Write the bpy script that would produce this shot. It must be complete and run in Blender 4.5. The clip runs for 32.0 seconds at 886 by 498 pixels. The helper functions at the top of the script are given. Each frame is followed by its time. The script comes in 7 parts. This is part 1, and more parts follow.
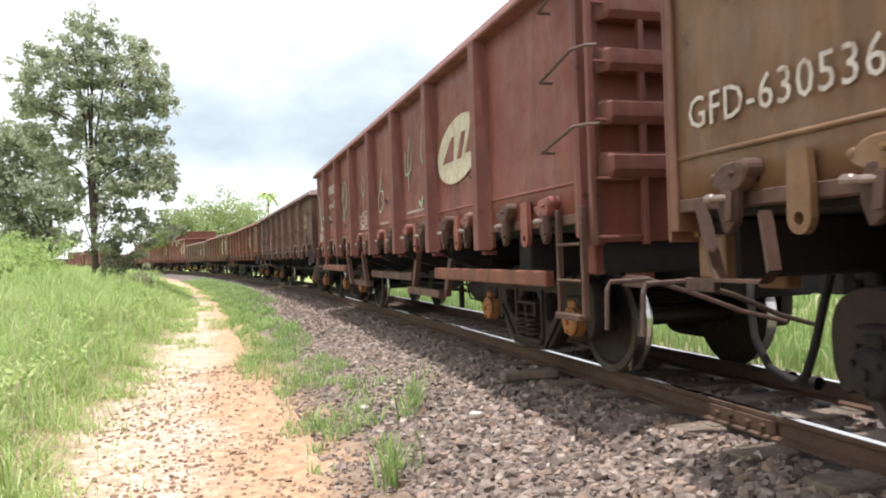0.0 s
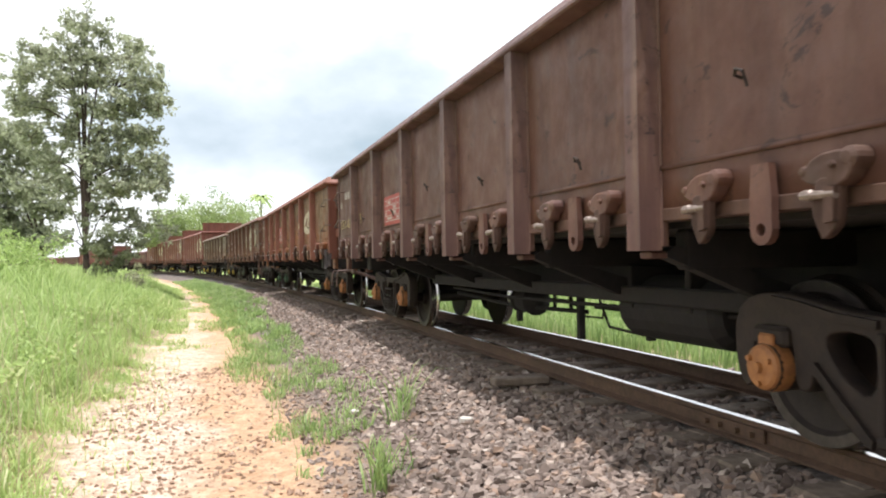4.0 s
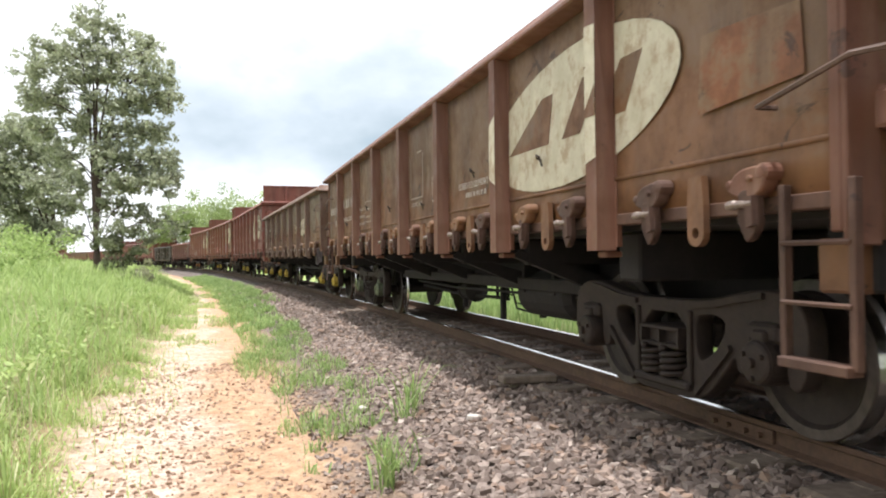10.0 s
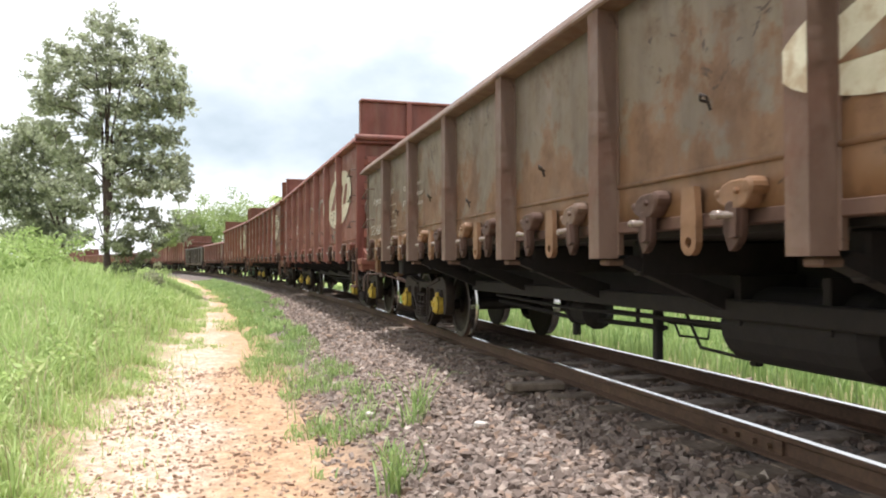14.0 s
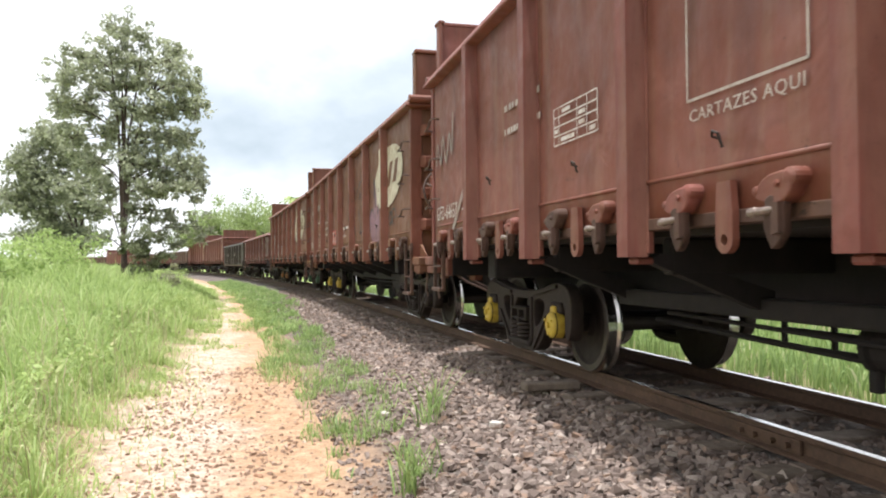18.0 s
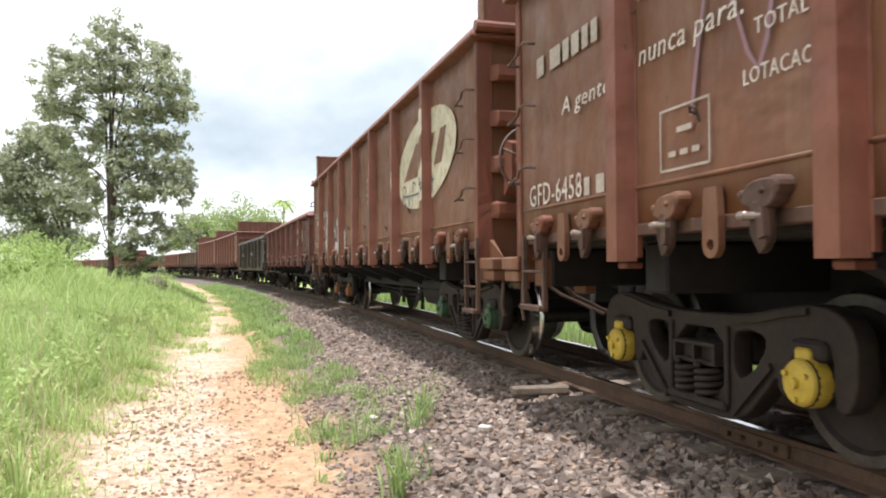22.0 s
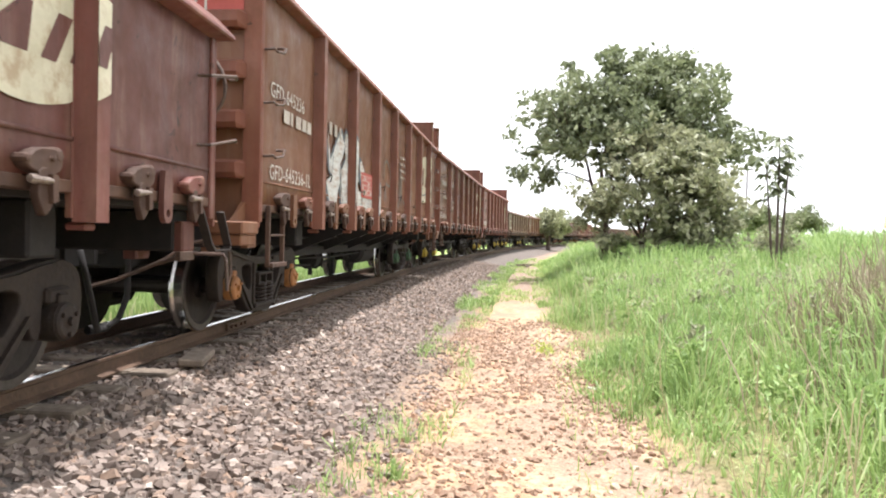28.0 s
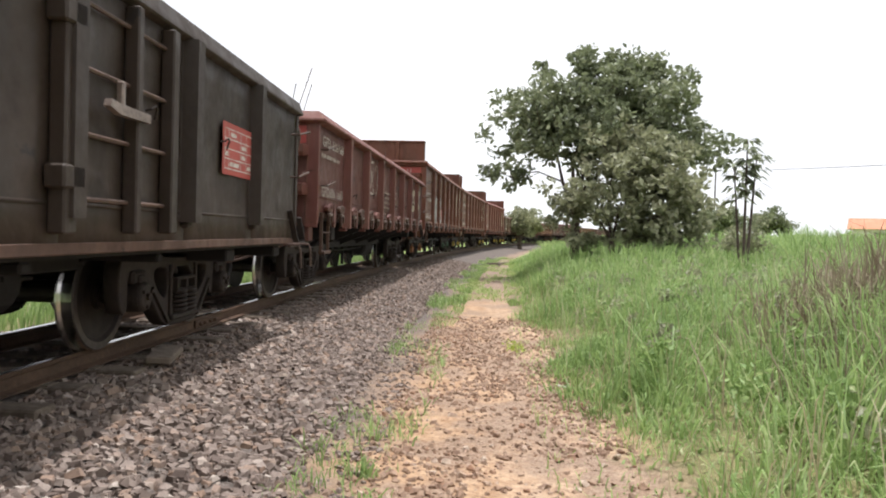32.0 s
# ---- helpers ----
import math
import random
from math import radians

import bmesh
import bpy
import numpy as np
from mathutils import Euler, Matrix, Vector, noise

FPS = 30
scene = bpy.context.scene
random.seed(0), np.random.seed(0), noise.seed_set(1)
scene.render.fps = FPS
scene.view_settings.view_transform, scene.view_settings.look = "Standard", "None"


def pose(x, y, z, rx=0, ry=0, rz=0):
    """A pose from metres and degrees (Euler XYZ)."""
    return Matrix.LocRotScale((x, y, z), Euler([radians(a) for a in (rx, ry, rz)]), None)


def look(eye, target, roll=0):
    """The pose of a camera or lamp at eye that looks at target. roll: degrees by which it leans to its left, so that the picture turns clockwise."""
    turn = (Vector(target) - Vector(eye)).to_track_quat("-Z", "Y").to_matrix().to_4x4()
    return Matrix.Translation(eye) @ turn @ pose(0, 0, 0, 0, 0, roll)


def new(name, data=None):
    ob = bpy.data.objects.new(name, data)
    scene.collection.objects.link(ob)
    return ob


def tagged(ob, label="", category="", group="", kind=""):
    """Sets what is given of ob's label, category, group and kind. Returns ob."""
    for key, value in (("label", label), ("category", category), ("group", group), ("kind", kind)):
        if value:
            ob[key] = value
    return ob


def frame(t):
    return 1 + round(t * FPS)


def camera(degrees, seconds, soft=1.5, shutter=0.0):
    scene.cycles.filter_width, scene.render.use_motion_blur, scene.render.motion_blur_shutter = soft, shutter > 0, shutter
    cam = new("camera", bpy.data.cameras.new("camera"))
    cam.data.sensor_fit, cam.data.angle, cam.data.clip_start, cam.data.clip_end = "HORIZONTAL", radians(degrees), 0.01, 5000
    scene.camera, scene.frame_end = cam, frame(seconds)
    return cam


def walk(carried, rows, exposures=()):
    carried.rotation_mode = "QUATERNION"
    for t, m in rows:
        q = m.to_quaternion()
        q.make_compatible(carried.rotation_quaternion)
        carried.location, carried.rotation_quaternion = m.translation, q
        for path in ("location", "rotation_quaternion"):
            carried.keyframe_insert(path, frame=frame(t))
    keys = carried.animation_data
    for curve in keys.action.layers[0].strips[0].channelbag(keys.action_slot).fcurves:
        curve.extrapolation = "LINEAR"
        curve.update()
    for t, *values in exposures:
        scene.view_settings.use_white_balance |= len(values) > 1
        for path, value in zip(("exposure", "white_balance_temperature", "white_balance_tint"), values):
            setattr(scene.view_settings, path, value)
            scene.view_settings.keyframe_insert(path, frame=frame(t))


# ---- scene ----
import functools

# camera: stands on the footpath beside the line and turns; seconds, yaw, pitch, roll in degrees
EYE = (0.0, -3.51, 0.98)
cam = camera(60.9, 32.0, soft=2.0, shutter=0.1)
PATH = [
    (0.0, 74.61, 0.38, -1.88),
    (0.5, 74.42, 0.48, -1.51),
    (1.0, 74.38, 0.41, -1.44),
    (1.5, 74.44, 0.35, -1.44),
    (2.0, 74.52, 0.36, -1.6),
    (2.5, 74.26, 0.33, -1.02),
    (3.0, 74.1, 0.33, -1.16),
    (3.5, 74.05, 0.78, -1.02),
    (5.5, 74.14, 0.32, -1.03),
    (6.0, 74.27, 0.36, -0.98),
    (6.5, 74.27, 0.4, -0.79),
    (7.0, 74.2, 0.42, -0.85),
    (7.5, 74.39, 0.44, -0.61),
    (8.0, 74.41, 0.3, -0.57),
    (8.5, 74.31, 0.26, -0.41),
    (9.0, 74.31, 0.23, -0.51),
    (9.5, 74.35, 0.35, -0.51),
    (10.0, 74.72, 0.53, -0.67),
    (10.5, 74.81, 0.68, -0.58),
    (11.0, 74.93, 0.64, -0.69),
    (11.5, 74.79, 0.81, -0.89),
    (12.0, 74.77, 0.87, -0.92),
    (12.5, 74.77, 0.79, -0.63),
    (13.0, 74.99, 0.58, -0.42),
    (13.5, 75.13, 0.76, -0.25),
    (15.5, 76.07, 1.57, 0.0),
    (16.0, 76.1, 1.57, -0.24),
    (16.5, 76.35, 1.41, -0.48),
    (17.0, 76.33, 1.38, -0.35),
    (17.5, 76.48, 1.38, -0.53),
    (18.0, 76.46, 1.0, -0.4),
    (18.5, 76.56, 0.75, -0.35),
    (19.0, 76.55, 0.79, -0.28),
    (19.5, 76.26, 1.1, -0.29),
    (20.0, 76.0, 1.68, -0.11),
    (20.5, 75.51, 1.98, -0.33),
    (21.0, 75.58, 1.76, -0.11),
    (21.5, 75.73, 1.22, 0.04),
    (22.0, 75.63, 1.29, -0.28),
    (22.5, 75.86, 1.33, -0.37),
    (23.0, 76.12, 1.5, -0.28),
    (23.5, 76.61, 1.59, -0.03),
    (24.0, 76.31, 1.35, 0.01),
    (24.5, 73.55, 0.12, -0.01),
    (25.0, 62.91, -1.01, -0.63),
    (25.5, 42.93, -2.09, -0.39),
    (26.0, 10.0, -2.4, 0.3),
    (26.5, -27.0, -2.5, 1.0),
    (27.0, -60.5, -2.4, 1.8),
    (27.5, -79.74, -2.05, 2.18),
    (28.0, -85.93, -1.15, 1.19),
    (28.5, -86.21, -1.13, 1.05),
    (29.0, -86.36, -1.34, 1.08),
    (29.5, -87.08, -1.18, 1.47),
    (30.0, -87.96, -1.17, 1.45),
    (30.5, -88.05, -1.34, 1.23),
    (31.0, -88.05, -1.6, 1.51),
    (31.5, -88.12, -1.47, 1.56),
    (32.0, -88.07, -1.24, 1.66),
]


def aim(yaw, pitch, roll):
    a, b = radians(yaw), radians(pitch)
    ahead = Vector((-math.sin(a) * math.cos(b), math.cos(a) * math.cos(b), math.sin(b)))
    return look(EYE, Vector(EYE) + ahead * 10, roll)


walk(cam, [(t, aim(*a)) for t, *a in PATH],
     exposures=[(t, stops, 6250, 12.5) for t, stops in [(0, 0.27), (24.0, 0.25), (25.0, 0.33), (25.3, 0.58), (25.6, 0.88), (26.5, 0.98), (27.5, 0.88), (27.8, 0.85), (28.2, 0.55), (28.6, 0.25), (29.0, 0.11), (30.0, -0.03), (32.0, -0.11)]])

# light: a high sun behind thin cloud, and a bright cloudy sky
SUN = Vector((0.08, -0.10, 1.0)).normalized()
sun = new("sun", bpy.data.lights.new("sun", "SUN"))
sun.data.energy, sun.data.angle, sun.data.color = 5.2, radians(1.0), (1.0, 0.965, 0.93)
sun.matrix_basis = look((0, 0, 60), Vector((0, 0, 60)) - SUN)
tagged(sun, kind="structure")


# ---- node helpers ----
def node(nt, kind, ins=None):
    n = nt.nodes.new(kind)
    for k, v in (ins or {}).items():
        sock = n.inputs[k]
        if isinstance(v, bpy.types.NodeSocket):
            nt.links.new(v, sock)
        else:
            sock.default_value = v
    return n


def ramp(nt, fac, stops, mode="LINEAR"):
    n = nt.nodes.new("ShaderNodeValToRGB")
    n.color_ramp.interpolation = mode
    while len(n.color_ramp.elements) < len(stops):
        n.color_ramp.elements.new(0.5)
    for e, (p, c) in zip(n.color_ramp.elements, stops):
        e.position = p
        e.color = (c, c, c, 1) if isinstance(c, (int, float)) else (*c, 1)
    nt.links.new(fac, n.inputs[0])
    return n.outputs[0]


def mixc(nt, fac, a, b, mode="MIX"):
    n = nt.nodes.new("ShaderNodeMix")
    n.data_type, n.blend_type = "RGBA", mode
    for i, v in ((0, fac), (6, a), (7, b)):
        if isinstance(v, bpy.types.NodeSocket):
            nt.links.new(v, n.inputs[i])
        elif i == 0:
            n.inputs[0].default_value = v
        else:
            n.inputs[i].default_value = (*v, 1) if len(v) == 3 else v
    return n.outputs[2]


def mth(nt, op, a, b=0.0, c=0.0, clamp=False):
    n = nt.nodes.new("ShaderNodeMath")
    n.operation, n.use_clamp = op, clamp
    for i, v in enumerate((a, b, c)):
        if isinstance(v, bpy.types.NodeSocket):
            nt.links.new(v, n.inputs[i])
        else:
            n.inputs[i].default_value = v
    return n.outputs[0]


def noise_tex(nt, vec, scale, detail=4.0, rough=0.55, dist=0.0):
    n = node(nt, "ShaderNodeTexNoise", {"Scale": scale, "Detail": detail, "Roughness": rough, "Distortion": dist})
    if vec is not None:
        nt.links.new(vec, n.inputs["Vector"])
    return n.outputs["Fac"]


def mapped(nt, vec, scale=(1, 1, 1), loc=(0, 0, 0)):
    n = node(nt, "ShaderNodeMapping", {"Scale": scale, "Location": loc})
    nt.links.new(vec, n.inputs["Vector"])
    return n.outputs[0]


# ---- sky ----
world = bpy.data.worlds.new("sky")
scene.world = world
world.use_nodes = True
wt = world.node_tree
wt.nodes.clear()
sky = node(wt, "ShaderNodeTexSky")
sky.sky_type, sky.sun_disc = "NISHITA", False
sky.sun_elevation, sky.sun_rotation = math.asin(SUN.z), math.atan2(SUN.x, SUN.y)
tc = node(wt, "ShaderNodeTexCoord")
flat = mapped(wt, tc.outputs["Generated"], (1.0, 1.0, 1.7), (0.35, 0.2, 0.1))
big = noise_tex(wt, flat, 1.3, 5.0, 0.5, 0.2)
soft_n = noise_tex(wt, flat, 4.0, 6.0, 0.55)
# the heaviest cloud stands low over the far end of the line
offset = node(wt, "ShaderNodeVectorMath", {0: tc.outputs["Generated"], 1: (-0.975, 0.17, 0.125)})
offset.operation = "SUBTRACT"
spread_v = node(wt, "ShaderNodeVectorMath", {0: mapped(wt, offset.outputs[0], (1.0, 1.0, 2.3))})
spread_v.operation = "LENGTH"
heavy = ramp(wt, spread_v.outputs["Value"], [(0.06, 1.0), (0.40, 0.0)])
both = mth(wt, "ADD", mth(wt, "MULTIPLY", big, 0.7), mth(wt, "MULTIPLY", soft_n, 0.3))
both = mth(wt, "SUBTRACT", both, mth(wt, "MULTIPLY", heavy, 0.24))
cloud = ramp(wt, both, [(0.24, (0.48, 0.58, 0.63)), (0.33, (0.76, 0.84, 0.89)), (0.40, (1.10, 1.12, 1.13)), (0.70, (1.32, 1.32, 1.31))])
blue = mixc(wt, 1.0, sky.outputs[0], (0.16, 0.16, 0.16), "MULTIPLY")
gap = ramp(wt, noise_tex(wt, mapped(wt, tc.outputs["Generated"], (1, 1, 3), (4, 1, 2)), 2.4, 5.0), [(0.60, 0.0), (0.72, 0.35)])
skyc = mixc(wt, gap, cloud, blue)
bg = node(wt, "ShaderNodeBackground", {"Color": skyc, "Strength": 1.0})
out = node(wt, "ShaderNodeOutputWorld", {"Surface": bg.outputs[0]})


# ---- materials ----
def material(name):
    m = bpy.data.materials.new(name)
    m.use_nodes = True
    nt = m.node_tree
    nt.nodes.clear()
    b = node(nt, "ShaderNodeBsdfPrincipled")
    o = node(nt, "ShaderNodeOutputMaterial", {"Surface": b.outputs[0]})
    return m, nt, b


def bump(nt, b, height, strength, dist=0.01):
    n = node(nt, "ShaderNodeBump", {"Strength": strength, "Distance": dist, "Height": height})
    nt.links.new(n.outputs[0], b.inputs["Normal"])


def objvec(nt):
    return node(nt, "ShaderNodeTexCoord").outputs["Object"]


def paint(name, base, rust=(0.13, 0.055, 0.03), worn=0.35, dust=(0.24, 0.155, 0.095), rough=0.55, seed=0.0, fade=None, second=None):
    """Weathered wagon paint: streaks, rust bloom, dust low down as real settled dirt with its own noise."""
    m, nt, b = material(name)
    v = mapped(nt, objvec(nt), (1, 1, 1), (seed, seed * 0.7, 0))
    large = noise_tex(nt, v, 0.9, 5.0, 0.6)
    mid = noise_tex(nt, v, 4.0, 7.0, 0.65)
    fine = noise_tex(nt, v, 34.0, 4.0, 0.6)
    streak = noise_tex(nt, mapped(nt, v, (7.0, 7.0, 0.55)), 1.0, 6.0, 0.6)
    rnd = node(nt, "ShaderNodeObjectInfo").outputs["Random"]
    tone = mixc(nt, 0.5, base, fade or tuple(min(1, c * 1.3 + 0.008) for c in base))
    col = mixc(nt, ramp(nt, large, [(0.35, 0.0), (0.68, 1.0)]), base, tone)
    col = mixc(nt, mth(nt, "MULTIPLY", ramp(nt, streak, [(0.50, 0.0), (0.74, 1.0)]), 0.5), col, dust)
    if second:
        # a second colour in torn patches, mostly along the sheets' lower half
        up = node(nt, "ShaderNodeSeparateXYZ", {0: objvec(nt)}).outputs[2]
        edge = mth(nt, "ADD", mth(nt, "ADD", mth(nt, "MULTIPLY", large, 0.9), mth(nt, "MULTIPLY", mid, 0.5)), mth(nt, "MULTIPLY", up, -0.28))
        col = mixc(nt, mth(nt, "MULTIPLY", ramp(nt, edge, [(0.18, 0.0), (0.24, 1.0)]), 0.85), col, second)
    spots = mth(nt, "ADD", mth(nt, "MULTIPLY", mid, 0.7), mth(nt, "MULTIPLY", large, 0.3))
    col = mixc(nt, mth(nt, "MULTIPLY", ramp(nt, spots, [(0.62 - 0.28 * worn, 0.0), (0.72 - 0.18 * worn, 1.0)]), 0.75), col, rust)
    col = mixc(nt, mth(nt, "MULTIPLY", ramp(nt, fine, [(0.60, 0.0), (0.72, 1.0)]), 0.35), col, tuple(c * 0.55 for c in rust))
    scrape = noise_tex(nt, mapped(nt, v, (1.0, 1.0, 1.3), (2, 9, 4)), 3.4, 8.0, 0.70, 0.9)
    col = mixc(nt, mth(nt, "MULTIPLY", ramp(nt, scrape, [(0.665 - 0.13 * worn, 0.0), (0.70 - 0.13 * worn, 1.0)]), 0.85), col, tuple(c * 0.35 for c in rust))
    wash = noise_tex(nt, mapped(nt, v, (1.6, 1.6, 0.35), (3, 1, 2)), 2.2, 6.0, 0.6)
    col = mixc(nt, mth(nt, "MULTIPLY", ramp(nt, wash, [(0.46, 0.0), (0.66, 1.0)]), 0.45), col, tuple(c * 0.42 for c in rust))
    col = mixc(nt, mth(nt, "MULTIPLY", rnd, 0.16), col, tuple(c * 0.7 for c in base))
    nt.links.new(col, b.inputs["Base Color"])
    nt.links.new(ramp(nt, mid, [(0.3, rough - 0.1), (0.7, min(1, rough + 0.25))]), b.inputs["Roughness"])
    hgt = mth(nt, "ADD", mth(nt, "MULTIPLY", mid, 0.6), mth(nt, "MULTIPLY", fine, 0.4))
    dents = noise_tex(nt, mapped(nt, v, (1.3, 1.3, 1.0), (7, 2, 5)), 1.7, 3.0, 0.5, 0.6)
    hgt = mth(nt, "ADD", mth(nt, "MULTIPLY", hgt, 0.14), mth(nt, "MULTIPLY", dents, 1.6))
    bump(nt, b, hgt, 0.38, 0.045)
    return m


def plain(name, c1, c2, scale=20.0, rough=0.8, metal=0.0, bumps=0.3, bscale=None, dist=0.01):
    m, nt, b = material(name)
    v = objvec(nt)
    n1 = noise_tex(nt, v, scale, 6.0, 0.65)
    n2 = noise_tex(nt, v, scale * 0.12, 3.0, 0.5)
    f = mth(nt, "ADD", mth(nt, "MULTIPLY", n1, 0.6), mth(nt, "MULTIPLY", n2, 0.4))
    nt.links.new(mixc(nt, ramp(nt, f, [(0.35, 0.0), (0.65, 1.0)]), c1, c2), b.inputs["Base Color"])
    b.inputs["Roughness"].default_value, b.inputs["Metallic"].default_value = rough, metal
    if bumps:
        bump(nt, b, noise_tex(nt, v, bscale or scale * 2, 5.0), bumps, dist)
    return m


def foliage(name, dark, light, rough=0.5, trans=0.35, palest=None):
    """Leaf or blade material, varied leaf by leaf."""
    m, nt, b = material(name)
    isl = node(nt, "ShaderNodeNewGeometry").outputs["Random Per Island"]
    pos = node(nt, "ShaderNodeNewGeometry").outputs["Position"]
    patch = mth(nt, "ADD", mth(nt, "MULTIPLY", noise_tex(nt, pos, 0.5, 3.0), 0.5), mth(nt, "MULTIPLY", noise_tex(nt, pos, 3.5, 2.0), 0.5))
    f = mth(nt, "ADD", mth(nt, "MULTIPLY", isl, 0.55), mth(nt, "MULTIPLY", ramp(nt, patch, [(0.35, 0.0), (0.65, 1.0)]), 0.45))
    stops = [(0.0, dark), (0.75, light)] + ([(0.97, palest)] if palest else [])
    col = ramp(nt, f, stops)
    nt.links.new(col, b.inputs["Base Color"])
    b.inputs["Roughness"].default_value = rough
    t = node(nt, "ShaderNodeBsdfTranslucent", {"Color": col})
    mixs = node(nt, "ShaderNodeMixShader", {0: trans, 1: b.outputs[0], 2: t.outputs[0]})
    o = [n for n in nt.nodes if n.bl_idname == "ShaderNodeOutputMaterial"][0]
    nt.links.new(mixs.outputs[0], o.inputs[0])
    return m


STEEL = plain("worn_steel", (0.30, 0.28, 0.26), (0.42, 0.40, 0.38), 30, 0.28, 0.9, 0.1)
# bogie, underframe, wheel: grime, plus near-black colour for the deep shade there
BOGIE = plain("grimy_shaded_cast_steel", (0.012, 0.0075, 0.0055), (0.034, 0.021, 0.0145), 14, 0.75, 0.1, 0.5)
BLACK = plain("shaded_underframe_black", (0.006, 0.005, 0.0045), (0.018, 0.0135, 0.012), 9, 0.85, 0.0, 0.4)
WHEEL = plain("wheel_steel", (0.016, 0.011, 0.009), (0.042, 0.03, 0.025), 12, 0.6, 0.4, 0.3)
# paler than the wheel: the lit rim edge is put into its colour
RIM = plain("lit_wheel_rim", (0.05, 0.042, 0.037), (0.12, 0.10, 0.088), 16, 0.5, 0.5, 0.2)
TREAD = plain("polished_tread", (0.45, 0.43, 0.41), (0.6, 0.58, 0.56), 40, 0.22, 1.0, 0.05)
ROD = plain("bare_rod", (0.045, 0.026, 0.019), (0.125, 0.075, 0.055), 40, 0.6, 0.0, 0.2)
HANDLE = plain("rubbed_lever_steel", (0.09, 0.06, 0.046), (0.28, 0.225, 0.19), 30, 0.4, 0.3, 0.2)
YELLOW = plain("yellow_cap_paint", (0.38, 0.26, 0.03), (0.58, 0.42, 0.05), 18, 0.5, 0.0, 0.2)
ORANGE = plain("orange_cap_paint", (0.20, 0.08, 0.03), (0.40, 0.17, 0.05), 18, 0.6, 0.0, 0.2)
GREEN = plain("green_cap_paint", (0.07, 0.09, 0.05), (0.15, 0.17, 0.10), 18, 0.6, 0.0, 0.2)
RAILMAT = plain("rusted_rail", (0.06, 0.034, 0.021), (0.125, 0.072, 0.043), 25, 0.8, 0.1, 0.4)
RAILTOP = plain("polished_rail_head", (0.55, 0.54, 0.53), (0.7, 0.69, 0.68), 50, 0.18, 1.0, 0.05)
SLEEPER = plain("weathered_sleeper", (0.10, 0.075, 0.055), (0.24, 0.19, 0.145), 12, 0.9, 0.0, 0.6)


def streaked(name, c1, c2, under, much=0.5, stretch=(4.0, 4.0, 24.0)):
    """Spray paint gone thin: level streaks of the rusty sheet show through."""
    m, nt, b = material(name)
    v = objvec(nt)
    n1 = noise_tex(nt, mapped(nt, v, stretch), 1.0, 6.0, 0.65)
    n2 = noise_tex(nt, v, 5.0, 6.0, 0.65)
    col = mixc(nt, ramp(nt, n2, [(0.35, 0.0), (0.65, 1.0)]), c1, c2)
    f = mth(nt, "ADD", mth(nt, "MULTIPLY", n1, 0.6), mth(nt, "MULTIPLY", n2, 0.4))
    col = mixc(nt, mth(nt, "MULTIPLY", ramp(nt, f, [(0.48, 0.0), (0.60, 1.0)]), much), col, under)
    nt.links.new(col, b.inputs["Base Color"])
    b.inputs["Roughness"].default_value = 0.6
    return m


CREAM = streaked("faded_cream_paint", (0.46, 0.42, 0.30), (0.60, 0.56, 0.43), (0.30, 0.20, 0.11), 0.75, (9.0, 9.0, 7.0))
SILVER = streaked("silver_spray_paint", (0.36, 0.36, 0.34), (0.58, 0.58, 0.55), (0.26, 0.15, 0.09), 0.75)
WHITE = streaked("chalky_white_paint", (0.46, 0.42, 0.37), (0.64, 0.60, 0.54), (0.20, 0.09, 0.05), 0.7, (13.0, 13.0, 13.0))
LEMON = streaked("faded_yellow_paint", (0.38, 0.30, 0.12), (0.54, 0.45, 0.22), (0.12, 0.06, 0.04), 0.7, (13.0, 13.0, 13.0))
MINT = streaked("mint_spray_paint", (0.27, 0.44, 0.31), (0.42, 0.58, 0.44), (0.20, 0.07, 0.045), 0.55, (7.0, 7.0, 7.0))
INK = streaked("black_spray_paint", (0.022, 0.022, 0.024), (0.055, 0.055, 0.06), (0.15, 0.068, 0.036), 0.45, (5.0, 5.0, 5.0))
PURPLE = streaked("mauve_spray_paint", (0.19, 0.10, 0.135), (0.27, 0.155, 0.195), (0.20, 0.085, 0.045), 0.5, (4.0, 4.0, 6.0))
GREY = streaked("grey_spray_paint", (0.24, 0.21, 0.18), (0.36, 0.33, 0.28), (0.18, 0.075, 0.045), 0.65, (5.0, 5.0, 5.0))
FADED = plain("faded_stencil_paint", (0.30, 0.24, 0.20), (0.48, 0.43, 0.37), 30, 0.7, 0.0, 0.2)
REDPLATE = plain("red_panel_paint", (0.32, 0.05, 0.04), (0.42, 0.08, 0.06), 9, 0.6, 0.0, 0.1)
STONE = None


def stone_material(name, tones):
    m, nt, b = material(name)
    isl = node(nt, "ShaderNodeNewGeometry").outputs["Random Per Island"]
    rnd = node(nt, "ShaderNodeObjectInfo").outputs["Random"]
    pos = node(nt, "ShaderNodeNewGeometry").outputs["Position"]
    f = mth(nt, "FRACT", mth(nt, "ADD", isl, rnd))
    col = ramp(nt, f, list(zip((0.0, 0.35, 0.7, 0.88, 1.0), tones)))
    n = noise_tex(nt, pos, 60.0, 5.0, 0.6)
    col = mixc(nt, ramp(nt, n, [(0.4, 0.0), (0.7, 0.5)]), col, (0.14, 0.10, 0.08))
    nt.links.new(col, b.inputs["Base Color"])
    b.inputs["Roughness"].default_value = 0.85
    bump(nt, b, n, 0.5, 0.006)
    return m


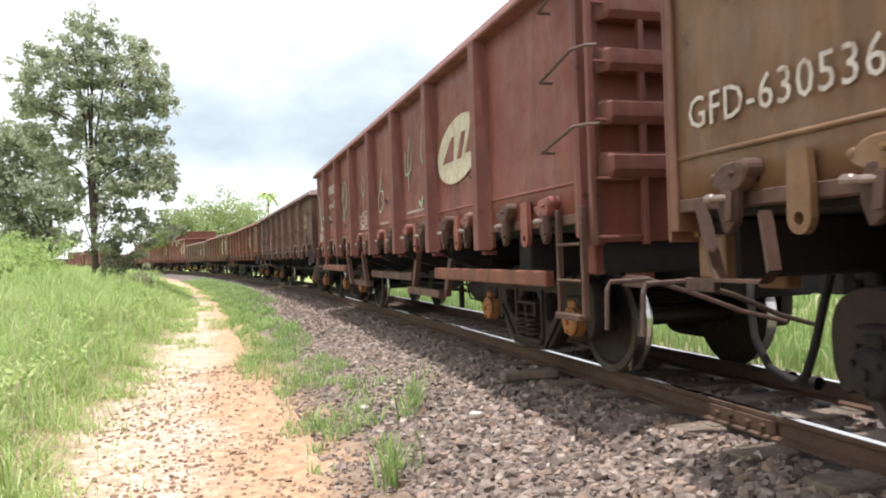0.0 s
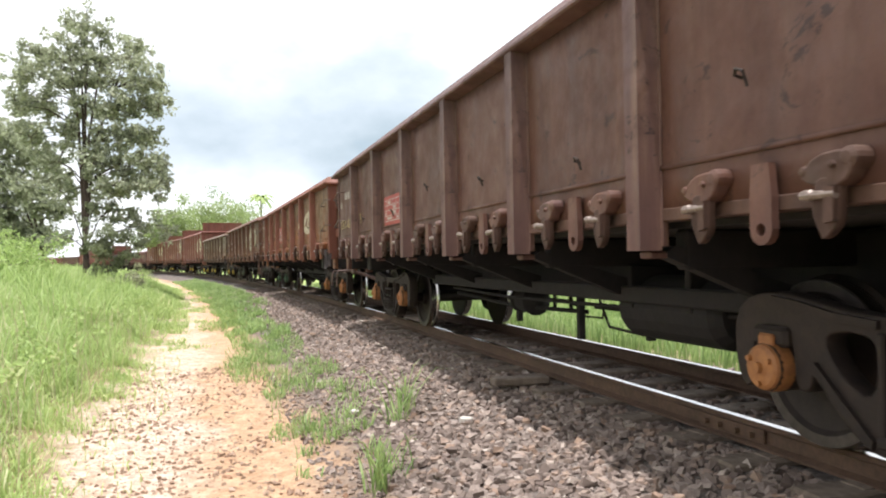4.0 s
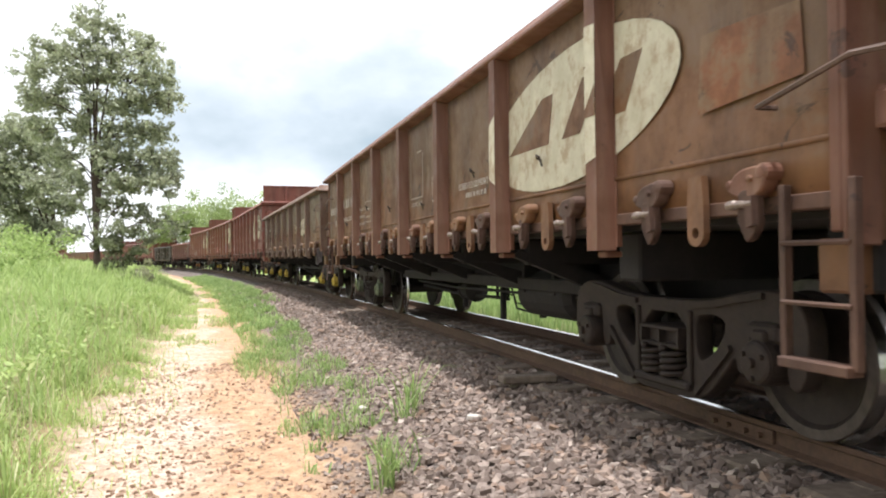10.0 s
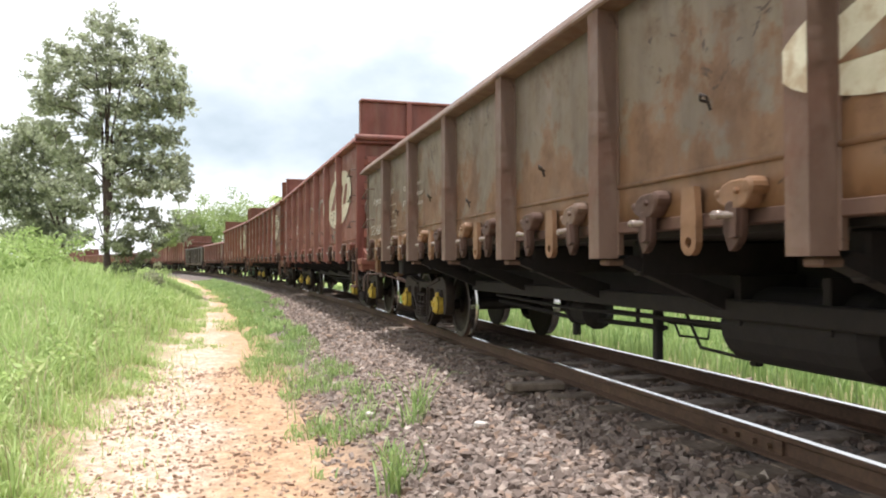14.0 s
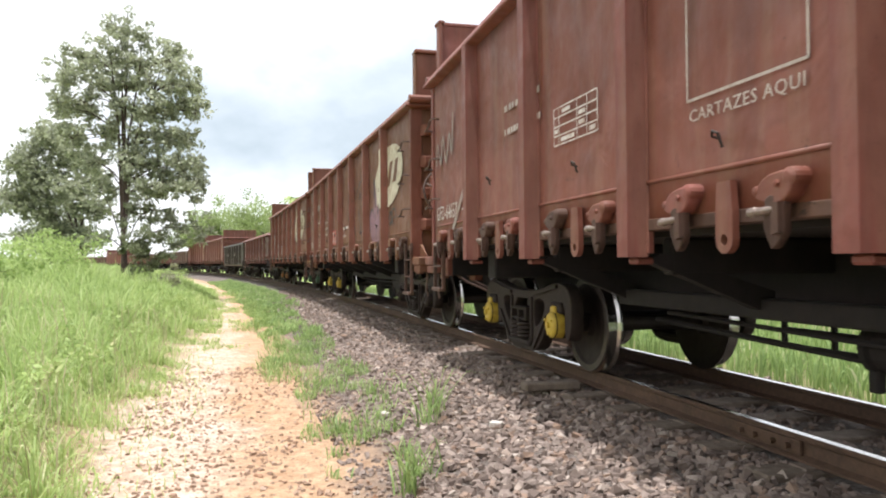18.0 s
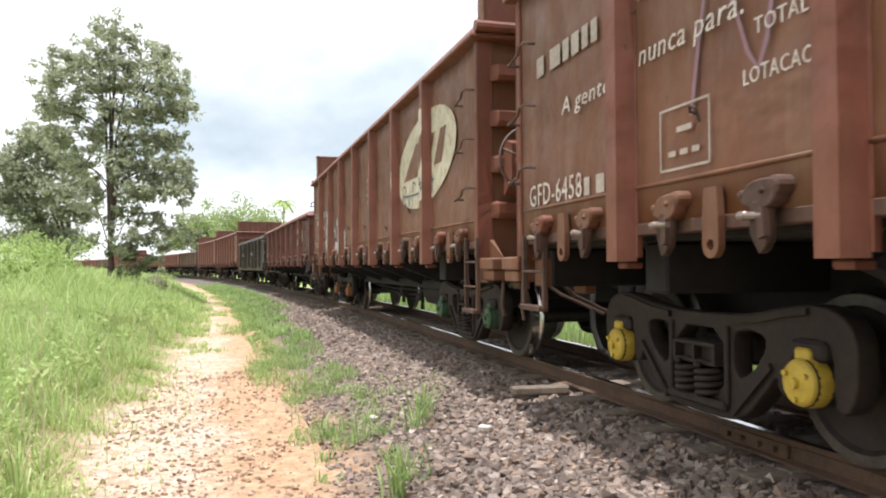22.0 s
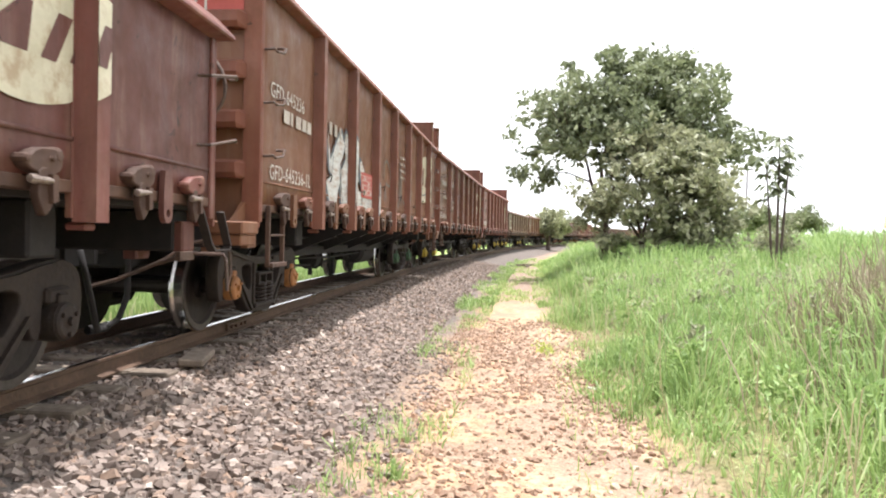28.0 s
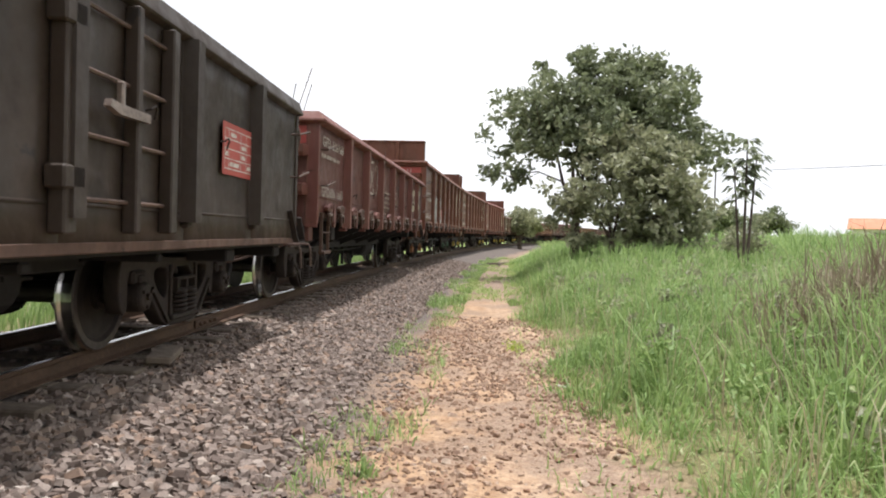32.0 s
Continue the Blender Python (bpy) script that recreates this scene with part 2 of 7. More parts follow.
STONE = stone_material("ballast_stone", ((0.10, 0.072, 0.058), (0.19, 0.145, 0.118), (0.29, 0.235, 0.198), (0.26, 0.17, 0.115), (0.44, 0.38, 0.325)))
PATHSTONE = stone_material("path_gravel_stone", ((0.22, 0.13, 0.08), (0.32, 0.21, 0.14), (0.42, 0.30, 0.21), (0.30, 0.16, 0.09), (0.55, 0.44, 0.34)))

RADIUS = 425.0  # the line bends gently round the camera's side


def ground_material():
    m, nt, b = material("trackside_ground")
    pos = node(nt, "ShaderNodeNewGeometry").outputs["Position"]
    sep = node(nt, "ShaderNodeSeparateXYZ", {0: pos})
    y = mth(nt, "ADD", sep.outputs[1], RADIUS)
    lat = mth(nt, "SUBTRACT", mth(nt, "SQRT", mth(nt, "ADD", mth(nt, "MULTIPLY", sep.outputs[0], sep.outputs[0]), mth(nt, "MULTIPLY", y, y))), RADIUS)
    wob = mth(nt, "MULTIPLY", mth(nt, "SUBTRACT", noise_tex(nt, pos, 0.9, 6.0, 0.65), 0.5), 1.5)
    latw = mth(nt, "ADD", lat, wob)
    n1 = noise_tex(nt, pos, 7.0, 7.0, 0.65)
    n2 = noise_tex(nt, pos, 0.6, 4.0, 0.5)
    n3 = noise_tex(nt, pos, 45.0, 5.0, 0.6)
    tan = mixc(nt, ramp(nt, n1, [(0.36, 0.0), (0.62, 1.0)]), (0.37, 0.225, 0.125), (0.53, 0.36, 0.22))
    pale = mixc(nt, ramp(nt, n1, [(0.40, 0.0), (0.60, 1.0)]), (0.46, 0.34, 0.245), (0.62, 0.51, 0.41))
    # the trodden middle is pale, the edges and the stretch ahead of the bend keep the orange earth
    middle = ramp(nt, mth(nt, "ADD", mth(nt, "MULTIPLY", latw, 0.25), 1.5, clamp=True), [(0.29, 0.0), (0.36, 1.0), (0.52, 1.0), (0.62, 0.0)])
    ahead_x = mth(nt, "SUBTRACT", 1.0, mth(nt, "MULTIPLY", mth(nt, "DIVIDE", mth(nt, "ADD", sep.outputs[0], 2.0), 4.0, clamp=True), 0.75))
    blotch = ramp(nt, noise_tex(nt, pos, 1.1, 5.0, 0.6), [(0.36, 0.45), (0.56, 1.0)])
    sand = mixc(nt, mth(nt, "MULTIPLY", mth(nt, "MULTIPLY", middle, ahead_x), blotch), tan, pale)
    crumbs = noise_tex(nt, pos, 22.0, 5.0, 0.7)
    sand = mixc(nt, ramp(nt, crumbs, [(0.52, 0.0), (0.64, 0.65)]), sand, (0.24, 0.14, 0.085))
    sand = mixc(nt, ramp(nt, n3, [(0.58, 0.0), (0.70, 0.6)]), sand, (0.20, 0.125, 0.08))
    grit = mixc(nt, ramp(nt, n3, [(0.35, 0.0), (0.65, 1.0)]), (0.075, 0.06, 0.05), (0.20, 0.165, 0.14))
    soil = mixc(nt, ramp(nt, n1, [(0.35, 0.0), (0.65, 1.0)]), (0.13, 0.14, 0.05), (0.26, 0.23, 0.10))
    along = mth(nt, "ABSOLUTE", sep.outputs[0])
    narrow = mth(nt, "MULTIPLY", mth(nt, "DIVIDE", mth(nt, "SUBTRACT", along, 9.0), 26.0, clamp=True), 0.75)
    worn_off = ramp(nt, mth(nt, "DIVIDE", sep.outputs[0], 40.0, clamp=True), [(0.36, 0.0), (0.5, 1.0)])
    trodden = ramp(nt, noise_tex(nt, pos, 1.5, 5.0, 0.6), [(0.44, 0.0), (0.56, 0.75)])
    far = mixc(nt, ramp(nt, noise_tex(nt, pos, 0.05, 5.0), [(0.35, 0.0), (0.65, 1.0)]), (0.20, 0.28, 0.07), (0.33, 0.40, 0.13))
    far_off = node(nt, "ShaderNodeVectorMath", {0: pos})
    far_off.operation = "LENGTH"
    dist = far_off.outputs["Value"]
    soil = mixc(nt, ramp(nt, mth(nt, "DIVIDE", dist, 80.0, clamp=True), [(0.25, 0.0), (0.7, 1.0)]), soil, far)
    gravelly = mixc(nt, ramp(nt, n3, [(0.40, 0.0), (0.62, 1.0)]), (0.20, 0.13, 0.09), (0.36, 0.27, 0.20))
    sand = mixc(nt, mth(nt, "MULTIPLY", trodden, mth(nt, "DIVIDE", mth(nt, "ADD", sep.outputs[0], 2.0), 5.0, clamp=True)), sand, gravelly)
    sand = mixc(nt, worn_off, sand, gravelly)
    col = mixc(nt, ramp(nt, mth(nt, "ADD", mth(nt, "MULTIPLY", mth(nt, "SUBTRACT", latw, narrow), 0.5), 2.85, clamp=True), [(0.35, 0.0), (0.6, 1.0)]), soil, sand)
    col = mixc(nt, ramp(nt, mth(nt, "ADD", mth(nt, "MULTIPLY", mth(nt, "ADD", latw, mth(nt, "MULTIPLY", narrow, 0.5)), 0.5), 1.85, clamp=True), [(0.35, 0.0), (0.62, 1.0)]), col, grit)
    col = mixc(nt, ramp(nt, mth(nt, "SUBTRACT", mth(nt, "MULTIPLY", latw, 0.5), 0.75, clamp=True), [(0.3, 0.0), (0.6, 1.0)]), col, soil)
    nt.links.new(col, b.inputs["Base Color"])
    b.inputs["Roughness"].default_value = 0.95
    vor = node(nt, "ShaderNodeTexVoronoi", {"Vector": pos, "Scale": 16.0})
    hgt = mth(nt, "ADD", mth(nt, "ADD", mth(nt, "MULTIPLY", n1, 0.7), mth(nt, "MULTIPLY", vor.outputs["Distance"], 0.5)), mth(nt, "MULTIPLY", crumbs, 0.5))
    bump(nt, b, hgt, 0.8, 0.06)
    return m


GROUND = ground_material()
GRASS = foliage("meadow_grass", (0.21, 0.31, 0.085), (0.49, 0.61, 0.235), 0.55, 0.5, (0.78, 0.73, 0.48))
LAWN = foliage("bright_grass", (0.12, 0.215, 0.06), (0.39, 0.52, 0.19), 0.5, 0.45, (0.66, 0.62, 0.42))
DRY = foliage("dry_stalks", (0.16, 0.11, 0.08), (0.34, 0.28, 0.19), 0.8, 0.2)
# tree leaves: last tone paints pale reflected highlights; LEAF also lightened for haze
LEAF = foliage("broad_leaf", (0.18, 0.20, 0.13), (0.48, 0.51, 0.35), 0.40, 0.48, (0.72, 0.72, 0.60))
LEAF2 = foliage("dense_leaf", (0.085, 0.105, 0.055), (0.27, 0.30, 0.165), 0.36, 0.38, (0.48, 0.49, 0.34))
LEAF3 = foliage("pale_leaf", (0.15, 0.155, 0.09), (0.40, 0.41, 0.25), 0.45, 0.42, (0.62, 0.59, 0.45))
FARLEAF = foliage("far_leaf", (0.17, 0.23, 0.085), (0.38, 0.46, 0.19), 0.6, 0.4)
BARK = plain("rough_bark", (0.055, 0.038, 0.032), (0.145, 0.10, 0.085), 9, 0.9, 0.0, 0.8, 14, 0.03)


# ---- mesh helpers ----
class Shape:
    """Gathers vertices and faces for one mesh."""

    def __init__(self):
        self.v, self.f, self.mi = [], [], []

    def add(self, verts, faces, slot=0):
        o = len(self.v)
        self.v.extend(tuple(p) for p in verts)
        self.f.extend(tuple(i + o for i in f) for f in faces)
        self.mi.extend([slot] * len(faces))
        return self

    def box(self, x0, x1, y0, y1, z0, z1, c=0.0, slot=0):
        """A box with chamfered edges."""
        mid = Vector(((x0 + x1) / 2, (y0 + y1) / 2, (z0 + z1) / 2))
        h = Vector(((x1 - x0) / 2, (y1 - y0) / 2, (z1 - z0) / 2))
        if not c:
            vs = [mid + Vector((sx * h.x, sy * h.y, sz * h.z)) for sx in (-1, 1) for sy in (-1, 1) for sz in (-1, 1)]
            return self.add(vs, [(0, 1, 3, 2), (4, 6, 7, 5), (0, 4, 5, 1), (2, 3, 7, 6), (0, 2, 6, 4), (1, 5, 7, 3)], slot)
        c = min(c, 0.45 * min(h) * 2)
        vs, ix = [], {}
        for sx in (-1, 1):
            for sy in (-1, 1):
                for sz in (-1, 1):
                    for a in range(3):
                        s = (sx, sy, sz)
                        ix[(*s, a)] = len(vs)
                        vs.append(mid + Vector([s[k] * (h[k] - (0 if k == a else c)) for k in range(3)]))
        fs = []
        for a in range(3):
            b, d = (a + 1) % 3, (a + 2) % 3
            for sa in (-1, 1):
                q = []
                for sb, sd in ((-1, -1), (1, -1), (1, 1), (-1, 1)):
                    s = [0, 0, 0]
                    s[a], s[b], s[d] = sa, sb, sd
                    q.append(ix[(*s, a)])
                fs.append(q if sa > 0 else q[::-1])
            for sb in (-1, 1):
                for sd in (-1, 1):
                    e = []
                    for sa in (-1, 1):
                        s = [0, 0, 0]
                        s[a], s[b], s[d] = sa, sb, sd
                        e.append(s)
                    q = [ix[(*e[0], b)], ix[(*e[1], b)], ix[(*e[1], d)], ix[(*e[0], d)]]
                    fs.append(q if sb * sd > 0 else q[::-1])
        for sx in (-1, 1):
            for sy in (-1, 1):
                for sz in (-1, 1):
                    q = [ix[(sx, sy, sz, k)] for k in range(3)]
                    fs.append(q if sx * sy * sz > 0 else q[::-1])
        return self.add(vs, fs, slot)

    def prism(self, pts, y0, y1, slot=0):
        """An outline in x and z (counter-clockwise seen from -y), pushed along y."""
        n = len(pts)
        vs = [(x, y0, z) for x, z in pts] + [(x, y1, z) for x, z in pts]
        fs = [tuple(range(n)), tuple(range(2 * n - 1, n - 1, -1))] + [(i, i + n, (i + 1) % n + n, (i + 1) % n) for i in range(n)]
        return self.add(vs, fs, slot)

    def tube(self, pts, r, n=6, slot=0, close=False):
        """A round bar through points; r one radius or one for each point."""
        pts = [Vector(p) for p in pts]
        rs = r if isinstance(r, (list, tuple)) else [r] * len(pts)
        vs, m = [], len(pts)
        up = Vector((0.31, 0.17, 0.93))
        for i, p in enumerate(pts):
            d = (pts[(i + 1) % m] - pts[i - 1]) if close else (pts[min(i + 1, m - 1)] - pts[max(i - 1, 0)])
            d = d.normalized() if d.length > 1e-9 else Vector((0, 0, 1))
            if abs(d.dot(up)) > 0.95:
                up = Vector((0.9, 0.3, 0.1))
            a = d.cross(up).normalized()
            b = d.cross(a)
            up = -b if False else up
            vs += [p + rs[i] * (math.cos(2 * math.pi * k / n) * a + math.sin(2 * math.pi * k / n) * b) for k in range(n)]
        fs = []
        for i in range(m if close else m - 1):
            j = (i + 1) % m
            fs += [(i * n + k, i * n + (k + 1) % n, j * n + (k + 1) % n, j * n + k) for k in range(n)]
        if not close:
            fs += [tuple(range(n))[::-1], tuple((m - 1) * n + k for k in range(n))]
        return self.add(vs, fs, slot)

    def lathe(self, prof, n=28, at=(0, 0, 0), slots=None, axis="y"):
        """A profile of (radius, along) turned about the y or x axis."""
        vs = []
        for r, a in prof:
            for k in range(n):
                t = 2 * math.pi * k / n
                p = (r * math.cos(t), a, r * math.sin(t)) if axis == "y" else (a, r * math.cos(t), r * math.sin(t))
                vs.append((p[0] + at[0], p[1] + at[1], p[2] + at[2]))
        for i in range(len(prof) - 1):
            fs = [(i * n + k, i * n + (k + 1) % n, (i + 1) * n + (k + 1) % n, (i + 1) * n + k) for k in range(n)]
            o = slots[i] if slots else 0
            if i == 0:
                base = len(self.v)
                self.v.extend(vs)
            self.f.extend(tuple(q + base for q in f) for f in fs)
            self.mi.extend([o] * n)
        return self

    def mesh(self, name, mats=(), smooth=False):
        me = bpy.data.meshes.new(name)
        me.from_pydata(self.v, [], self.f)
        for m in mats:
            me.materials.append(m)
        if not mats:
            me.materials.append(None)
        me.polygons.foreach_set("material_index", self.mi)
        if smooth:
            me.polygons.foreach_set("use_smooth", [True] * len(self.f))
        bm = bmesh.new()
        bm.from_mesh(me)
        bmesh.ops.recalc_face_normals(bm, faces=bm.faces)
        bm.to_mesh(me)
        bm.free()
        me.update()
        return me


def part(name, me, parent, mat=None, m=None, label=""):
    """One mesh object under a thing or a part; the mesh may be shared, the paint is the object's own."""
    ob = new(name, me)
    if mat is not None:
        ob.material_slots[0].link = "OBJECT"
        ob.material_slots[0].material = mat
    ob.parent = parent
    if m is not None:
        ob.matrix_basis = m
    if label:
        ob["label"] = label
    return ob


def thing(name, label, category, m=None, group="", kind=""):
    e = new(name)
    e.empty_display_size = 0.3
    if m is not None:
        e.matrix_basis = m
    return tagged(e, label, category, group, kind)


def big_mesh(name, verts, tris, mat):
    """A mesh from arrays, for stones, blades and leaves; verts (n, 3), faces (m, k)."""
    me = bpy.data.meshes.new(name)
    n, (m, k) = len(verts), tris.shape
    me.vertices.add(n)
    me.vertices.foreach_set("co", np.ascontiguousarray(verts, dtype=np.float32).ravel())
    me.loops.add(m * k)
    me.loops.foreach_set("vertex_index", np.ascontiguousarray(tris, dtype=np.int32).ravel())
    me.polygons.add(m)
    me.polygons.foreach_set("loop_start", np.arange(0, m * k, k, dtype=np.int32))
    me.polygons.foreach_set("use_smooth", [False] * m)
    me.materials.append(mat)
    me.update(calc_edges=True)
    me.validate()
    return me


# ---- the line's geometry ----
def on_line(s, off=0.0):
    """A place by its distance along the line and its offset (away from the camera's side is plus)."""
    a = s / RADIUS
    return (RADIUS + off) * math.sin(a), (RADIUS + off) * math.cos(a) - RADIUS


def line_arrays(s, off):
    a = s / RADIUS
    return (RADIUS + off) * np.sin(a), (RADIUS + off) * np.cos(a) - RADIUS


PROFILE_V = [-900, -300, -60, -25, -15, -10, -7.5, -5.9, -5.0, -4.6, -3.2, -2.7, -1.5, -0.9, 0.0, 0.9, 1.5, 2.6, 4.0, 12.0, 60.0, 900]
PROFILE_Z = [1.3, 1.3, 1.1, 0.85, 0.62, 0.36, 0.10, -0.16, -0.32, -0.42, -0.46, -0.44, -0.27, -0.19, -0.18, -0.19, -0.27, -0.48, -0.55, -0.55, -0.4, -0.2]


def ground_z(x, y):
    """Height of the ground, for arrays."""
    x, y = np.asarray(x, float), np.asarray(y, float)
    v = np.hypot(x, y + RADIUS) - RADIUS
    z = np.interp(v, PROFILE_V, PROFILE_Z)
    rough = 0.03 * np.sin(x * 1.7 + 0.6 * y) * np.sin(y * 2.3 - 0.4 * x) + 0.02 * np.sin(x * 4.1 + 1.3) * np.sin(y * 3.7)
    swell = 0.16 * np.sin(x * 0.21 + 0.8) * np.sin(y * 0.17 + 1.9)
    w = np.clip((np.abs(v + 0.0) - 2.2) / 2.0, 0, 1)
    wf = np.clip((np.abs(v) - 5.0) / 6.0, 0, 1)
    return z + rough * (0.25 + 0.75 * w) * np.clip(np.abs(v) / 1.2, 0.15, 1) + swell * wf


def spread(fine, lo, hi, grow=1.22):
    """Grid lines, fine between lo and hi and ever wider to the horizon."""
    a = list(np.arange(lo, hi + 1e-6, fine))
    st, x = fine, hi
    while x < 2600:
        st *= grow
        x += st
        a.append(x)
    st, x = fine, lo
    while x > -2600:
        st *= grow
        x -= st
        a.insert(0, x)
    return np.array(a)


def build_ground():
    xs, ys = spread(0.3, -24, 24, 1.12), spread(0.14, -8, 3.5, 1.14)
    X, Y = np.meshgrid(xs, ys)
    Z = ground_z(X, Y)
    v = np.stack([X, Y, Z], -1).reshape(-1, 3)
    nx, ny = len(xs), len(ys)
    i = np.arange(nx * ny).reshape(ny, nx)
    f = np.stack([i[:-1, :-1], i[:-1, 1:], i[1:, 1:], i[1:, :-1]], -1).reshape(-1, 4)
    me = big_mesh("ground", v, f, GROUND)
    me.polygons.foreach_set("use_smooth", [True] * len(me.polygons))
    tagged(new("ground", me), "sandy footpath, gravel shoulder and grassy banks beside a railway", "ground", kind="structure")


build_ground()


# ---- rails and sleepers ----
def build_rail(off, nm, lab):
    half = [(-0.065, -0.14), (-0.065, -0.128), (-0.012, -0.112), (-0.010, -0.04), (-0.034, -0.028), (-0.034, -0.006), (-0.026, 0.0)]
    prof = half + [(-a, z) for a, z in half[::-1]]
    ss = np.concatenate([np.arange(-330, -30, 4.0), np.arange(-30, 30, 1.0), np.arange(30, 331, 4.0)])
    s = Shape()
    n = len(prof)
    vs = []
    for q in ss:
        for a, z in prof:
            x, y = on_line(q, off + a)
            vs.append((x, y, z))
    s.v = vs
    for i in range(len(ss) - 1):
        for k in range(n):
            s.f.append((i * n + k, i * n + (k + 1) % n, (i + 1) * n + (k + 1) % n, (i + 1) * n + k))
            s.mi.append(1 if k == 6 else 0)
    me = s.mesh("rail", (RAILMAT, RAILTOP))
    return tagged(new(nm, me), lab, "rail", "rails", "structure")


near_rail = build_rail(-0.534, "rail", "rusty steel rail with a polished running head on stone ballast")
far_rail = build_rail(0.534, "rail", "rusty steel rail with a polished running head on stone ballast")


def build_sleepers():
    random.seed(4)
    track = thing("sleeper_row", "weathered wooden sleepers half buried in ballast", "sleepers", kind="structure")
    kinds = []
    for k in range(3):
        s = Shape().box(-0.11, 0.11, -0.98 + 0.05 * k, 0.98, -0.30, -0.135, 0.012)
        s.box(-0.07, 0.07, -0.66, -0.41, -0.136, -0.128)
        s.box(-0.07, 0.07, 0.41, 0.66, -0.136, -0.128)
        kinds.append(s.mesh("sleeper", (SLEEPER,)))
    q = -55.0
    while q < 55:
        x, y = on_line(q)
        part("sleeper", random.choice(kinds), track, None, pose(x, y, random.uniform(-0.02, 0.0), 0, 0, -math.degrees(q / RADIUS) + random.uniform(-1.5, 1.5)))
        q += random.uniform(0.58, 0.66)


build_sleepers()


def build_joint(q):
    """A rail joint with its two bolted plates."""
    x, y = on_line(q, -0.534)
    j = thing("rail_joint", "rusty bolted fishplate joining two rail ends", "fishplate", pose(x, y, 0, 0, 0, -math.degrees(q / RADIUS)))
    plate = Shape().box(-0.30, 0.30, -0.040, -0.014, -0.118, -0.034, 0.006).mesh("plate", (RAILMAT,))
    bolt = Shape().lathe([(0.0, -0.03), (0.017, -0.03), (0.017, 0.0), (0.0, 0.0)], 6).mesh("bolt", (RAILMAT,))
    part("plate", plate, j)
    part("plate", plate, j, None, pose(0, 0, 0, 0, 0, 180))
    for bx in (-0.21, -0.08, 0.08, 0.21):
        part("bolt", bolt, j, None, pose(bx, -0.040, -0.076))


for q in (-3.95, 8.2):
    build_joint(q)


def offcut(nm, lab, cat, x, y, z, rz, size, mat, tilt=0):
    s = Shape().box(-size[0] / 2, size[0] / 2, -size[1] / 2, size[1] / 2, 0, size[2], min(size) * 0.2)
    ob = new(nm, s.mesh(nm, (mat,)))
    ob.matrix_basis = pose(x, y, z, tilt, 0, rz)
    return tagged(ob, lab, cat)


# ---- wagons ----
HALF, SIDE = 6.6, 1.43          # half the body's length, half its width
POSTS = [-4.83 + i * 1.62 for i in range(7)]
BOGIE_AT, AXLE_AT, WHEEL_R = 4.83, 0.925, 0.42
BOGIE_FRONT, BOGIE_REAR = {1: 4.05, 2: 4.42, 3: 4.42}, {1: -4.82}   # where a wagon's bogies sit, if not as usual
FRAME_Y = 0.845                 # the bogie side frames, out from the centre line


def rounded(pts, times=2):
    """Corner cutting: a closed outline made smooth."""
    for _ in range(times):
        n = len(pts)
        pts = [q for i in range(n) for q in ((pts[i][0] * 0.78 + pts[(i + 1) % n][0] * 0.22, pts[i][1] * 0.78 + pts[(i + 1) % n][1] * 0.22),
                                             (pts[i][0] * 0.22 + pts[(i + 1) % n][0] * 0.78, pts[i][1] * 0.22 + pts[(i + 1) % n][1] * 0.78))]
    return pts


def cast_plate(name, outlines, half, bevel, mats=(None,)):
    """A cast plate in x and z with holes and rolled edges, centred on y = 0."""
    cu = bpy.data.curves.new(name, "CURVE")
    cu.dimensions, cu.fill_mode, cu.extrude, cu.bevel_depth, cu.bevel_resolution = "2D", "BOTH", half - bevel, bevel, 1
    for pts in outlines:
        sp = cu.splines.new("POLY")
        sp.points.add(len(pts) - 1)
        for p, (x, z) in zip(sp.points, pts):
            p.co = (x, z, 0, 1)
        sp.use_cyclic_u = True
    tmp = bpy.data.objects.new("tmp", cu)
    scene.collection.objects.link(tmp)
    me = bpy.data.meshes.new_from_object(tmp.evaluated_get(bpy.context.evaluated_depsgraph_get()))
    bpy.data.objects.remove(tmp)
    me.name = name
    me.transform(pose(0, 0, 0, 90, 0, 0))
    me.materials.clear()
    for m in mats:
        me.materials.append(m)
    return me


def joined(name, meshes, mats=(None,)):
    """One mesh of several."""
    bm = bmesh.new()
    for me in meshes:
        bm.from_mesh(me)
    for f in bm.faces:
        f.material_index = 0
    out_m = bpy.data.meshes.new(name)
    bm.to_mesh(out_m)
    bm.free()
    for m in mats:
        out_m.materials.append(m)
    return out_m


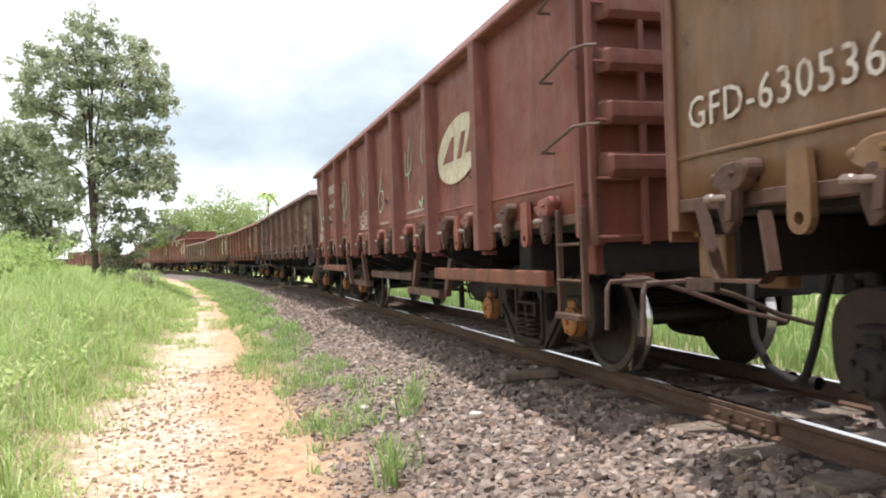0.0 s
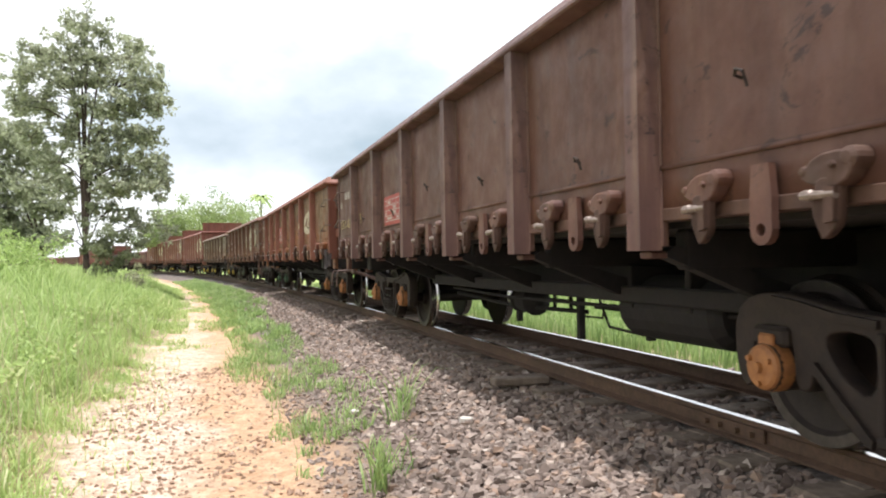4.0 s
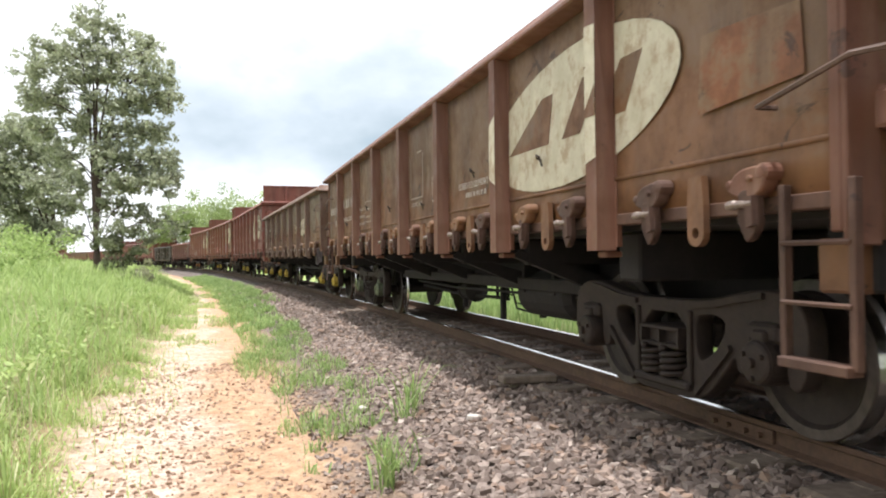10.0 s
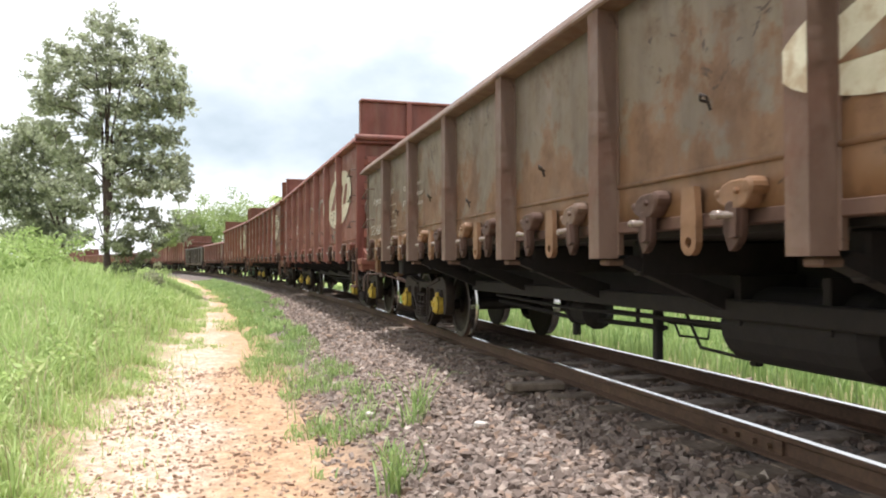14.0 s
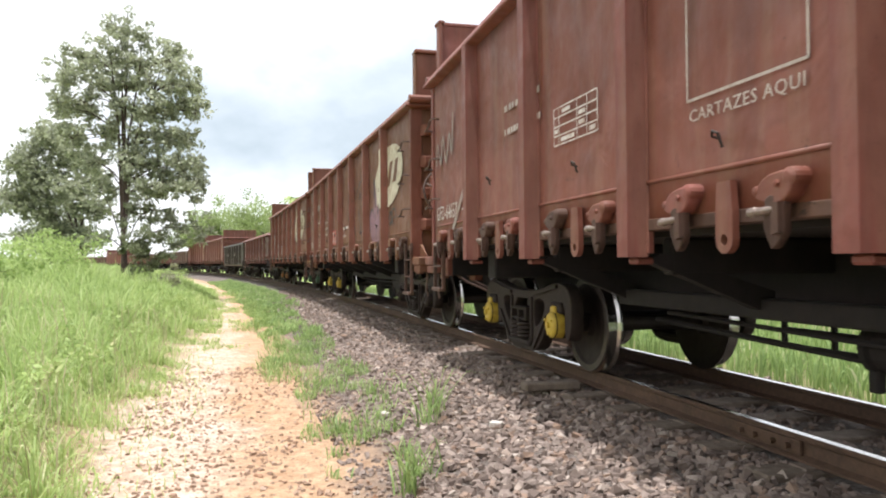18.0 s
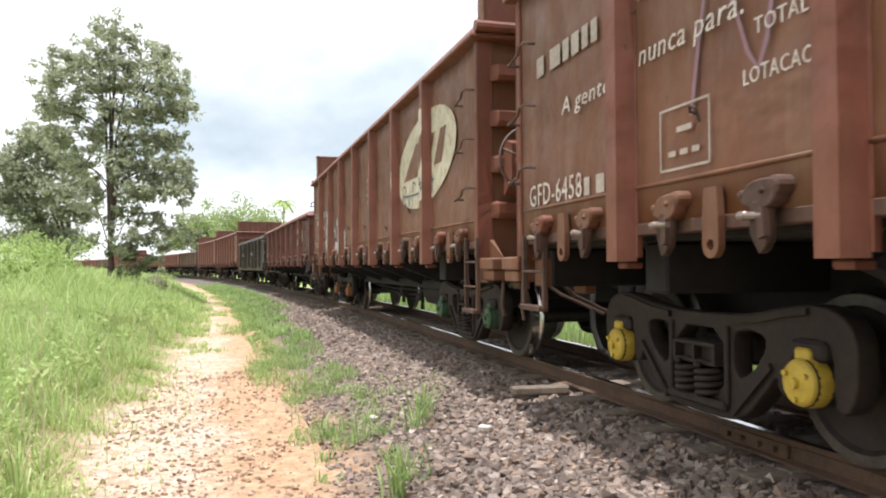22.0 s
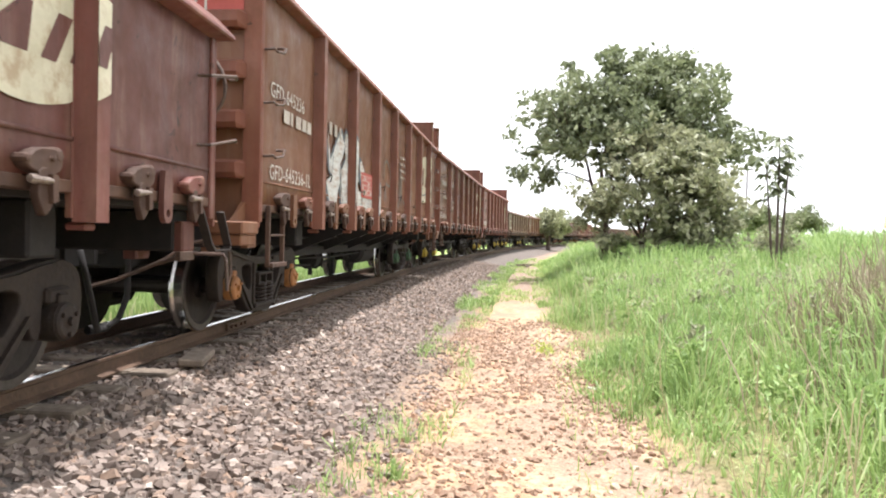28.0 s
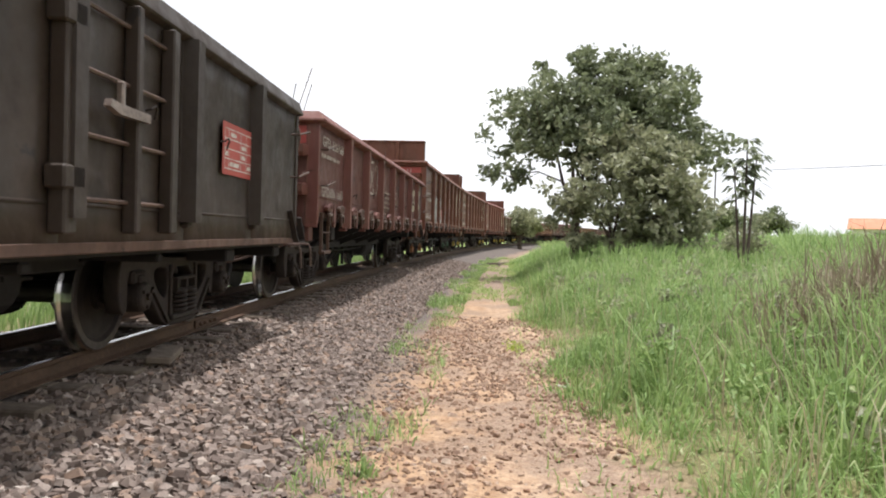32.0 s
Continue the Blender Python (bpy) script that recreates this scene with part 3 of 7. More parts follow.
def make_bogie_meshes():
    d = {}
    # cast side frame: arched ends over the axle boxes, slanting arms to a low middle, three openings
    half = [(0.0, 0.12), (0.30, 0.125), (0.43, 0.175), (0.56, 0.30), (0.685, 0.435), (0.70, 0.34), (0.775, 0.335), (0.79, 0.57), (0.86, 0.625), (0.99, 0.63), (1.075, 0.575), (1.075, 0.33), (1.14, 0.30), (1.195, 0.40), (1.205, 0.60), (1.16, 0.71), (1.05, 0.765), (0.90, 0.78), (0.72, 0.755), (0.52, 0.715), (0.30, 0.695), (0.0, 0.69)]
    outline = rounded(half + [(-x, z) for x, z in half[-2:0:-1]], 1)
    arm = [(0.315, 0.585), (0.36, 0.625), (0.49, 0.64), (0.60, 0.61), (0.605, 0.53), (0.50, 0.405), (0.37, 0.34), (0.315, 0.41)]
    holes = [rounded(arm, 1), rounded([(-x, z) for x, z in arm], 1), rounded([(-0.25, 0.215), (0.25, 0.215), (0.25, 0.625), (-0.25, 0.625)], 1)]
    plate = cast_plate("side_frame", [outline] + holes, 0.06, 0.010)
    lip = Shape().box(-0.30, 0.30, -0.105, 0.105, 0.165, 0.215, 0.012)
    # flanges along the top bar, the slanting arms and the window's jambs
    for k in (1, -1):
        lip.box(k * 0.285 - 0.018, k * 0.285 + 0.018, -0.085, 0.085, 0.20, 0.64, 0.008)
        for q in ([(0.30, 0.655), (0.54, 0.675), (0.74, 0.715), (0.92, 0.74), (0.92, 0.77), (0.74, 0.75), (0.54, 0.71), (0.30, 0.69)], [(0.34, 0.145), (0.66, 0.445), (0.645, 0.475), (0.33, 0.185)]):
            lip.prism([(k * x, z) for x, z in (q if k > 0 else q[::-1])], -0.085, 0.085)
    d["side_frame"] = joined("side_frame", [plate, lip.mesh("lip")], (BOGIE,))
    b = Shape().box(-0.19, 0.19, -0.90, 0.90, 0.41, 0.53, 0.02).box(-0.26, 0.26, -0.70, 0.70, 0.40, 0.58, 0.03)
    for k in (1, -1):
        # ribbed ends of the bolster in the side frames' windows
        b.box(-0.215, 0.215, k * 0.90 - 0.05, k * 0.90 + 0.05, 0.505, 0.53, 0.006).box(-0.215, 0.215, k * 0.90 - 0.05, k * 0.90 + 0.05, 0.40, 0.425, 0.006)
        b.box(-0.215, -0.19, k * 0.90 - 0.05, k * 0.90 + 0.05, 0.42, 0.51).box(0.19, 0.215, k * 0.90 - 0.05, k * 0.90 + 0.05, 0.42, 0.51).box(-0.012, 0.012, k * 0.90 - 0.05, k * 0.90 + 0.05, 0.42, 0.51)
    b.box(-0.17, 0.17, -0.17, 0.17, 0.58, 0.66, 0.03)
    d["bolster"] = b.mesh("bolster", (BOGIE,))
    c = Shape()
    pts = [(0.075 * math.cos(t * 0.75), 0.075 * math.sin(t * 0.75), 0.215 + 0.19 * t / 40) for t in range(41)]
    c.tube(pts, 0.018, 5)
    d["spring"] = c.mesh("spring", (BOGIE,), True)
    r = WHEEL_R
    w = Shape()
    for k in (1, -1):
        prof = [(0.0, 0.0), (0.10, 0.0), (0.11, 0.045), (0.20, 0.05), (r - 0.085, 0.035), (r - 0.06, 0.012), (r - 0.006, 0.012), (r, 0.022), (r + 0.004, 0.10), (r + 0.028, 0.118), (r + 0.026, 0.135), (r - 0.06, 0.14), (0.12, 0.13), (0.075, 0.16)]
        w.lathe([(a, k * (-0.645 + y)) for a, y in prof], 40, slots=[0, 0, 0, 0, 0, 2, 2, 1, 1, 1, 0, 0, 0])
    w.lathe([(0.075, -0.5), (0.068, 0.0), (0.075, 0.5)], 14)
    w.lathe([(0.0, -0.88), (0.065, -0.88), (0.065, -0.6)], 14)
    w.lathe([(0.065, 0.6), (0.065, 0.88), (0.0, 0.88)], 14)
    d["wheelset"] = w.mesh("wheelset", (WHEEL, TREAD, RIM))
    h = Shape().lathe([(0.0, -0.10), (0.118, -0.10), (0.122, -0.02), (0.122, 0.08), (0.0, 0.08)], 20)
    h.box(-0.12, 0.12, -0.075, 0.075, 0.10, 0.20, 0.02)
    d["axle_box"] = h.mesh("axle_box", (BOGIE,))
    cap = Shape().lathe([(0.0, -0.085), (0.026, -0.085), (0.028, -0.062), (0.05, -0.058), (0.092, -0.056), (0.108, -0.045), (0.118, -0.02), (0.122, 0.0), (0.122, 0.05), (0.0, 0.05)], 28)
    cap.box(-0.05, 0.05, -0.03, 0.05, 0.10, 0.165, 0.012)
    for k in range(3):
        t = 2 * math.pi * k / 3 + 0.5
        cap.lathe([(0.0, -0.075), (0.015, -0.075), (0.015, -0.04)], 6, (0.078 * math.cos(t), 0, 0.078 * math.sin(t)))
    d["bearing_cap"] = cap.mesh("bearing_cap")
    br = Shape().box(-0.05, 0.05, -0.72, 0.72, -0.05, 0.05, 0.01)
    for k in (1, -1):
        br.box(-0.03, 0.09, k * 0.57 - 0.06, k * 0.57 + 0.06, -0.14, 0.16, 0.02)
    d["brake_beam"] = br.mesh("brake_beam", (BLACK,))
    return d


BOGIE_M = make_bogie_meshes()
WHEELS = []  # (wheelset, wagon index, its place along the wagon)


def add_bogie(wagon, k, at, caps, full):
    bg = part("bogie", BOGIE_M["bolster"], wagon, None, pose(at, 0, 0), "grimy cast-steel two-axle bogie with shade in its colour")
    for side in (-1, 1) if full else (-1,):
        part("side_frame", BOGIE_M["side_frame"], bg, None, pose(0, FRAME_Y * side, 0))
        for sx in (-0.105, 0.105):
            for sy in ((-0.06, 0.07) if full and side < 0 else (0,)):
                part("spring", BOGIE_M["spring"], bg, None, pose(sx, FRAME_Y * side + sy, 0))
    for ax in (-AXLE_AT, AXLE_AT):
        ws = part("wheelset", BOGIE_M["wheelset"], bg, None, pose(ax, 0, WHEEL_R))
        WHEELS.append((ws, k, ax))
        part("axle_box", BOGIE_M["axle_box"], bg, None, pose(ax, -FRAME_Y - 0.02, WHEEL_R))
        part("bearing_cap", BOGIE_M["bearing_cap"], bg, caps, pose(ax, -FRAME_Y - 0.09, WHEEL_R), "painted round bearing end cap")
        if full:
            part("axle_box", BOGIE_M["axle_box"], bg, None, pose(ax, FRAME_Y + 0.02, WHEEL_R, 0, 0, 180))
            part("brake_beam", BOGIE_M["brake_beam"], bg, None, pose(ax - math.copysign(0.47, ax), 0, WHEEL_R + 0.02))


def shared(fn):
    return functools.lru_cache(maxsize=None)(fn)


@shared
def panel_mesh(x0, x1, z0, z1):
    """One side sheet, slightly dished, with a pressed seam above its foot."""
    random.seed(int(x0 * 10) + int(z1 * 100))
    s = Shape()
    nx, nz = 9, 9
    vs = []
    for j in range(nz):
        for i in range(nx):
            u, w = i / (nx - 1), j / (nz - 1)
            dish = 0.016 * math.sin(math.pi * u) * math.sin(math.pi * w) * random.uniform(0.3, 1.6)
            vs.append((x0 + (x1 - x0) * u, -SIDE + dish, z0 + (z1 - z0) * w))
    vs += [(x, -SIDE + 0.03, z) for x, _, z in vs]
    n = nx * nz
    for j in range(nz - 1):
        for i in range(nx - 1):
            a = j * nx + i
            s.f.append((a, a + 1, a + nx + 1, a + nx))
            s.f.append((n + a, n + a + nx, n + a + nx + 1, n + a + 1))
    rim = [i for i in range(nx)] + [nx * j + nx - 1 for j in range(1, nz)] + [nx * (nz - 1) + i for i in range(nx - 2, -1, -1)] + [nx * j for j in range(nz - 2, 0, -1)]
    for a, b in zip(rim, rim[1:] + rim[:1]):
        s.f.append((a, n + a, n + b, b))
    s.v, s.mi = vs, [0] * len(s.f)
    s.box(x0, x1, -SIDE - 0.006, -SIDE, z0 + 0.20, z0 + 0.222)
    return s.mesh("side_panel", (), True)


@shared
def post_mesh(z0, z1):
    """A pressed channel post with splayed flanges and a foot plate."""
    s = Shape()
    o = -SIDE - 0.11
    s.add([(-0.085, -SIDE, z0), (-0.062, o, z0), (0.062, o, z0), (0.085, -SIDE, z0), (-0.085, -SIDE, z1), (-0.062, o, z1), (0.062, o, z1), (0.085, -SIDE, z1)],
          [(0, 1, 5, 4), (1, 2, 6, 5), (2, 3, 7, 6), (0, 3, 2, 1), (4, 5, 6, 7), (0, 4, 7, 3)])
    s.box(-0.098, 0.098, -SIDE - 0.006, -SIDE + 0.03, z0 + 0.02, z1, 0.003)
    s.box(-0.05, 0.05, -SIDE - 0.05, -SIDE + 0.06, z0 - 0.04, z0 - 0.002, 0.01)
    return s.mesh("post")


@shared
def corner_mesh(z0, z1, k):
    s = Shape()
    s.box(min(k * HALF, k * (HALF - 0.06)), max(k * HALF, k * (HALF - 0.06)), -SIDE - 0.02, -SIDE + 0.12, z0, z1, 0.008)
    s.box(min(k * HALF, k * (HALF + 0.025)), max(k * HALF, k * (HALF + 0.025)), -SIDE - 0.02, -SIDE + 0.14, z0 - 0.05, z1, 0.006)
    return s.mesh("corner_post")


CHORD_RISE = 0.15               # the top chords' sloping faces, from lip to crest


def chord_section(w):
    """The top chord's outline: out from the sheet, up from its top edge. A lip, a slope up to the crest, a flat back."""
    return [(-0.05, -0.02), (0.0, -0.02), (w, 0.0), (w + 0.012, 0.012), (w + 0.008, 0.034), (0.02, CHORD_RISE - 0.01), (-0.01, CHORD_RISE), (-0.05, CHORD_RISE - 0.02)]


@shared
def chord_mesh(z1, w, h):
    """A side's top chord, mitred at both ends."""
    sec = chord_section(w)
    n = len(sec)
    s = Shape()
    vs = [(e * (h + 0.005 + o), -SIDE - o, z1 + u) for e in (-1, 1) for o, u in sec]
    s.add(vs, [tuple(range(n)), tuple(range(2 * n - 1, n - 1, -1))] + [(i, (i + 1) % n, n + (i + 1) % n, n + i) for i in range(n)])
    return s.mesh("top_chord")


@shared
def end_mesh(z0, z1, k):
    s = Shape()
    x = k * HALF
    s.box(min(x, x - k * 0.04), max(x, x - k * 0.04), -SIDE + 0.1, SIDE - 0.1, z0, z1, 0.006)
    return s.mesh("end_panel")


@shared
def end_chord_mesh(z1, k, w):
    sec = chord_section(w)
    n = len(sec)
    s = Shape()
    vs = [(k * (HALF + 0.005 + o), e * (SIDE + o), z1 + u) for e in (-1, 1) for o, u in sec]
    s.add(vs, [tuple(range(n)), tuple(range(2 * n - 1, n - 1, -1))] + [(i, (i + 1) % n, n + (i + 1) % n, n + i) for i in range(n)])
    return s.mesh("end_chord")


@shared
def rib_mesh(k):
    s = Shape()
    x = k * HALF
    pts = [(-SIDE + 0.1, 0.0), (-SIDE + 0.16, 0.11), (SIDE - 0.16, 0.11), (SIDE - 0.1, 0.0)]
    for za, zb in ((0.0, 0.16),):
        vs = [(x + k * d, y, z) for z, g in ((za, 1.0), (za + 0.045, 1.25), (zb - 0.03, 1.25), (zb, 0.5)) for y, d in [(p, q * g) for p, q in pts]]
        fs = []
        for j in range(3):
            for i in range(3):
                a = j * 4 + i
                fs.append((a, a + 1, a + 5, a + 4))
        fs += [(0, 1, 2, 3), (12, 13, 14, 15), (0, 4, 8, 12), (3, 7, 11, 15)]
        s.add(vs, fs)
    return s.mesh("end_rib")


@shared
def latch_mesh():
    """A forged door keeper: a slanting wedge block, a round boss behind it and a stud."""
    block = cast_plate("block", [rounded([(-0.145, 0.005), (-0.055, 0.075), (0.10, 0.085), (0.135, 0.045), (0.13, -0.015), (0.05, -0.055), (-0.10, -0.03)], 1)], 0.042, 0.010)
    block.transform(pose(0, -0.046, 0, 0, 0, -4))
    s = Shape()
    s.lathe([(0.0, -0.10), (0.026, -0.098), (0.046, -0.085), (0.05, -0.06), (0.05, 0.0)], 14, (0.115, 0, 0.055))
    s.lathe([(0.0, -0.085), (0.020, -0.082), (0.026, -0.06), (0.026, 0.0)], 8, (-0.135, 0, 0.02))
    s.lathe([(0.0, -0.112), (0.017, -0.108), (0.019, -0.09), (0.019, -0.05)], 6, (0.045, 0, 0.035))
    return joined("latch", [block, s.mesh("boss")])


@shared
def hook_mesh():
    """The curved blade that hangs under a keeper."""
    hook = cast_plate("hook", [rounded([(-0.045, -0.02), (0.075, -0.02), (0.072, -0.12), (0.078, -0.195), (0.005, -0.27), (-0.022, -0.225), (-0.06, -0.16), (-0.05, -0.09)], 1)], 0.024, 0.006)
    hook.transform(pose(0, -0.065, 0))
    knee = Shape().prism([(0.02, -0.05), (0.075, -0.05), (0.078, -0.19), (0.03, -0.20)], -0.115, -0.05)
    return joined("hook", [hook, knee.mesh("knee")])


@shared
def tongue_mesh():
    s = Shape().lathe([(0.0, -0.135), (0.020, -0.133), (0.025, -0.12), (0.025, -0.08), (0.019, -0.07), (0.019, 0.05), (0.0, 0.05)], 10, (0, -0.10, -0.085), axis="x")
    return s.mesh("lever", (HANDLE,))


@shared
def lug_mesh():
    """A hanging plate with a round hole."""
    s = Shape()
    n = 14
    outer, inner = [], []
    for i in range(n):
        t = 2 * math.pi * i / n
        inner.append((0.026 * math.cos(t), -0.20 + 0.026 * math.sin(t)))
    for i in range(n):
        t = 2 * math.pi * i / n
        x, z = math.cos(t), math.sin(t)
        if z < 0:
            outer.append((0.062 * x, -0.20 + 0.062 * z))
        else:
            k = min(1 / max(abs(x), 1e-6), 1 / max(z, 1e-6))
            outer.append((0.062 * x * min(k, 1.3) if abs(x * k) < 1 else 0.062 * math.copysign(1, x), -0.20 + min(z * k, 1.0) * 0.26))
    vs = [(x, y, z) for y in (-0.05, -0.015) for ring in (outer, inner) for x, z in ring]
    fs = []
    for i in range(n):
        j = (i + 1) % n
        fs += [(i, j, n + j, n + i), (2 * n + i, 3 * n + i, 3 * n + j, 2 * n + j), (i, 2 * n + i, 2 * n + j, j), (n + i, n + j, 3 * n + j, 3 * n + i)]
    s.add(vs, fs)
    return s.mesh("lug")


@shared
def bracket_mesh():
    """A diagonal stay from a post's foot in to the lower sill."""
    s = Shape()
    s.add([(-0.05, -SIDE + 0.02, 0.98), (0.05, -SIDE + 0.02, 0.98), (0.05, -SIDE + 0.10, 1.02), (-0.05, -SIDE + 0.10, 1.02),
           (-0.04, -0.62, 0.66), (0.04, -0.62, 0.66), (0.04, -0.60, 0.80), (-0.04, -0.60, 0.80)],
          [(0, 1, 5, 4), (1, 2, 6, 5), (2, 3, 7, 6), (3, 0, 4, 7), (0, 3, 2, 1), (4, 5, 6, 7)])
    return s.mesh("stay", (BLACK,))


@shared
def centre_sill_mesh(z0, short):
    L = HALF - short
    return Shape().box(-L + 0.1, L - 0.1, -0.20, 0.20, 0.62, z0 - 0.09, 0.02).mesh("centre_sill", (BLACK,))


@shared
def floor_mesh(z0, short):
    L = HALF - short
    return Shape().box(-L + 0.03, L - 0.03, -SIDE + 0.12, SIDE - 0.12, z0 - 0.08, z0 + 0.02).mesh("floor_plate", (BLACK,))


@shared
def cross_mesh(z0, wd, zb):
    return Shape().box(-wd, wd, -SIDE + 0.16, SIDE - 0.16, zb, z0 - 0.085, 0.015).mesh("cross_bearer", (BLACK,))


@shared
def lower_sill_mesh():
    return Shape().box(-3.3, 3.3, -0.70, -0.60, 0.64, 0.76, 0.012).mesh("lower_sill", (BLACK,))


@shared
def tank_mesh():
    s = Shape()
    s.lathe([(0.0, -0.62), (0.18, -0.60), (0.235, -0.52), (0.235, 0.52), (0.18, 0.60), (0.0, 0.62)], 18, (0, 0, 0), axis="x")
    for x in (-0.35, 0.35):
        s.box(x - 0.03, x + 0.03, -0.245, 0.245, 0.0, 0.30, 0.005)
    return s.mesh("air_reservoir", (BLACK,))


@shared
def cylinder_mesh():
    s = Shape()
    s.lathe([(0.0, -0.22), (0.15, -0.22), (0.15, -0.18), (0.13, -0.16), (0.13, 0.12), (0.16, 0.14), (0.16, 0.17), (0.05, 0.26), (0.0, 0.27)], 14, axis="x")
    s.box(-0.05, 0.08, -0.10, 0.10, 0.0, 0.22, 0.01)
    return s.mesh("brake_cylinder", (BLACK,))


@shared
def rod_mesh(kind):
    s = Shape()
    if kind == 0:
        s.tube([(-3.4, -0.3, 0.50), (-1.2, -0.34, 0.44), (0.4, -0.30, 0.47)], 0.022, 5)
    elif kind == 1:
        s.tube([(3.5, 0.2, 0.50), (1.0, 0.22, 0.46), (-0.2, 0.1, 0.47)], 0.022, 5)
    elif kind == 2:
        s.tube([(-2.8, -0.55, 0.60), (-0.8, -0.56, 0.56), (2.9, -0.55, 0.60)], 0.016, 5)
    elif kind == 3:
        s.tube([(0.9, -0.45, 0.62), (1.1, -0.47, 0.40), (1.6, -0.47, 0.38), (1.9, -0.45, 0.60)], 0.012, 5)
    else:
        s.box(-0.035, 0.035, -0.37, -0.31, 0.24, 0.66, 0.008)
    return s.mesh("brake_rod", (BLACK,))


@shared
def grip_mesh(kind):
    """A bent hand grip: zigzag, long rail, or small hook."""
    s = Shape()
    if kind == "zig":
        p = [(-0.34, 0, 0.0), (-0.34, -0.09, 0.005), (-0.30, -0.10, -0.012), (-0.10, -0.10, 0.02), (-0.06, -0.10, 0.07), (0.0, -0.09, 0.085), (0.0, 0, 0.085)]
    elif kind == "rail":
        p = [(-0.27, 0, 0.0), (-0.27, -0.09, 0.0), (0.20, -0.10, 0.09), (0.32, -0.06, 0.09), (0.34, 0, 0.09)]
    else:
        p = [(-0.035, 0, 0.0), (-0.035, -0.04, 0.01), (-0.01, -0.055, 0.03), (0.025, -0.05, 0.015), (0.03, -0.03, -0.05)]
    s.tube(p, 0.012 if kind != "hook" else 0.0075, 6)
    return s.mesh("hand_grip")


@shared
def ladder_mesh(w, z0, z1, n):
    s = Shape()
    for x in (-w / 2, w / 2):
        s.box(x - 0.016, x + 0.016, -0.02, 0.02, z0, z1, 0.004)
    s.box(-w / 2, w / 2, -0.05, 0.03, z0 - 0.02, z0 + 0.02, 0.005)
    for i in range(1, n + 1):
        z = z0 + (z1 - z0) * i / (n + 1)
        s.tube([(-w / 2, -0.02, z), (w / 2, -0.02, z)], 0.011, 6)
    return s.mesh("step_ladder")


@shared
def brake_wheel_mesh():
    s = Shape()
    n = 26
    s.tube([(0, 0.29 * math.cos(2 * math.pi * i / n), 0.29 * math.sin(2 * math.pi * i / n)) for i in range(n)], 0.015, 7, close=True)
    for k in range(5):
        t = 2 * math.pi * k / 5 + 0.3
        s.tube([(0.03, 0.04 * math.cos(t), 0.04 * math.sin(t)), (0.045, 0.15 * math.cos(t + 0.15), 0.15 * math.sin(t + 0.15)), (0, 0.28 * math.cos(t), 0.28 * math.sin(t))], 0.014, 6)
    s.lathe([(0.0, -0.06), (0.06, -0.05), (0.07, 0.03), (0.0, 0.07)], 12, axis="x")
    return s.mesh("hand_wheel", (ROD,), True)


@shared
def gear_box_mesh(k):
    s = Shape()
    a, b = sorted((k * 0.0, k * 0.20))
    s.prism([(a, -0.30), (b, -0.16), (b, 0.16), (a, 0.22)] if k > 0 else [(b, -0.30), (b, 0.22), (a, 0.16), (a, -0.16)], -0.14, 0.14)
    s.lathe([(0.09, 0.0), (0.09, 0.1), (0.05, 0.14)] if False else [(0.12, k * 0.15), (0.10, k * 0.24), (0.0, k * 0.26)], 14, axis="x")
    return s.mesh("brake_gear")


@shared
def coupler_mesh(k):
    s = Shape()
    x = k * HALF
    s.box(min(x - k * 0.3, x + k * 0.32), max(x - k * 0.3, x + k * 0.32), -0.08, 0.08, 0.74, 0.90, 0.02)
    p = [(0.30, -0.16), (0.42, -0.20), (0.54, -0.13), (0.56, -0.03), (0.46, 0.02), (0.50, 0.14), (0.38, 0.19), (0.28, 0.13)]
    n = len(p)
    vs = [(x + k * a, b, z) for z in (0.67, 0.97) for a, b in p]
    s.add(vs, [tuple(range(n)), tuple(range(n, 2 * n))[::-1]] + [(i, (i + 1) % n, n + (i + 1) % n, n + i) for i in range(n)])
    s.box(min(x + k * 0.02, x - k * 0.1), max(x + k * 0.02, x - k * 0.1), -0.30, 0.30, 0.62, 1.02, 0.02)
    return s.mesh("coupler", (BLACK,))


@shared
def lift_rod_mesh(k, tall):
    """Uncoupling lever along the end, and its bent handle hanging at the corner."""
    s = Shape()
    x = k * (HALF + 0.30)
    if tall:
        p = [(x, -1.29, 0.53), (x - k * 0.01, -1.31, 0.62), (x, -1.30, 0.84), (x, -1.27, 0.875), (x + k * 0.03, -1.10, 0.885), (x + k * 0.05, -0.98, 0.86), (x + k * 0.10, -0.79, 0.72), (x + k * 0.15, -0.39, 0.54)]
    else:
        p = [(x, -1.45, 0.51), (x, -1.44, 0.74), (x, -1.42, 0.785), (x, -1.17, 0.79), (x, -0.88, 0.70), (x + k * 0.05, -0.55, 0.57), (x + k * 0.10, -0.28, 0.50)]
    s.tube(p, 0.015, 7)
    q = p[4] if tall else p[3]
    s.box(min(q[0], q[0] - k * 0.26), max(q[0], q[0] - k * 0.26), q[1] - 0.02, q[1] + 0.02, q[2] - 0.05, q[2] + 0.02, 0.005)
    return s.mesh("uncoupling_rod", (ROD,))


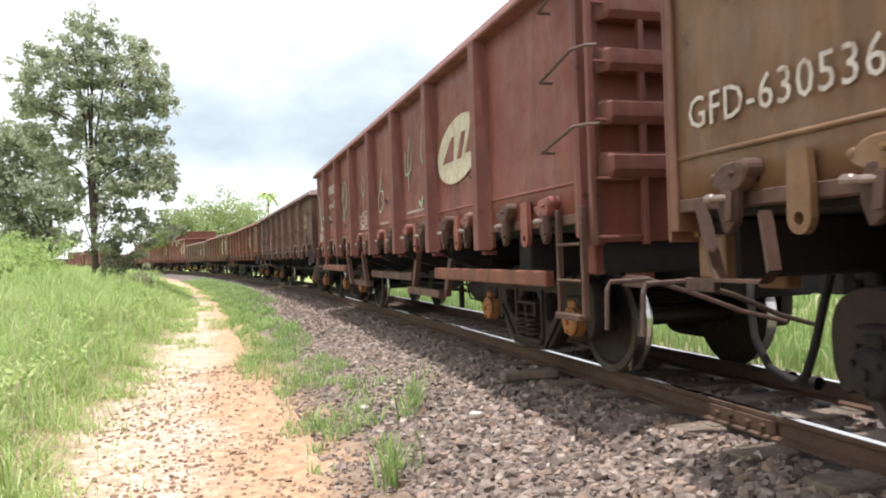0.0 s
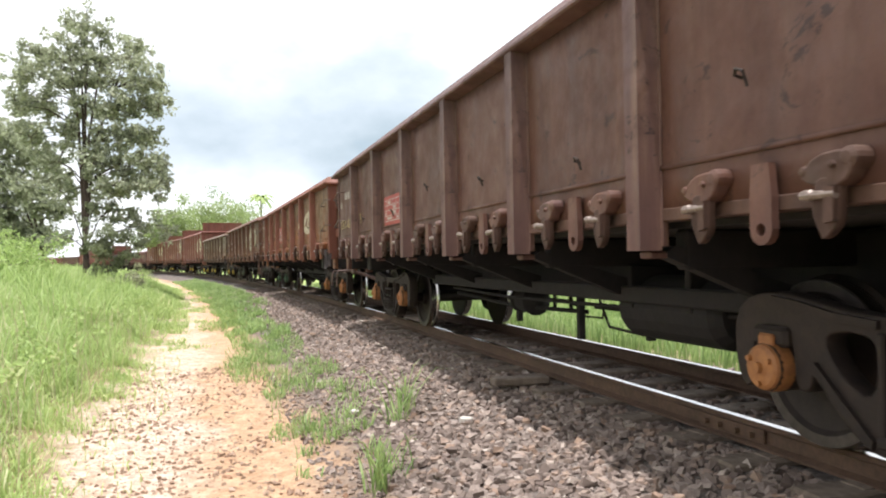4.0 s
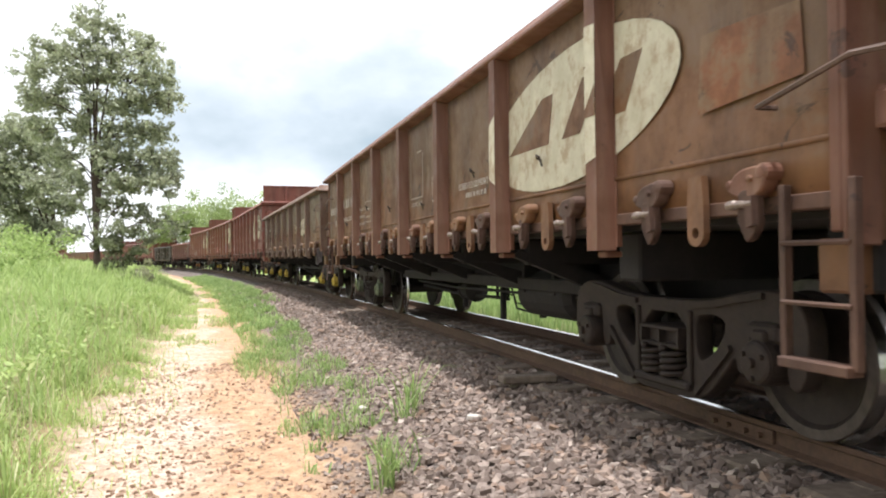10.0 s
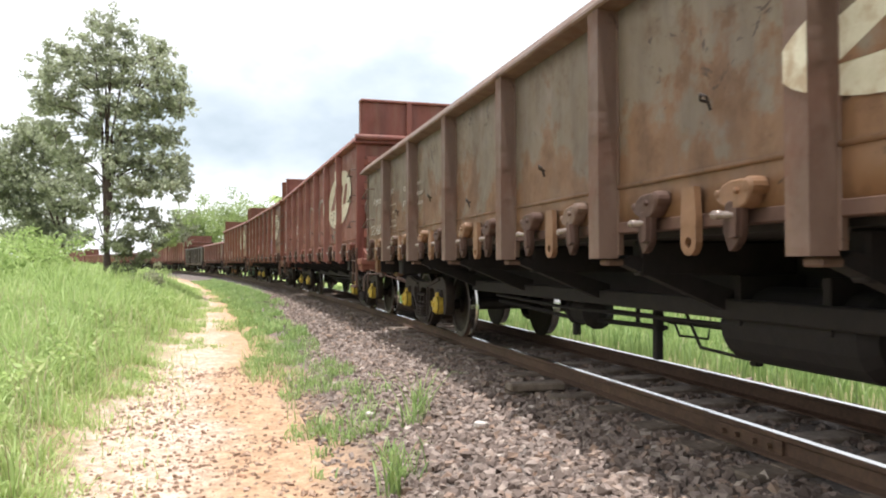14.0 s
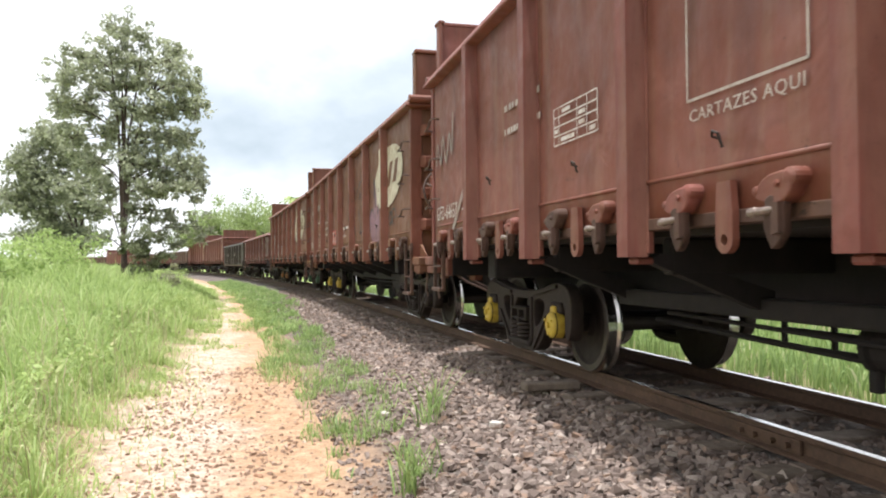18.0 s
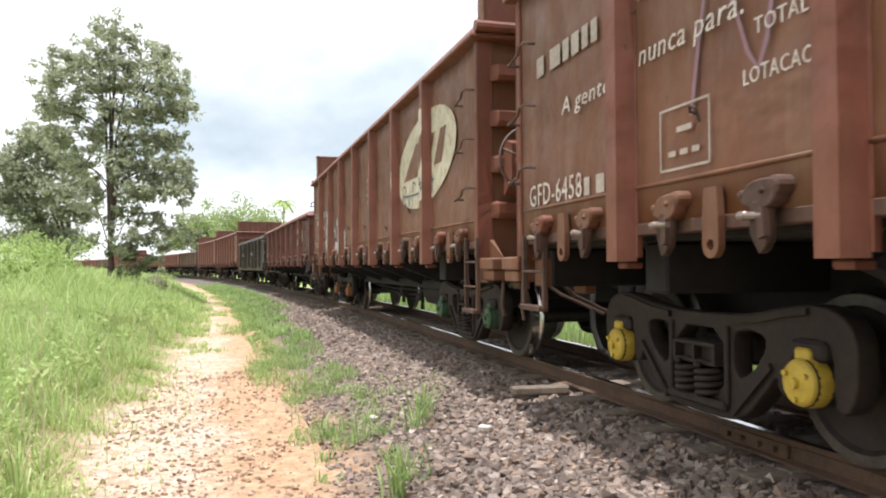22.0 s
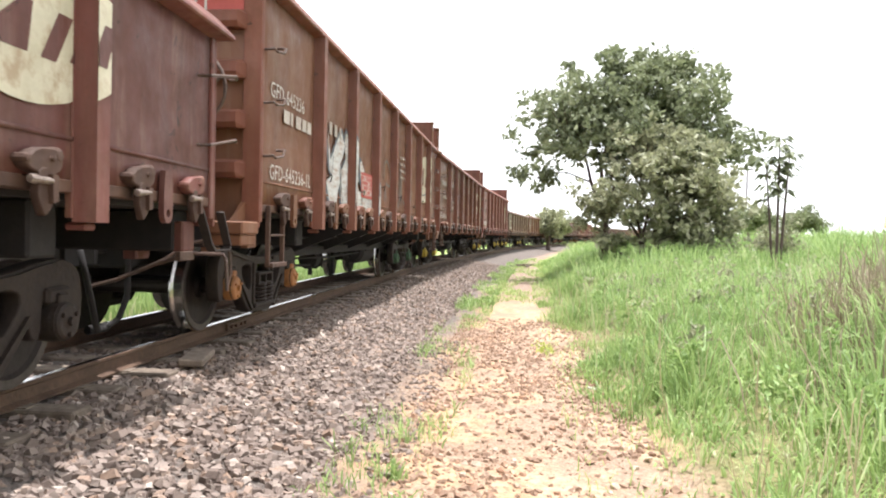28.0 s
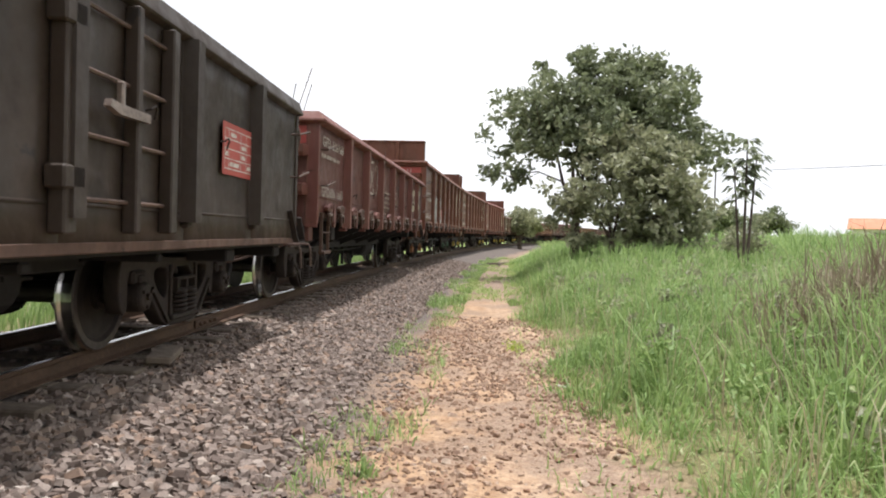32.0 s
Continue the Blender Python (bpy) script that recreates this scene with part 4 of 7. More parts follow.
@shared
def hose_mesh(k):
    s = Shape()
    x = k * (HALF + 0.18)
    s.tube([(x, -0.35, 0.80), (x + k * 0.03, -0.38, 0.62), (x + k * 0.08, -0.40, 0.40), (x + k * 0.18, -0.38, 0.22), (x + k * 0.31, -0.33, 0.15), (x + k * 0.42, -0.30, 0.16)], 0.026, 7)
    s.lathe([(0.036, -0.05), (0.042, 0.05)], 8, (x + k * 0.44, -0.30, 0.16), axis="x")
    return s.mesh("brake_hose", (BLACK,), True)


@shared
def wing_mesh(z1, k, length, rise):
    """A raised side wing at an end of a high wagon."""
    s = Shape()
    x = k * (HALF + 0.02)
    a, b = sorted((x, x - k * length))
    s.box(a, b, -SIDE + 0.05, -SIDE + 0.09, z1 + 0.10, z1 + 0.06 + rise, 0.008)
    s.box(a, b, -SIDE + 0.04, -SIDE + 0.12, z1 + 0.06 + rise, z1 + 0.10 + rise, 0.01)
    return s.mesh("raised_wing")


@shared
def hood_mesh(z1, k, rise):
    s = Shape()
    x = k * (HALF + 0.02)
    a, b = sorted((x, x - k * 0.05))
    s.box(a, b, -SIDE + 0.06, SIDE - 0.06, z1 + 0.09, z1 + 0.10 + rise, 0.01)
    for y in (-0.5, 0.5):
        a, b = sorted((x, x + k * 0.06))
        s.box(a, b, y - 0.05, y + 0.05, z1 + 0.1, z1 + 0.09 + rise, 0.01)
    a, b = sorted((x - k * 0.06, x + k * 0.05))
    s.box(a, b, -SIDE + 0.04, SIDE - 0.04, z1 + 0.06 + rise, z1 + 0.11 + rise, 0.012)
    # the rolled lip under the raised end
    s.tube([(x + k * 0.09, -SIDE - 0.06, z1 + 0.10), (x + k * 0.09, SIDE + 0.06, z1 + 0.10)], 0.055, 10)
    return s.mesh("raised_end")


@shared
def end_sill_mesh(k):
    """The beam across an end under its sheet, with a lip on top."""
    a, b = sorted((k * (HALF - 0.25), k * (HALF - 0.045)))
    s = Shape().box(a, b, -SIDE + 0.10, SIDE - 0.10, 0.82, 1.03, 0.012)
    for y in (-0.95, 0.95):
        s.box(a, b, y - 0.05, y + 0.05, 0.76, 0.83, 0.01)
    return s.mesh("end_sill")


@shared
def end_step_mesh(k):
    """A boxed step at the corner under the end."""
    a, b = sorted((k * (HALF + 0.06), k * (HALF + 0.39)))
    s = Shape().box(a, b, -SIDE + 0.0, -SIDE + 0.27, 0.85, 0.94, 0.01)
    c, d2 = sorted((k * (HALF + 0.03), k * (HALF + 0.41)))
    s.box(c, d2, -SIDE - 0.02, -SIDE + 0.29, 0.944, 1.05, 0.012)
    s.add([(k * (HALF + 0.03), -SIDE + 0.10, 1.05), (k * (HALF + 0.03), -SIDE + 0.14, 1.05), (k * (HALF + 0.30), -SIDE + 0.14, 1.05), (k * (HALF + 0.03), -SIDE + 0.10, 1.22), (k * (HALF + 0.03), -SIDE + 0.14, 1.22)],
          [(0, 1, 2), (0, 2, 3), (1, 4, 2), (3, 2, 4), (0, 3, 4, 1)])
    return s.mesh("end_step")


@shared
def chain_mesh(kind):
    """A chain of oval links: hanging straight, or slung between two points."""
    s = Shape()
    n = 13 if kind == 0 else 16
    for i in range(n):
        u = (i + 0.5) / n
        if kind == 0:
            c, tilt = Vector((0, 0, -0.75 * u)), math.pi / 2
        else:
            c = Vector((0.62 * (u - 0.5), 0, -0.24 * (1 - (2 * u - 1) ** 2)))
            tilt = math.atan2(-0.24 * -4 * (2 * u - 1), 0.62)
        ring = []
        for j in range(8):
            t = 2 * math.pi * j / 8
            p, q = 0.036 * math.cos(t), 0.019 * math.sin(t)
            f = Vector((p * math.cos(tilt), 0, p * math.sin(tilt)))
            side = Vector((0, 1, 0)) if i % 2 else Vector((-math.sin(tilt), 0, math.cos(tilt)))
            ring.append(tuple(c + f + side * q))
        s.tube(ring, 0.0075, 4, close=True)
    return s.mesh("chain", (BOGIE,))


@shared
def rigging_mesh():
    """A frame of flat brake bars hung low on the far side of the sill."""
    s = Shape()
    s.box(-0.75, 0.75, 0.30, 0.34, 0.46, 0.485, 0.004).box(-0.75, 0.75, 0.30, 0.34, 0.34, 0.365, 0.004)
    for x in (-0.75, -0.25, 0.3, 0.72):
        s.box(x - 0.015, x + 0.015, 0.30, 0.34, 0.34, 0.68, 0.003)
    s.tube([(0.72, 0.32, 0.44), (0.95, 0.32, 0.42), (1.02, 0.32, 0.32), (1.45, 0.32, 0.33), (1.5, 0.32, 0.62)], 0.012, 5)
    return s.mesh("brake_rigging", (BLACK,))


@shared
def stirrup_mesh():
    """A step bent from flat bar."""
    s = Shape()
    p = [(-0.10, -0.02, 1.17), (0.05, -0.05, 0.87), (0.09, -0.06, 0.82), (0.38, -0.06, 0.82), (0.42, -0.05, 0.86), (0.34, -0.02, 1.10)]
    for (x0, y0, a), (x1, y1, b) in zip(p, p[1:]):
        s.add([(x0, y0 - 0.03, a), (x0, y0 + 0.03, a), (x0 + 0.014, y0 + 0.03, a + 0.014), (x0 + 0.014, y0 - 0.03, a + 0.014), (x1, y1 - 0.03, b), (x1, y1 + 0.03, b), (x1 + 0.014, y1 + 0.03, b + 0.014), (x1 + 0.014, y1 - 0.03, b + 0.014)],
              [(0, 1, 5, 4), (1, 2, 6, 5), (2, 3, 7, 6), (3, 0, 4, 7), (0, 3, 2, 1), (4, 5, 6, 7)])
    return s.mesh("stirrup_step")


MIRROR = pose(0, 0, 0, 0, 0, 180)


def gondola(k, nm, label, mat, mat2, top, ribs, caps, full=True, raised=0, wing=0.09, grips=("zig", "zig"), wheel_end=1, latched=True, z0=1.19, short=0.0, posts=POSTS):
    """An open wagon of side sheets between posts, on two bogies. mat: sheets, mat2: posts, chords and ends."""
    w = thing(nm, label, "freight wagon", group="wagons of the train")
    L = HALF - short
    edges = [-L] + list(posts) + [L]
    for a, b in zip(edges, edges[1:]):
        part("side_panel", panel_mesh(round(a, 3), round(b, 3), z0, top), w, mat)
        if full or (a, b) == (edges[0], edges[1]):
            part("side_panel", panel_mesh(round(a, 3), round(b, 3), z0, top), w, mat, MIRROR)
    if not full:
        part("far_side", Shape().box(-HALF, HALF, SIDE - 0.03, SIDE, z0, top).mesh("far_side"), w, mat)
    for x in posts:
        part("post", post_mesh(1.0, top), w, mat2, pose(x, 0, 0))
        if full:
            part("post", post_mesh(1.0, top), w, mat2, pose(x, 0, 0, 0, 0, 180))
    part("top_chord", chord_mesh(top, wing, L), w, mat2)
    part("top_chord", chord_mesh(top, wing, L), w, mat2, MIRROR)
    for e in (1, -1):
        sh = pose(-e * short, 0, 0)
        part("corner_post", corner_mesh(1.05, top, e), w, mat2, sh)
        part("corner_post", corner_mesh(1.05, top, -e), w, mat2, sh @ MIRROR)
        part("end_panel", end_mesh(1.02, top, e), w, mat, sh)
        part("end_chord", end_chord_mesh(top, e, wing), w, mat2, sh)
        for i in range(ribs):
            part("end_rib", rib_mesh(e), w, mat2, pose(-e * short, 0, 1.42 + i * (top - 1.55) / max(ribs - 0.4, 1)))
        part("coupler", coupler_mesh(e), w, None, sh)
        part("end_sill", end_sill_mesh(e), w, mat, sh)
        if raised and full:
            part("end_step", end_step_mesh(e), w, mat, sh, "boxed corner step")
        if raised:
            part("raised_end", hood_mesh(top, e, raised), w, mat2)
            part("raised_wing", wing_mesh(top, e, 0.16, raised), w, mat)
            part("raised_wing", wing_mesh(top, -e, 0.16, raised), w, mat, MIRROR)
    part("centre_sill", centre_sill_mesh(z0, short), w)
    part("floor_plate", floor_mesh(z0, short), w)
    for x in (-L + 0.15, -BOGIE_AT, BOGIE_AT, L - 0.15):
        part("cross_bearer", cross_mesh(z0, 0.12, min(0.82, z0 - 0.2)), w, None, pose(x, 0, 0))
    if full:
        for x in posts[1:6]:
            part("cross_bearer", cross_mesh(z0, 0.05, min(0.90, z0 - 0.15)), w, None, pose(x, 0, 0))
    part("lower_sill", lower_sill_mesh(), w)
    for e in (1, -1):
        add_bogie(w, k, BOGIE_FRONT.get(k, 4.62) if e > 0 else BOGIE_REAR.get(k, -4.97), caps[0 if e > 0 else 1] if isinstance(caps, tuple) else caps, full)
    sill = Shape().box(-L, L, -SIDE - 0.004, -SIDE + 0.10, z0 - 0.05, z0 + 0.015, 0.006)
    part("side_sill", SILLS.setdefault((z0, L), sill.mesh("side_sill")), w, RUSTY)
    if latched:
        for i, (a, b) in enumerate(zip(edges, edges[1:])):
            n = (0.30, 0.74)
            for u in n:
                x = a + (b - a) * u
                paint_of = (mat2, RUSTY, mat, RUSTY, mat)[(i * 2 + int(u * 10) + k) % 5]
                la = part("latch", latch_mesh(), w, paint_of, pose(x, -SIDE, z0 + 0.06, 0, (i * 7 + int(u * 10) * 5) % 9 - 4, 0) @ Matrix.Scale(0.85, 4))
                part("hook", hook_mesh(), la, RUSTY, pose(0, 0, 0, 0, (i * 5 + int(u * 10) * 3 + k) % 11 - 5, 0))
                if full:
                    part("lever", tongue_mesh(), la, None, pose(0.02 * ((i + k) % 3) - 0.02, 0, 0))
            part("lug", lug_mesh(), w, mat, pose(a + (b - a) * 0.52, -SIDE, z0 + 0.08))
    if full:
        for x in posts[1:6]:
            part("stay", bracket_mesh(), w, None, pose(x, 0, 0))
        part("air_reservoir", tank_mesh(), w, None, pose(2.1, -0.42, 0.60))
        part("brake_cylinder", cylinder_mesh(), w, None, pose(-0.9, -0.30, 0.52))
        for q in range(4):
            part("brake_rod", rod_mesh(q), w)
        for x, z in ((-1.1, 0.04), (0.35, -0.02), (1.5, 0.08)):
            part("brake_lever", rod_mesh(4), w, None, pose(x, 0, z))
        for e in (1, -1):
            part("uncoupling_rod", lift_rod_mesh(e, bool(raised)), w, None, pose(-e * short, 0, 0))
            part("brake_hose", hose_mesh(e), w, None, pose(-e * short, 0, 0))
            kind = grips[0] if e > 0 else grips[1]
            zs = [1.62 + i * 0.46 for i in range(3)] if top > 2.7 else [1.55, 2.02]
            for z in (zs if e > 0 or k > 1 else []):
                part("hand_grip", grip_mesh(kind), w, ROD, pose(e * (L - 0.05) - (0.0 if e > 0 else -0.34), -SIDE - 0.02, z))
            if e > 0 and not raised and k not in (1, 4):
                part("stirrup_step", stirrup_mesh(), w, BOGIE, pose(L - 0.22, -SIDE, 0))
            elif e < 0 and k == 0:
                part("stirrup_step", stirrup_mesh(), w, RUSTY, pose(-L + 0.35, -SIDE, 0))
            elif e < 0 and k == 5:
                part("stirrup_step", Shape().tube([(-6.39, -SIDE, 1.02), (-6.38, -SIDE, 0.86), (-5.97, -SIDE, 0.85), (-5.96, -SIDE, 1.04), (-6.39, -SIDE, 1.02)], 0.012, 6).mesh("stirrup_step"), w, TANGERD)
            elif e > 0:
                part("step_ladder", ladder_mesh(0.34, 0.56, 1.24, 2), w, RUSTY, pose(L - 0.10, -SIDE - 0.03, 0))
            elif k in (4, 6, 7, 8, 9):
                part("step_ladder", ladder_mesh(0.40, 0.67, 1.20, 1), w, RUSTY, pose(-L + 0.38, -SIDE - 0.03, 0))
        for i, x in enumerate((-4.2, -2.4, -0.9, 0.8, 2.6, 4.1)):
            part("hand_grip", grip_mesh("hook"), w, BOGIE, pose(x + 0.1 * math.sin(k * 3 + i), -SIDE, 1.62 + 0.1 * math.cos(i * 2 + k)))
        e = wheel_end
        gb = part("brake_gear", gear_box_mesh(e), w, mat2, pose(e * (L + 0.12), -1.08, {2: 2.02, 4: 2.2}.get(k, 2.08 if top < 2.7 else 1.92)))
        part("chain", chain_mesh(0), w, None, pose(e * (L + 0.22), -0.98, {2: 2.02, 4: 2.2}.get(k, 2.08 if top < 2.7 else 1.92) - 0.25))
        part("chain", chain_mesh(1), w, None, pose(1.73, -0.52, 0.66))
        part("brake_rigging", rigging_mesh(), w, None, pose(-1.9 + 0.5 * (k % 2), 0, 0))
        part("hand_wheel", brake_wheel_mesh(), gb, None, pose(e * 0.30, 0, 0), "round rusty hand brake wheel")
    return w


SILLS = {}


def flat(nm, polys, parent, mat, y=-SIDE - 0.022, thick=0.002, clip=None, label=""):
    """Painted shapes on a side: polygons in x and z, as a thin coat; clip: keep only x between two values."""
    bm = bmesh.new()
    for p in polys:
        bm.faces.new([bm.verts.new((x, y, z)) for x, z in p])
    bmesh.ops.remove_doubles(bm, verts=bm.verts[:], dist=1e-4)
    if clip:
        for at, no in ((clip[0], (-1, 0, 0)), (clip[1], (1, 0, 0))):
            bmesh.ops.bisect_plane(bm, geom=bm.verts[:] + bm.edges[:] + bm.faces[:], plane_co=(at, 0, 0), plane_no=no, clear_outer=True)
    if not bm.faces:
        bm.free()
        return None
    for f in bm.faces:
        f.normal_update()
        if f.normal.y > 0:
            f.normal_flip()
    me = bpy.data.meshes.new(nm)
    bm.to_mesh(me)
    bm.free()
    me.materials.append(mat)
    return part(nm, me, parent, None, None, label)


def painted(nm, polys, w, mat, label="", lift=0.0, posts=POSTS):
    """Paint that runs over the sheets and across the posts."""
    flat(nm, polys, w, mat, -SIDE - 0.004 - lift, label=label)
    xs = [x for p in polys for x, _ in p]
    for px in (posts if w is not WAGONS.get(1) else [-4.64 + i * 1.515 for i in range(7)]):
        if px + 0.12 > min(xs) and px - 0.12 < max(xs):
            flat(nm, polys, w, mat, -SIDE - 0.1135 - lift, clip=(px - 0.062, px + 0.062))


def oval(cx, cz, rx, rz, lean=0.0, n=36):
    return [(cx + rx * math.cos(2 * math.pi * i / n) + lean * rz * math.sin(2 * math.pi * i / n), cz + rz * math.sin(2 * math.pi * i / n)) for i in range(n)]


def brush(pts, width, round_it=True):
    """One continuous sprayed stroke through points, curved, with rounded tips."""
    if round_it and len(pts) > 2:
        q = [pts[0]] + list(pts) + [pts[-1]]
        fine = []
        for i in range(1, len(q) - 2):
            for j in range(4):
                t = j / 4
                fine.append(tuple(0.5 * (2 * q[i][c] + (q[i + 1][c] - q[i - 1][c]) * t + (2 * q[i - 1][c] - 5 * q[i][c] + 4 * q[i + 1][c] - q[i + 2][c]) * t * t
                                         + (3 * q[i][c] - q[i - 1][c] - 3 * q[i + 1][c] + q[i + 2][c]) * t ** 3) for c in (0, 1)))
        pts = fine + [pts[-1]]
    n, left, right = len(pts), [], []
    for i, (x, z) in enumerate(pts):
        a, b = pts[max(i - 1, 0)], pts[min(i + 1, n - 1)]
        d = math.hypot(b[0] - a[0], b[1] - a[1]) or 1
        wd = width * (0.55 if i in (0, n - 1) else 0.9 + 0.2 * math.sin(i * 1.7))
        nx, nz = -(b[1] - a[1]) / d * wd / 2, (b[0] - a[0]) / d * wd / 2
        left.append((x + nx, z + nz))
        right.append((x - nx, z - nz))
    return [[left[i], right[i], right[i + 1], left[i + 1]] for i in range(n - 1)]


def emblem(w, x0, x1, z0, z1, shape_mat):
    """The operator's oval: a cream oval with plain slanted shapes in the wagon's colour."""
    cx, cz, rx, rz = (x0 + x1) / 2, (z0 + z1) / 2, (x1 - x0) / 2, (z1 - z0) / 2
    lean = 0.35 * rx / rz * 0.6
    painted("emblem", [oval(cx, cz, math.sqrt(max(rx * rx - (lean * rz) ** 2, 0.1)), rz, lean)], w, CREAM, "large faded cream oval emblem")

    def at(u, v):
        return (cx + rx * (u + 0.30 * v), cz + rz * v)
    ps = [[at(-0.66, -0.30), at(-0.10, -0.30), at(-0.26, 0.44), at(-0.40, 0.44)],
          [at(0.06, -0.30), at(0.26, -0.30), at(0.26, 0.46), at(0.06, 0.46)], [at(0.42, -0.22), at(0.66, -0.22), at(0.60, 0.46), at(0.42, 0.46)]]
    for p in ps:
        painted("emblem_shape", [p], w, shape_mat, "", 0.002)


def lettering(w, text, x, z, size, mat, lean=0.0, end=None, at=None):
    """Stencilled words on the side (or, with at, anywhere): real letters, a thin coat proud of the sheet."""
    cu = bpy.data.curves.new("lettering", "FONT")
    cu.body, cu.size, cu.shear, cu.resolution_u, cu.extrude, cu.space_character = text, size, lean, 2, 0.0008, 1.08
    tmp = bpy.data.objects.new("tmp", cu)
    scene.collection.objects.link(tmp)
    dg = bpy.context.evaluated_depsgraph_get()
    me = bpy.data.meshes.new_from_object(tmp.evaluated_get(dg))
    bpy.data.objects.remove(tmp)
    me.materials.clear()
    me.materials.append(mat)
    xs = [v.co.x for v in me.vertices]
    wide = (end - x) / (max(xs) - min(xs)) if end is not None else 1.0
    m = at or (pose(x, -SIDE - 0.0075, z - 0.35 * size, 90, 0, 0) @ Matrix.Diagonal((wide, 1, 1, 1)))
    return part("lettering", me, w, None, m)


def bars(w, x, z, length, rows, h, mat, step=None, seed=1):
    """Writing that cannot be read: short bars in rows."""
    h *= 0.72
    random.seed(seed)
    ps = []
    for r in range(rows):
        q, zz = x, z - r * (step or h * 1.8)
        while q < x + length:
            l = random.uniform(0.5, 1.6) * h
            ps.append([(q, zz), (q + l, zz), (q + l, zz + h), (q, zz + h)])
            q += l + h * random.choice((0.3, 0.3, 0.8))
    tagged(flat("marking", ps, w, FADED if mat is WHITE else mat, -SIDE - 0.008), kind="stuff")


def chart(w, x, z, wd, ht, back=None, mat=None):
    """A ruled maintenance table, on a panel or straight on the sheet."""
    if back:
        flat("table_panel", [[(x - 0.05, z - 0.05), (x + wd + 0.05, z - 0.05), (x + wd + 0.05, z + ht + 0.05), (x - 0.05, z + ht + 0.05)]], w, back, -SIDE - 0.013)
    t = 0.010
    ps = []
    for i in range(5):
        zz = z + ht * i / 4
        ps.append([(x, zz - t / 2), (x + wd, zz - t / 2), (x + wd, zz + t / 2), (x, zz + t / 2)])
    for u in (0, 0.13, 0.56, 0.78, 1.0):
        xx = x + wd * u
        ps.append([(xx - t / 2, z), (xx + t / 2, z), (xx + t / 2, z + ht), (xx - t / 2, z + ht)])
    for i, (u0, u1) in enumerate(((0.17, 0.5), (0.02, 0.1), (0.6, 0.75), (0.2, 0.4), (0.82, 0.96), (0.6, 0.74))):
        zz = z + ht * (i % 4) / 4 + ht * 0.07
        ps.append([(x + wd * u0, zz), (x + wd * u1, zz), (x + wd * u1, zz + ht * 0.11), (x + wd * u0, zz + ht * 0.11)])
    flat("maintenance_table", ps, w, mat or WHITE, -SIDE - 0.016, label="white ruled maintenance table")


BOTTLE = plain("bottle_green_spray_paint", (0.03, 0.11, 0.07), (0.06, 0.17, 0.11), 12, 0.6, 0.0, 0.1)
SLATEPAINT = plain("slate_spray_paint", (0.05, 0.06, 0.07), (0.12, 0.13, 0.14), 9, 0.6, 0.0, 0.1)
GREYDARK = plain("smoky_spray_paint", (0.10, 0.085, 0.075), (0.17, 0.13, 0.105), 7, 0.7, 0.0, 0.1)


GREEN2 = plain("bottle_green_cap_paint", (0.03, 0.07, 0.035), (0.06, 0.12, 0.06), 18, 0.6, 0.0, 0.2)


# ---- the train: wagon 1 enters first, 0 and below run ahead of it ----
SPEED, PITCH, FRONT = 4.416, 14.35, -4.22 - 5.73
def centre(k):
    return FRONT - PITCH * (k - 1) - {0: 1.17, 1: 0.58, 5: 0.2, 7: 0.2, 8: 0.17}.get(k, 0.1)


RED = paint("red_oxide_paint", (0.1827, 0.0527, 0.0357), seed=1.0, worn=0.15, rust=(0.15, 0.05, 0.035))
REDD = paint("dark_red_trim", (0.15, 0.048, 0.036), seed=2.0, worn=0.25)
OCHRE = paint("ochre_brown_paint", (0.164, 0.084, 0.0336), seed=3.0, worn=0.45)
OCHRED = paint("brown_trim", (0.140, 0.058, 0.032), seed=4.0, worn=0.4)
UMBER = paint("dark_umber_paint", (0.112, 0.048, 0.029), seed=5.0, worn=0.5, rust=(0.09, 0.04, 0.03), dust=(0.20, 0.115, 0.07))
UMBERD = paint("dark_umber_trim", (0.10, 0.046, 0.036), seed=6.0, worn=0.4, rust=(0.07, 0.035, 0.03))
TANGER = paint("orange_paint", (0.185, 0.105, 0.048), seed=7.0, worn=0.55, rust=(0.10, 0.045, 0.024), dust=(0.19, 0.13, 0.08), second=(0.265, 0.088, 0.027))
TANGERD = paint("brick_red_trim", (0.1573, 0.0493, 0.0263), seed=8.0, worn=0.25, dust=(0.20, 0.095, 0.05))
CLAY = paint("clay_paint", (0.15, 0.085, 0.042), seed=9.0, worn=0.45, rust=(0.095, 0.045, 0.024), second=(0.185, 0.083, 0.033))
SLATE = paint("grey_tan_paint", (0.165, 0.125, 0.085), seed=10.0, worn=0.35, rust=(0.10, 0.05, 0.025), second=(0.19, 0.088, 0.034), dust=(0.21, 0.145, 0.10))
SLATED = paint("grey_brown_trim", (0.13, 0.08, 0.055), seed=11.0, worn=0.4)
BRICK = paint("brick_paint", (0.1692, 0.0526, 0.031), seed=12.0, worn=0.12, rust=(0.17, 0.06, 0.04))
COPPER = paint("copper_orange_paint", (0.1462, 0.0571, 0.0244), seed=13.0, worn=0.15, rust=(0.2, 0.075, 0.04))
SOOT = paint("sooty_olive_paint", (0.033, 0.020, 0.012), seed=14.0, worn=0.3, rust=(0.026, 0.017, 0.012), dust=(0.05, 0.036, 0.026))

DRIED = paint("red_brown_paint", (0.1022, 0.0309, 0.0221), seed=15.0, worn=0.5, rust=(0.10, 0.04, 0.03), dust=(0.30, 0.19, 0.14))

